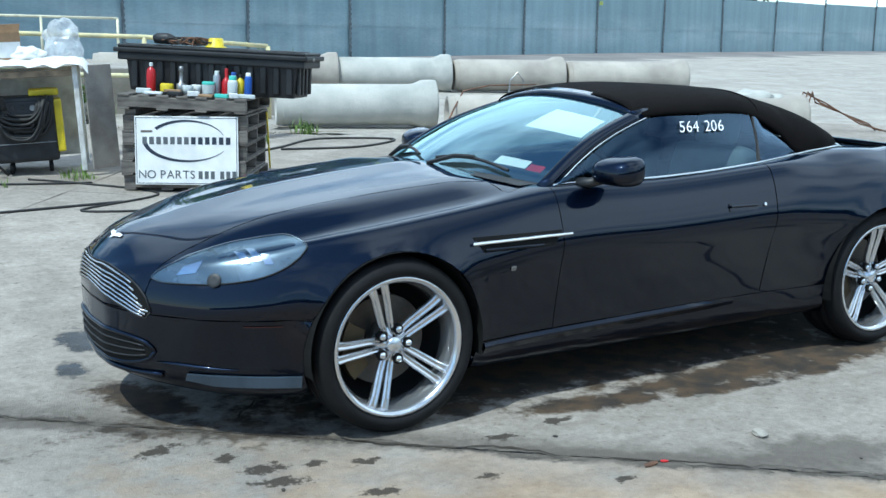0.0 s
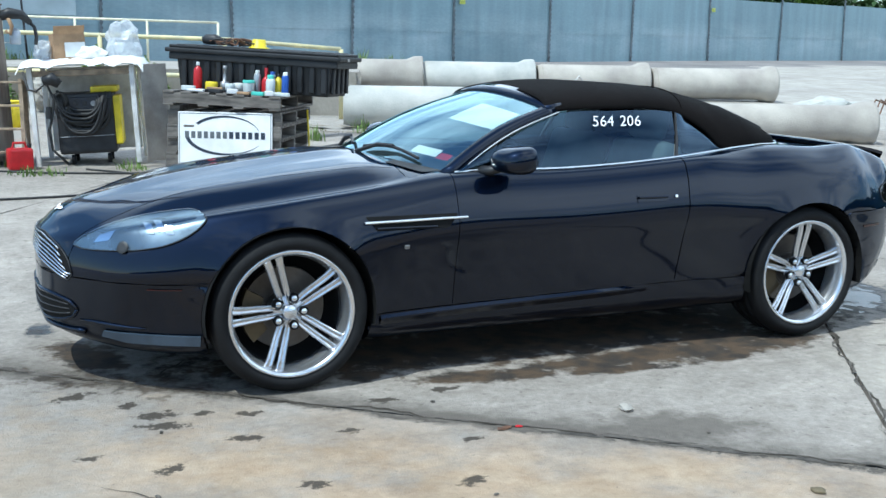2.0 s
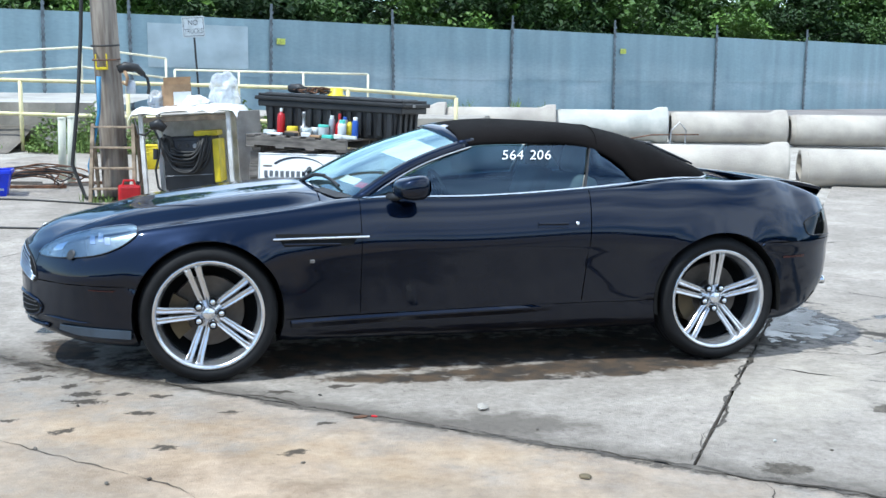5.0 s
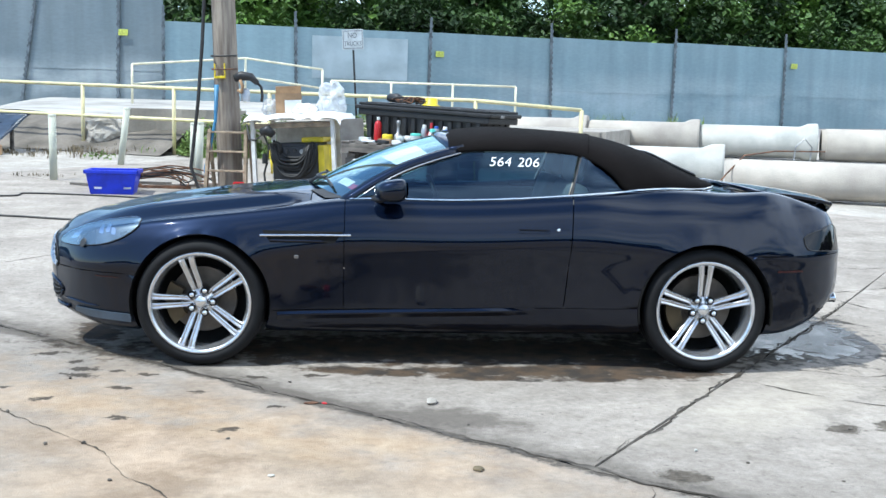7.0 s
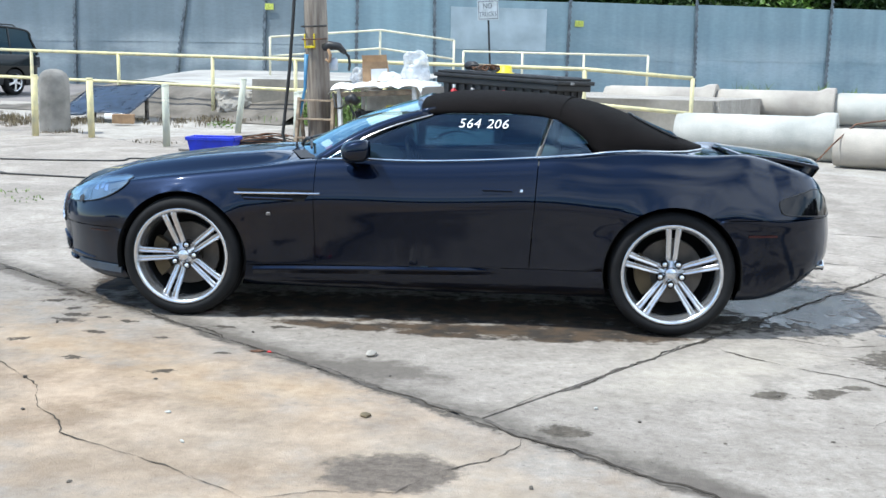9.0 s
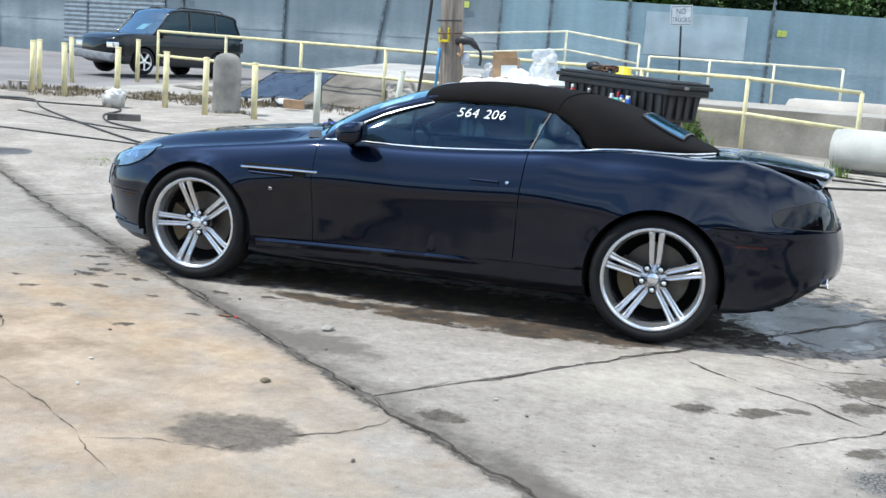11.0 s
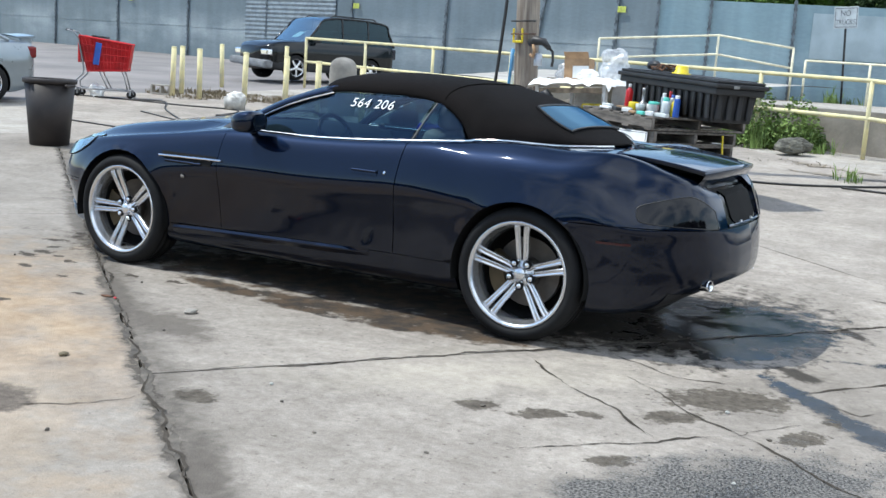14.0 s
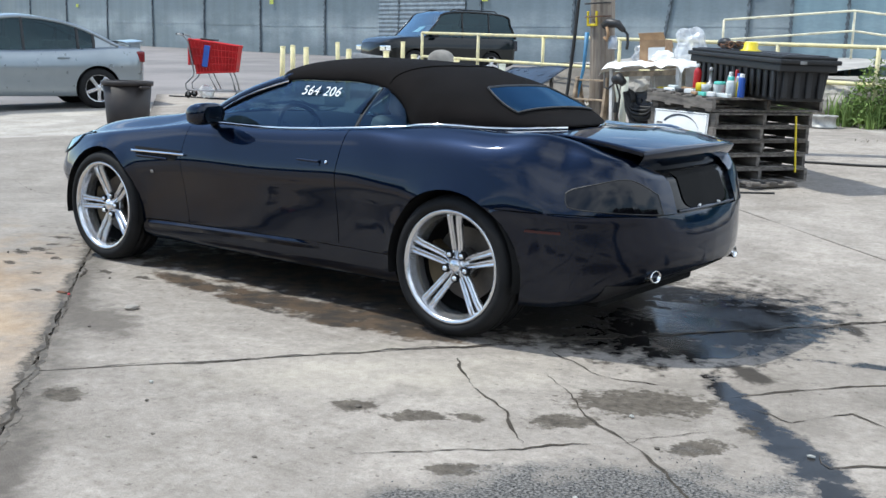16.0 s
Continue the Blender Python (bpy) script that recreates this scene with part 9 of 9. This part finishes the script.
def leaf_cloud(bm, centre, radius, n, size, rnd):
    for _ in range(n):
        d = Vector((rnd.gauss(0, 1), rnd.gauss(0, 1), rnd.gauss(0, 1))).normalized() * radius * rnd.random() ** 0.4
        p = centre + Vector((d.x, d.y, d.z * 0.75))
        q = Euler((rnd.uniform(-0.9, 0.9), rnd.uniform(-0.9, 0.9), rnd.uniform(0, 6.28))).to_matrix()
        a, b = q @ Vector((size * rnd.uniform(0.6, 1.2), 0, 0)), q @ Vector((0, size * rnd.uniform(0.35, 0.7), 0))
        c = q @ Vector((0, 0, size * 0.25))
        v = [bm.verts.new(w) for w in (p - a, p - b + c, p + a, p + b + c)]
        bm.faces.new(v)


def tree(x, y, h, spread, seed, leaf, low=0.25, dense=1.0):
    rnd = random.Random(seed)
    z = gz(x, min(y, 44)) - 0.1
    t = thing("tree", pose(x, y, z, 0, 0, seed * 40), "leafy broadleaf tree behind the fence", "tree", "trees behind the fence")
    bm = bmesh.new()
    tube(bm, [(0, 0, 0), (0.1, 0.05, h * 0.3), (-0.05, 0.1, h * 0.6), (0.1, 0, h * 0.85)], [h * 0.02, h * 0.016, h * 0.011, h * 0.004], 9)
    clumps = []
    for k in range(14):
        a, f = rnd.uniform(0, 6.28), rnd.uniform(low, 0.95)
        reach = spread * (0.55 + 0.6 * math.sin(math.pi * min(1, (f - low) / (1 - low) + 0.15))) * rnd.uniform(0.5, 1.0)
        s = Vector((0.05, 0.05, h * f * 0.8))
        e = Vector((reach * math.cos(a), reach * math.sin(a), h * f))
        tube(bm, [s, s.lerp(e, 0.5) + Vector((0, 0, 0.2)), e], [h * 0.008, h * 0.005, h * 0.002], 5)
        clumps += [(e, spread * rnd.uniform(0.30, 0.52)), (s.lerp(e, 0.55), spread * rnd.uniform(0.28, 0.42))]
    part("trunk", bm, BARK, t)
    bm = bmesh.new()
    for c, r in clumps:
        leaf_cloud(bm, c, r, int(150 * dense), 0.17, rnd)
    part("crown", bm, leaf, t)


rnd = random.Random(11)
for k in range(17):
    x = -5.0 + 2.9 * k + rnd.uniform(-0.8, 0.8)
    yf, _ = on_fence(max(min(x, 51), -6))
    tree(x, yf + rnd.uniform(3.0, 6.5), rnd.uniform(5.2, 6.3), rnd.uniform(1.9, 2.6), 100 + k, LEAF[k % 3], 0.18)
for k in range(9):
    x = -34.0 + 3.4 * k
    tree(x, 34.5 + rnd.uniform(0, 4), rnd.uniform(5.0, 6.0), 2.3, 200 + k, LEAF[2], 0.25)
for k in range(12):
    x = -6.0 + 3.4 * k + rnd.uniform(-0.6, 0.6)
    yf, _ = on_fence(max(min(x, 51), -6))
    tree(x, yf + rnd.uniform(5.0, 6.5), rnd.uniform(5.4, 6.1), rnd.uniform(2.2, 2.6), 300 + k, LEAF[(2 * k + 2) % 3], 0.30)
# bushes right behind the fence on its low side
for k in range(12):
    x = -4.5 + 4.1 * k + rnd.uniform(-1, 1)
    yf, _ = on_fence(max(min(x, 51), -6))
    t = thing("bush", pose(x, yf + 1.6, gz(x, yf)), "dense green bush behind the fence", "bush", "bushes behind the fence")
    bm = bmesh.new()
    tube(bm, [(0, 0, 0), (0.1, 0, 1.6), (0, 0.1, 2.8)], [0.06, 0.05, 0.02], 6)
    part("stem", bm, BARK, t)
    bm = bmesh.new()
    for _ in range(7):
        leaf_cloud(bm, Vector((rnd.uniform(-1.3, 1.3), rnd.uniform(-0.4, 0.6), rnd.uniform(2.0, 3.9))), rnd.uniform(0.5, 0.9), 170, 0.13, rnd)
    part("leaves", bm, LEAF[(k + 1) % 3], t)
bushy = bmesh.new()
for cx, cy, r, h, n in ((0.05, 12.75, 0.50, 0.85, 1500), (-0.65, 12.8, 0.5, 1.0, 1600), (-5.3, 12.6, 0.3, 0.12, 40), (-3.0, 13.6, 0.45, 0.8, 1500), (-3.75, 13.85, 0.45, 0.65, 1300), (-2.2, 13.3, 0.4, 0.7, 1000)):
    for _ in range(n):
        a, d = rnd.uniform(0, 6.28), r * math.sqrt(rnd.random())
        x, y = cx + d * math.cos(a), cy + d * math.sin(a)
        leaf_cloud(bushy, Vector((x, y, gz(x, y) + h * rnd.random() * (1.05 - (d / r) ** 2))), 0.04, 1, 0.045, rnd)
tagged(part("leafy_weeds", bushy, WEED), "leafy green weeds before the wall", "weeds", kind="stuff")
GRAVEL = plain("grey grit", (0.15, 0.15, 0.15), 0.9, vary=0.4, scale=120, local=False, second=(0.04, 0.04, 0.04))
grit = bmesh.new()
for k in range(2600):
    a, d = rnd.uniform(0, 6.28), min(abs(rnd.gauss(0, 0.5)), 1.1)
    x, y = 2.85 + 0.45 * d * math.cos(a) - 0.28 * d * math.sin(a), -2.18 + 0.62 * d * math.cos(a) + 0.22 * d * math.sin(a)
    s, q = rnd.uniform(0.0012, 0.0042), Euler((rnd.uniform(0, 3), rnd.uniform(0, 3), 0)).to_matrix()
    v = [grit.verts.new(Vector((x, y, s * 0.6)) + q @ Vector(p) * s) for p in ((1, 0, -0.6), (-0.6, 0.9, -0.6), (-0.6, -0.9, -0.6), (0, 0, 0.9))]
    for f in ((0, 1, 2), (0, 3, 1), (1, 3, 2), (2, 3, 0)):
        grit.faces.new([v[i] for i in f])
tagged(part("gravel", grit, GRAVEL), "dark loose gravel in a worn patch", "gravel", kind="stuff")
bm = bmesh.new()
for k in range(9500):
    x = rnd.uniform(-60, 70)
    y = (46 + 0.25 * max(x, 0)) + rnd.uniform(0, 5)
    leaf_cloud(bm, Vector((x, y, rnd.uniform(0.5, 6.6) * (0.9 + 0.25 * noise.noise(Vector((x * 0.15, 0, 0)))))), 0.9, 3, 0.55, rnd)
tagged(part("woods", bm, LEAF[2]), "dark dense woods beyond the fence", "woods", kind="stuff")

# Unseen leaf banks, south and east, added to darken reflections in the car.
bm = bmesh.new()
for k in range(3600):
    x = rnd.uniform(-75, 75)
    y = -34 - rnd.uniform(0, 5)
    leaf_cloud(bm, Vector((x, y, rnd.uniform(0.3, 5.2) * (0.85 + 0.3 * noise.noise(Vector((x * 0.12, 5, 0)))))), 1.0, 4, 0.75, rnd)
for k in range(1800):
    y = rnd.uniform(-34, 18)
    leaf_cloud(bm, Vector((46 + rnd.uniform(0, 5), y, rnd.uniform(0.3, 8.0) * (0.85 + 0.3 * noise.noise(Vector((y * 0.12, 9, 0)))))), 1.0, 4, 0.75, rnd)
tagged(part("hedge", bm, LEAF[2]), "unseen leaf bank added to darken reflections in the car", "hedge", kind="stuff")
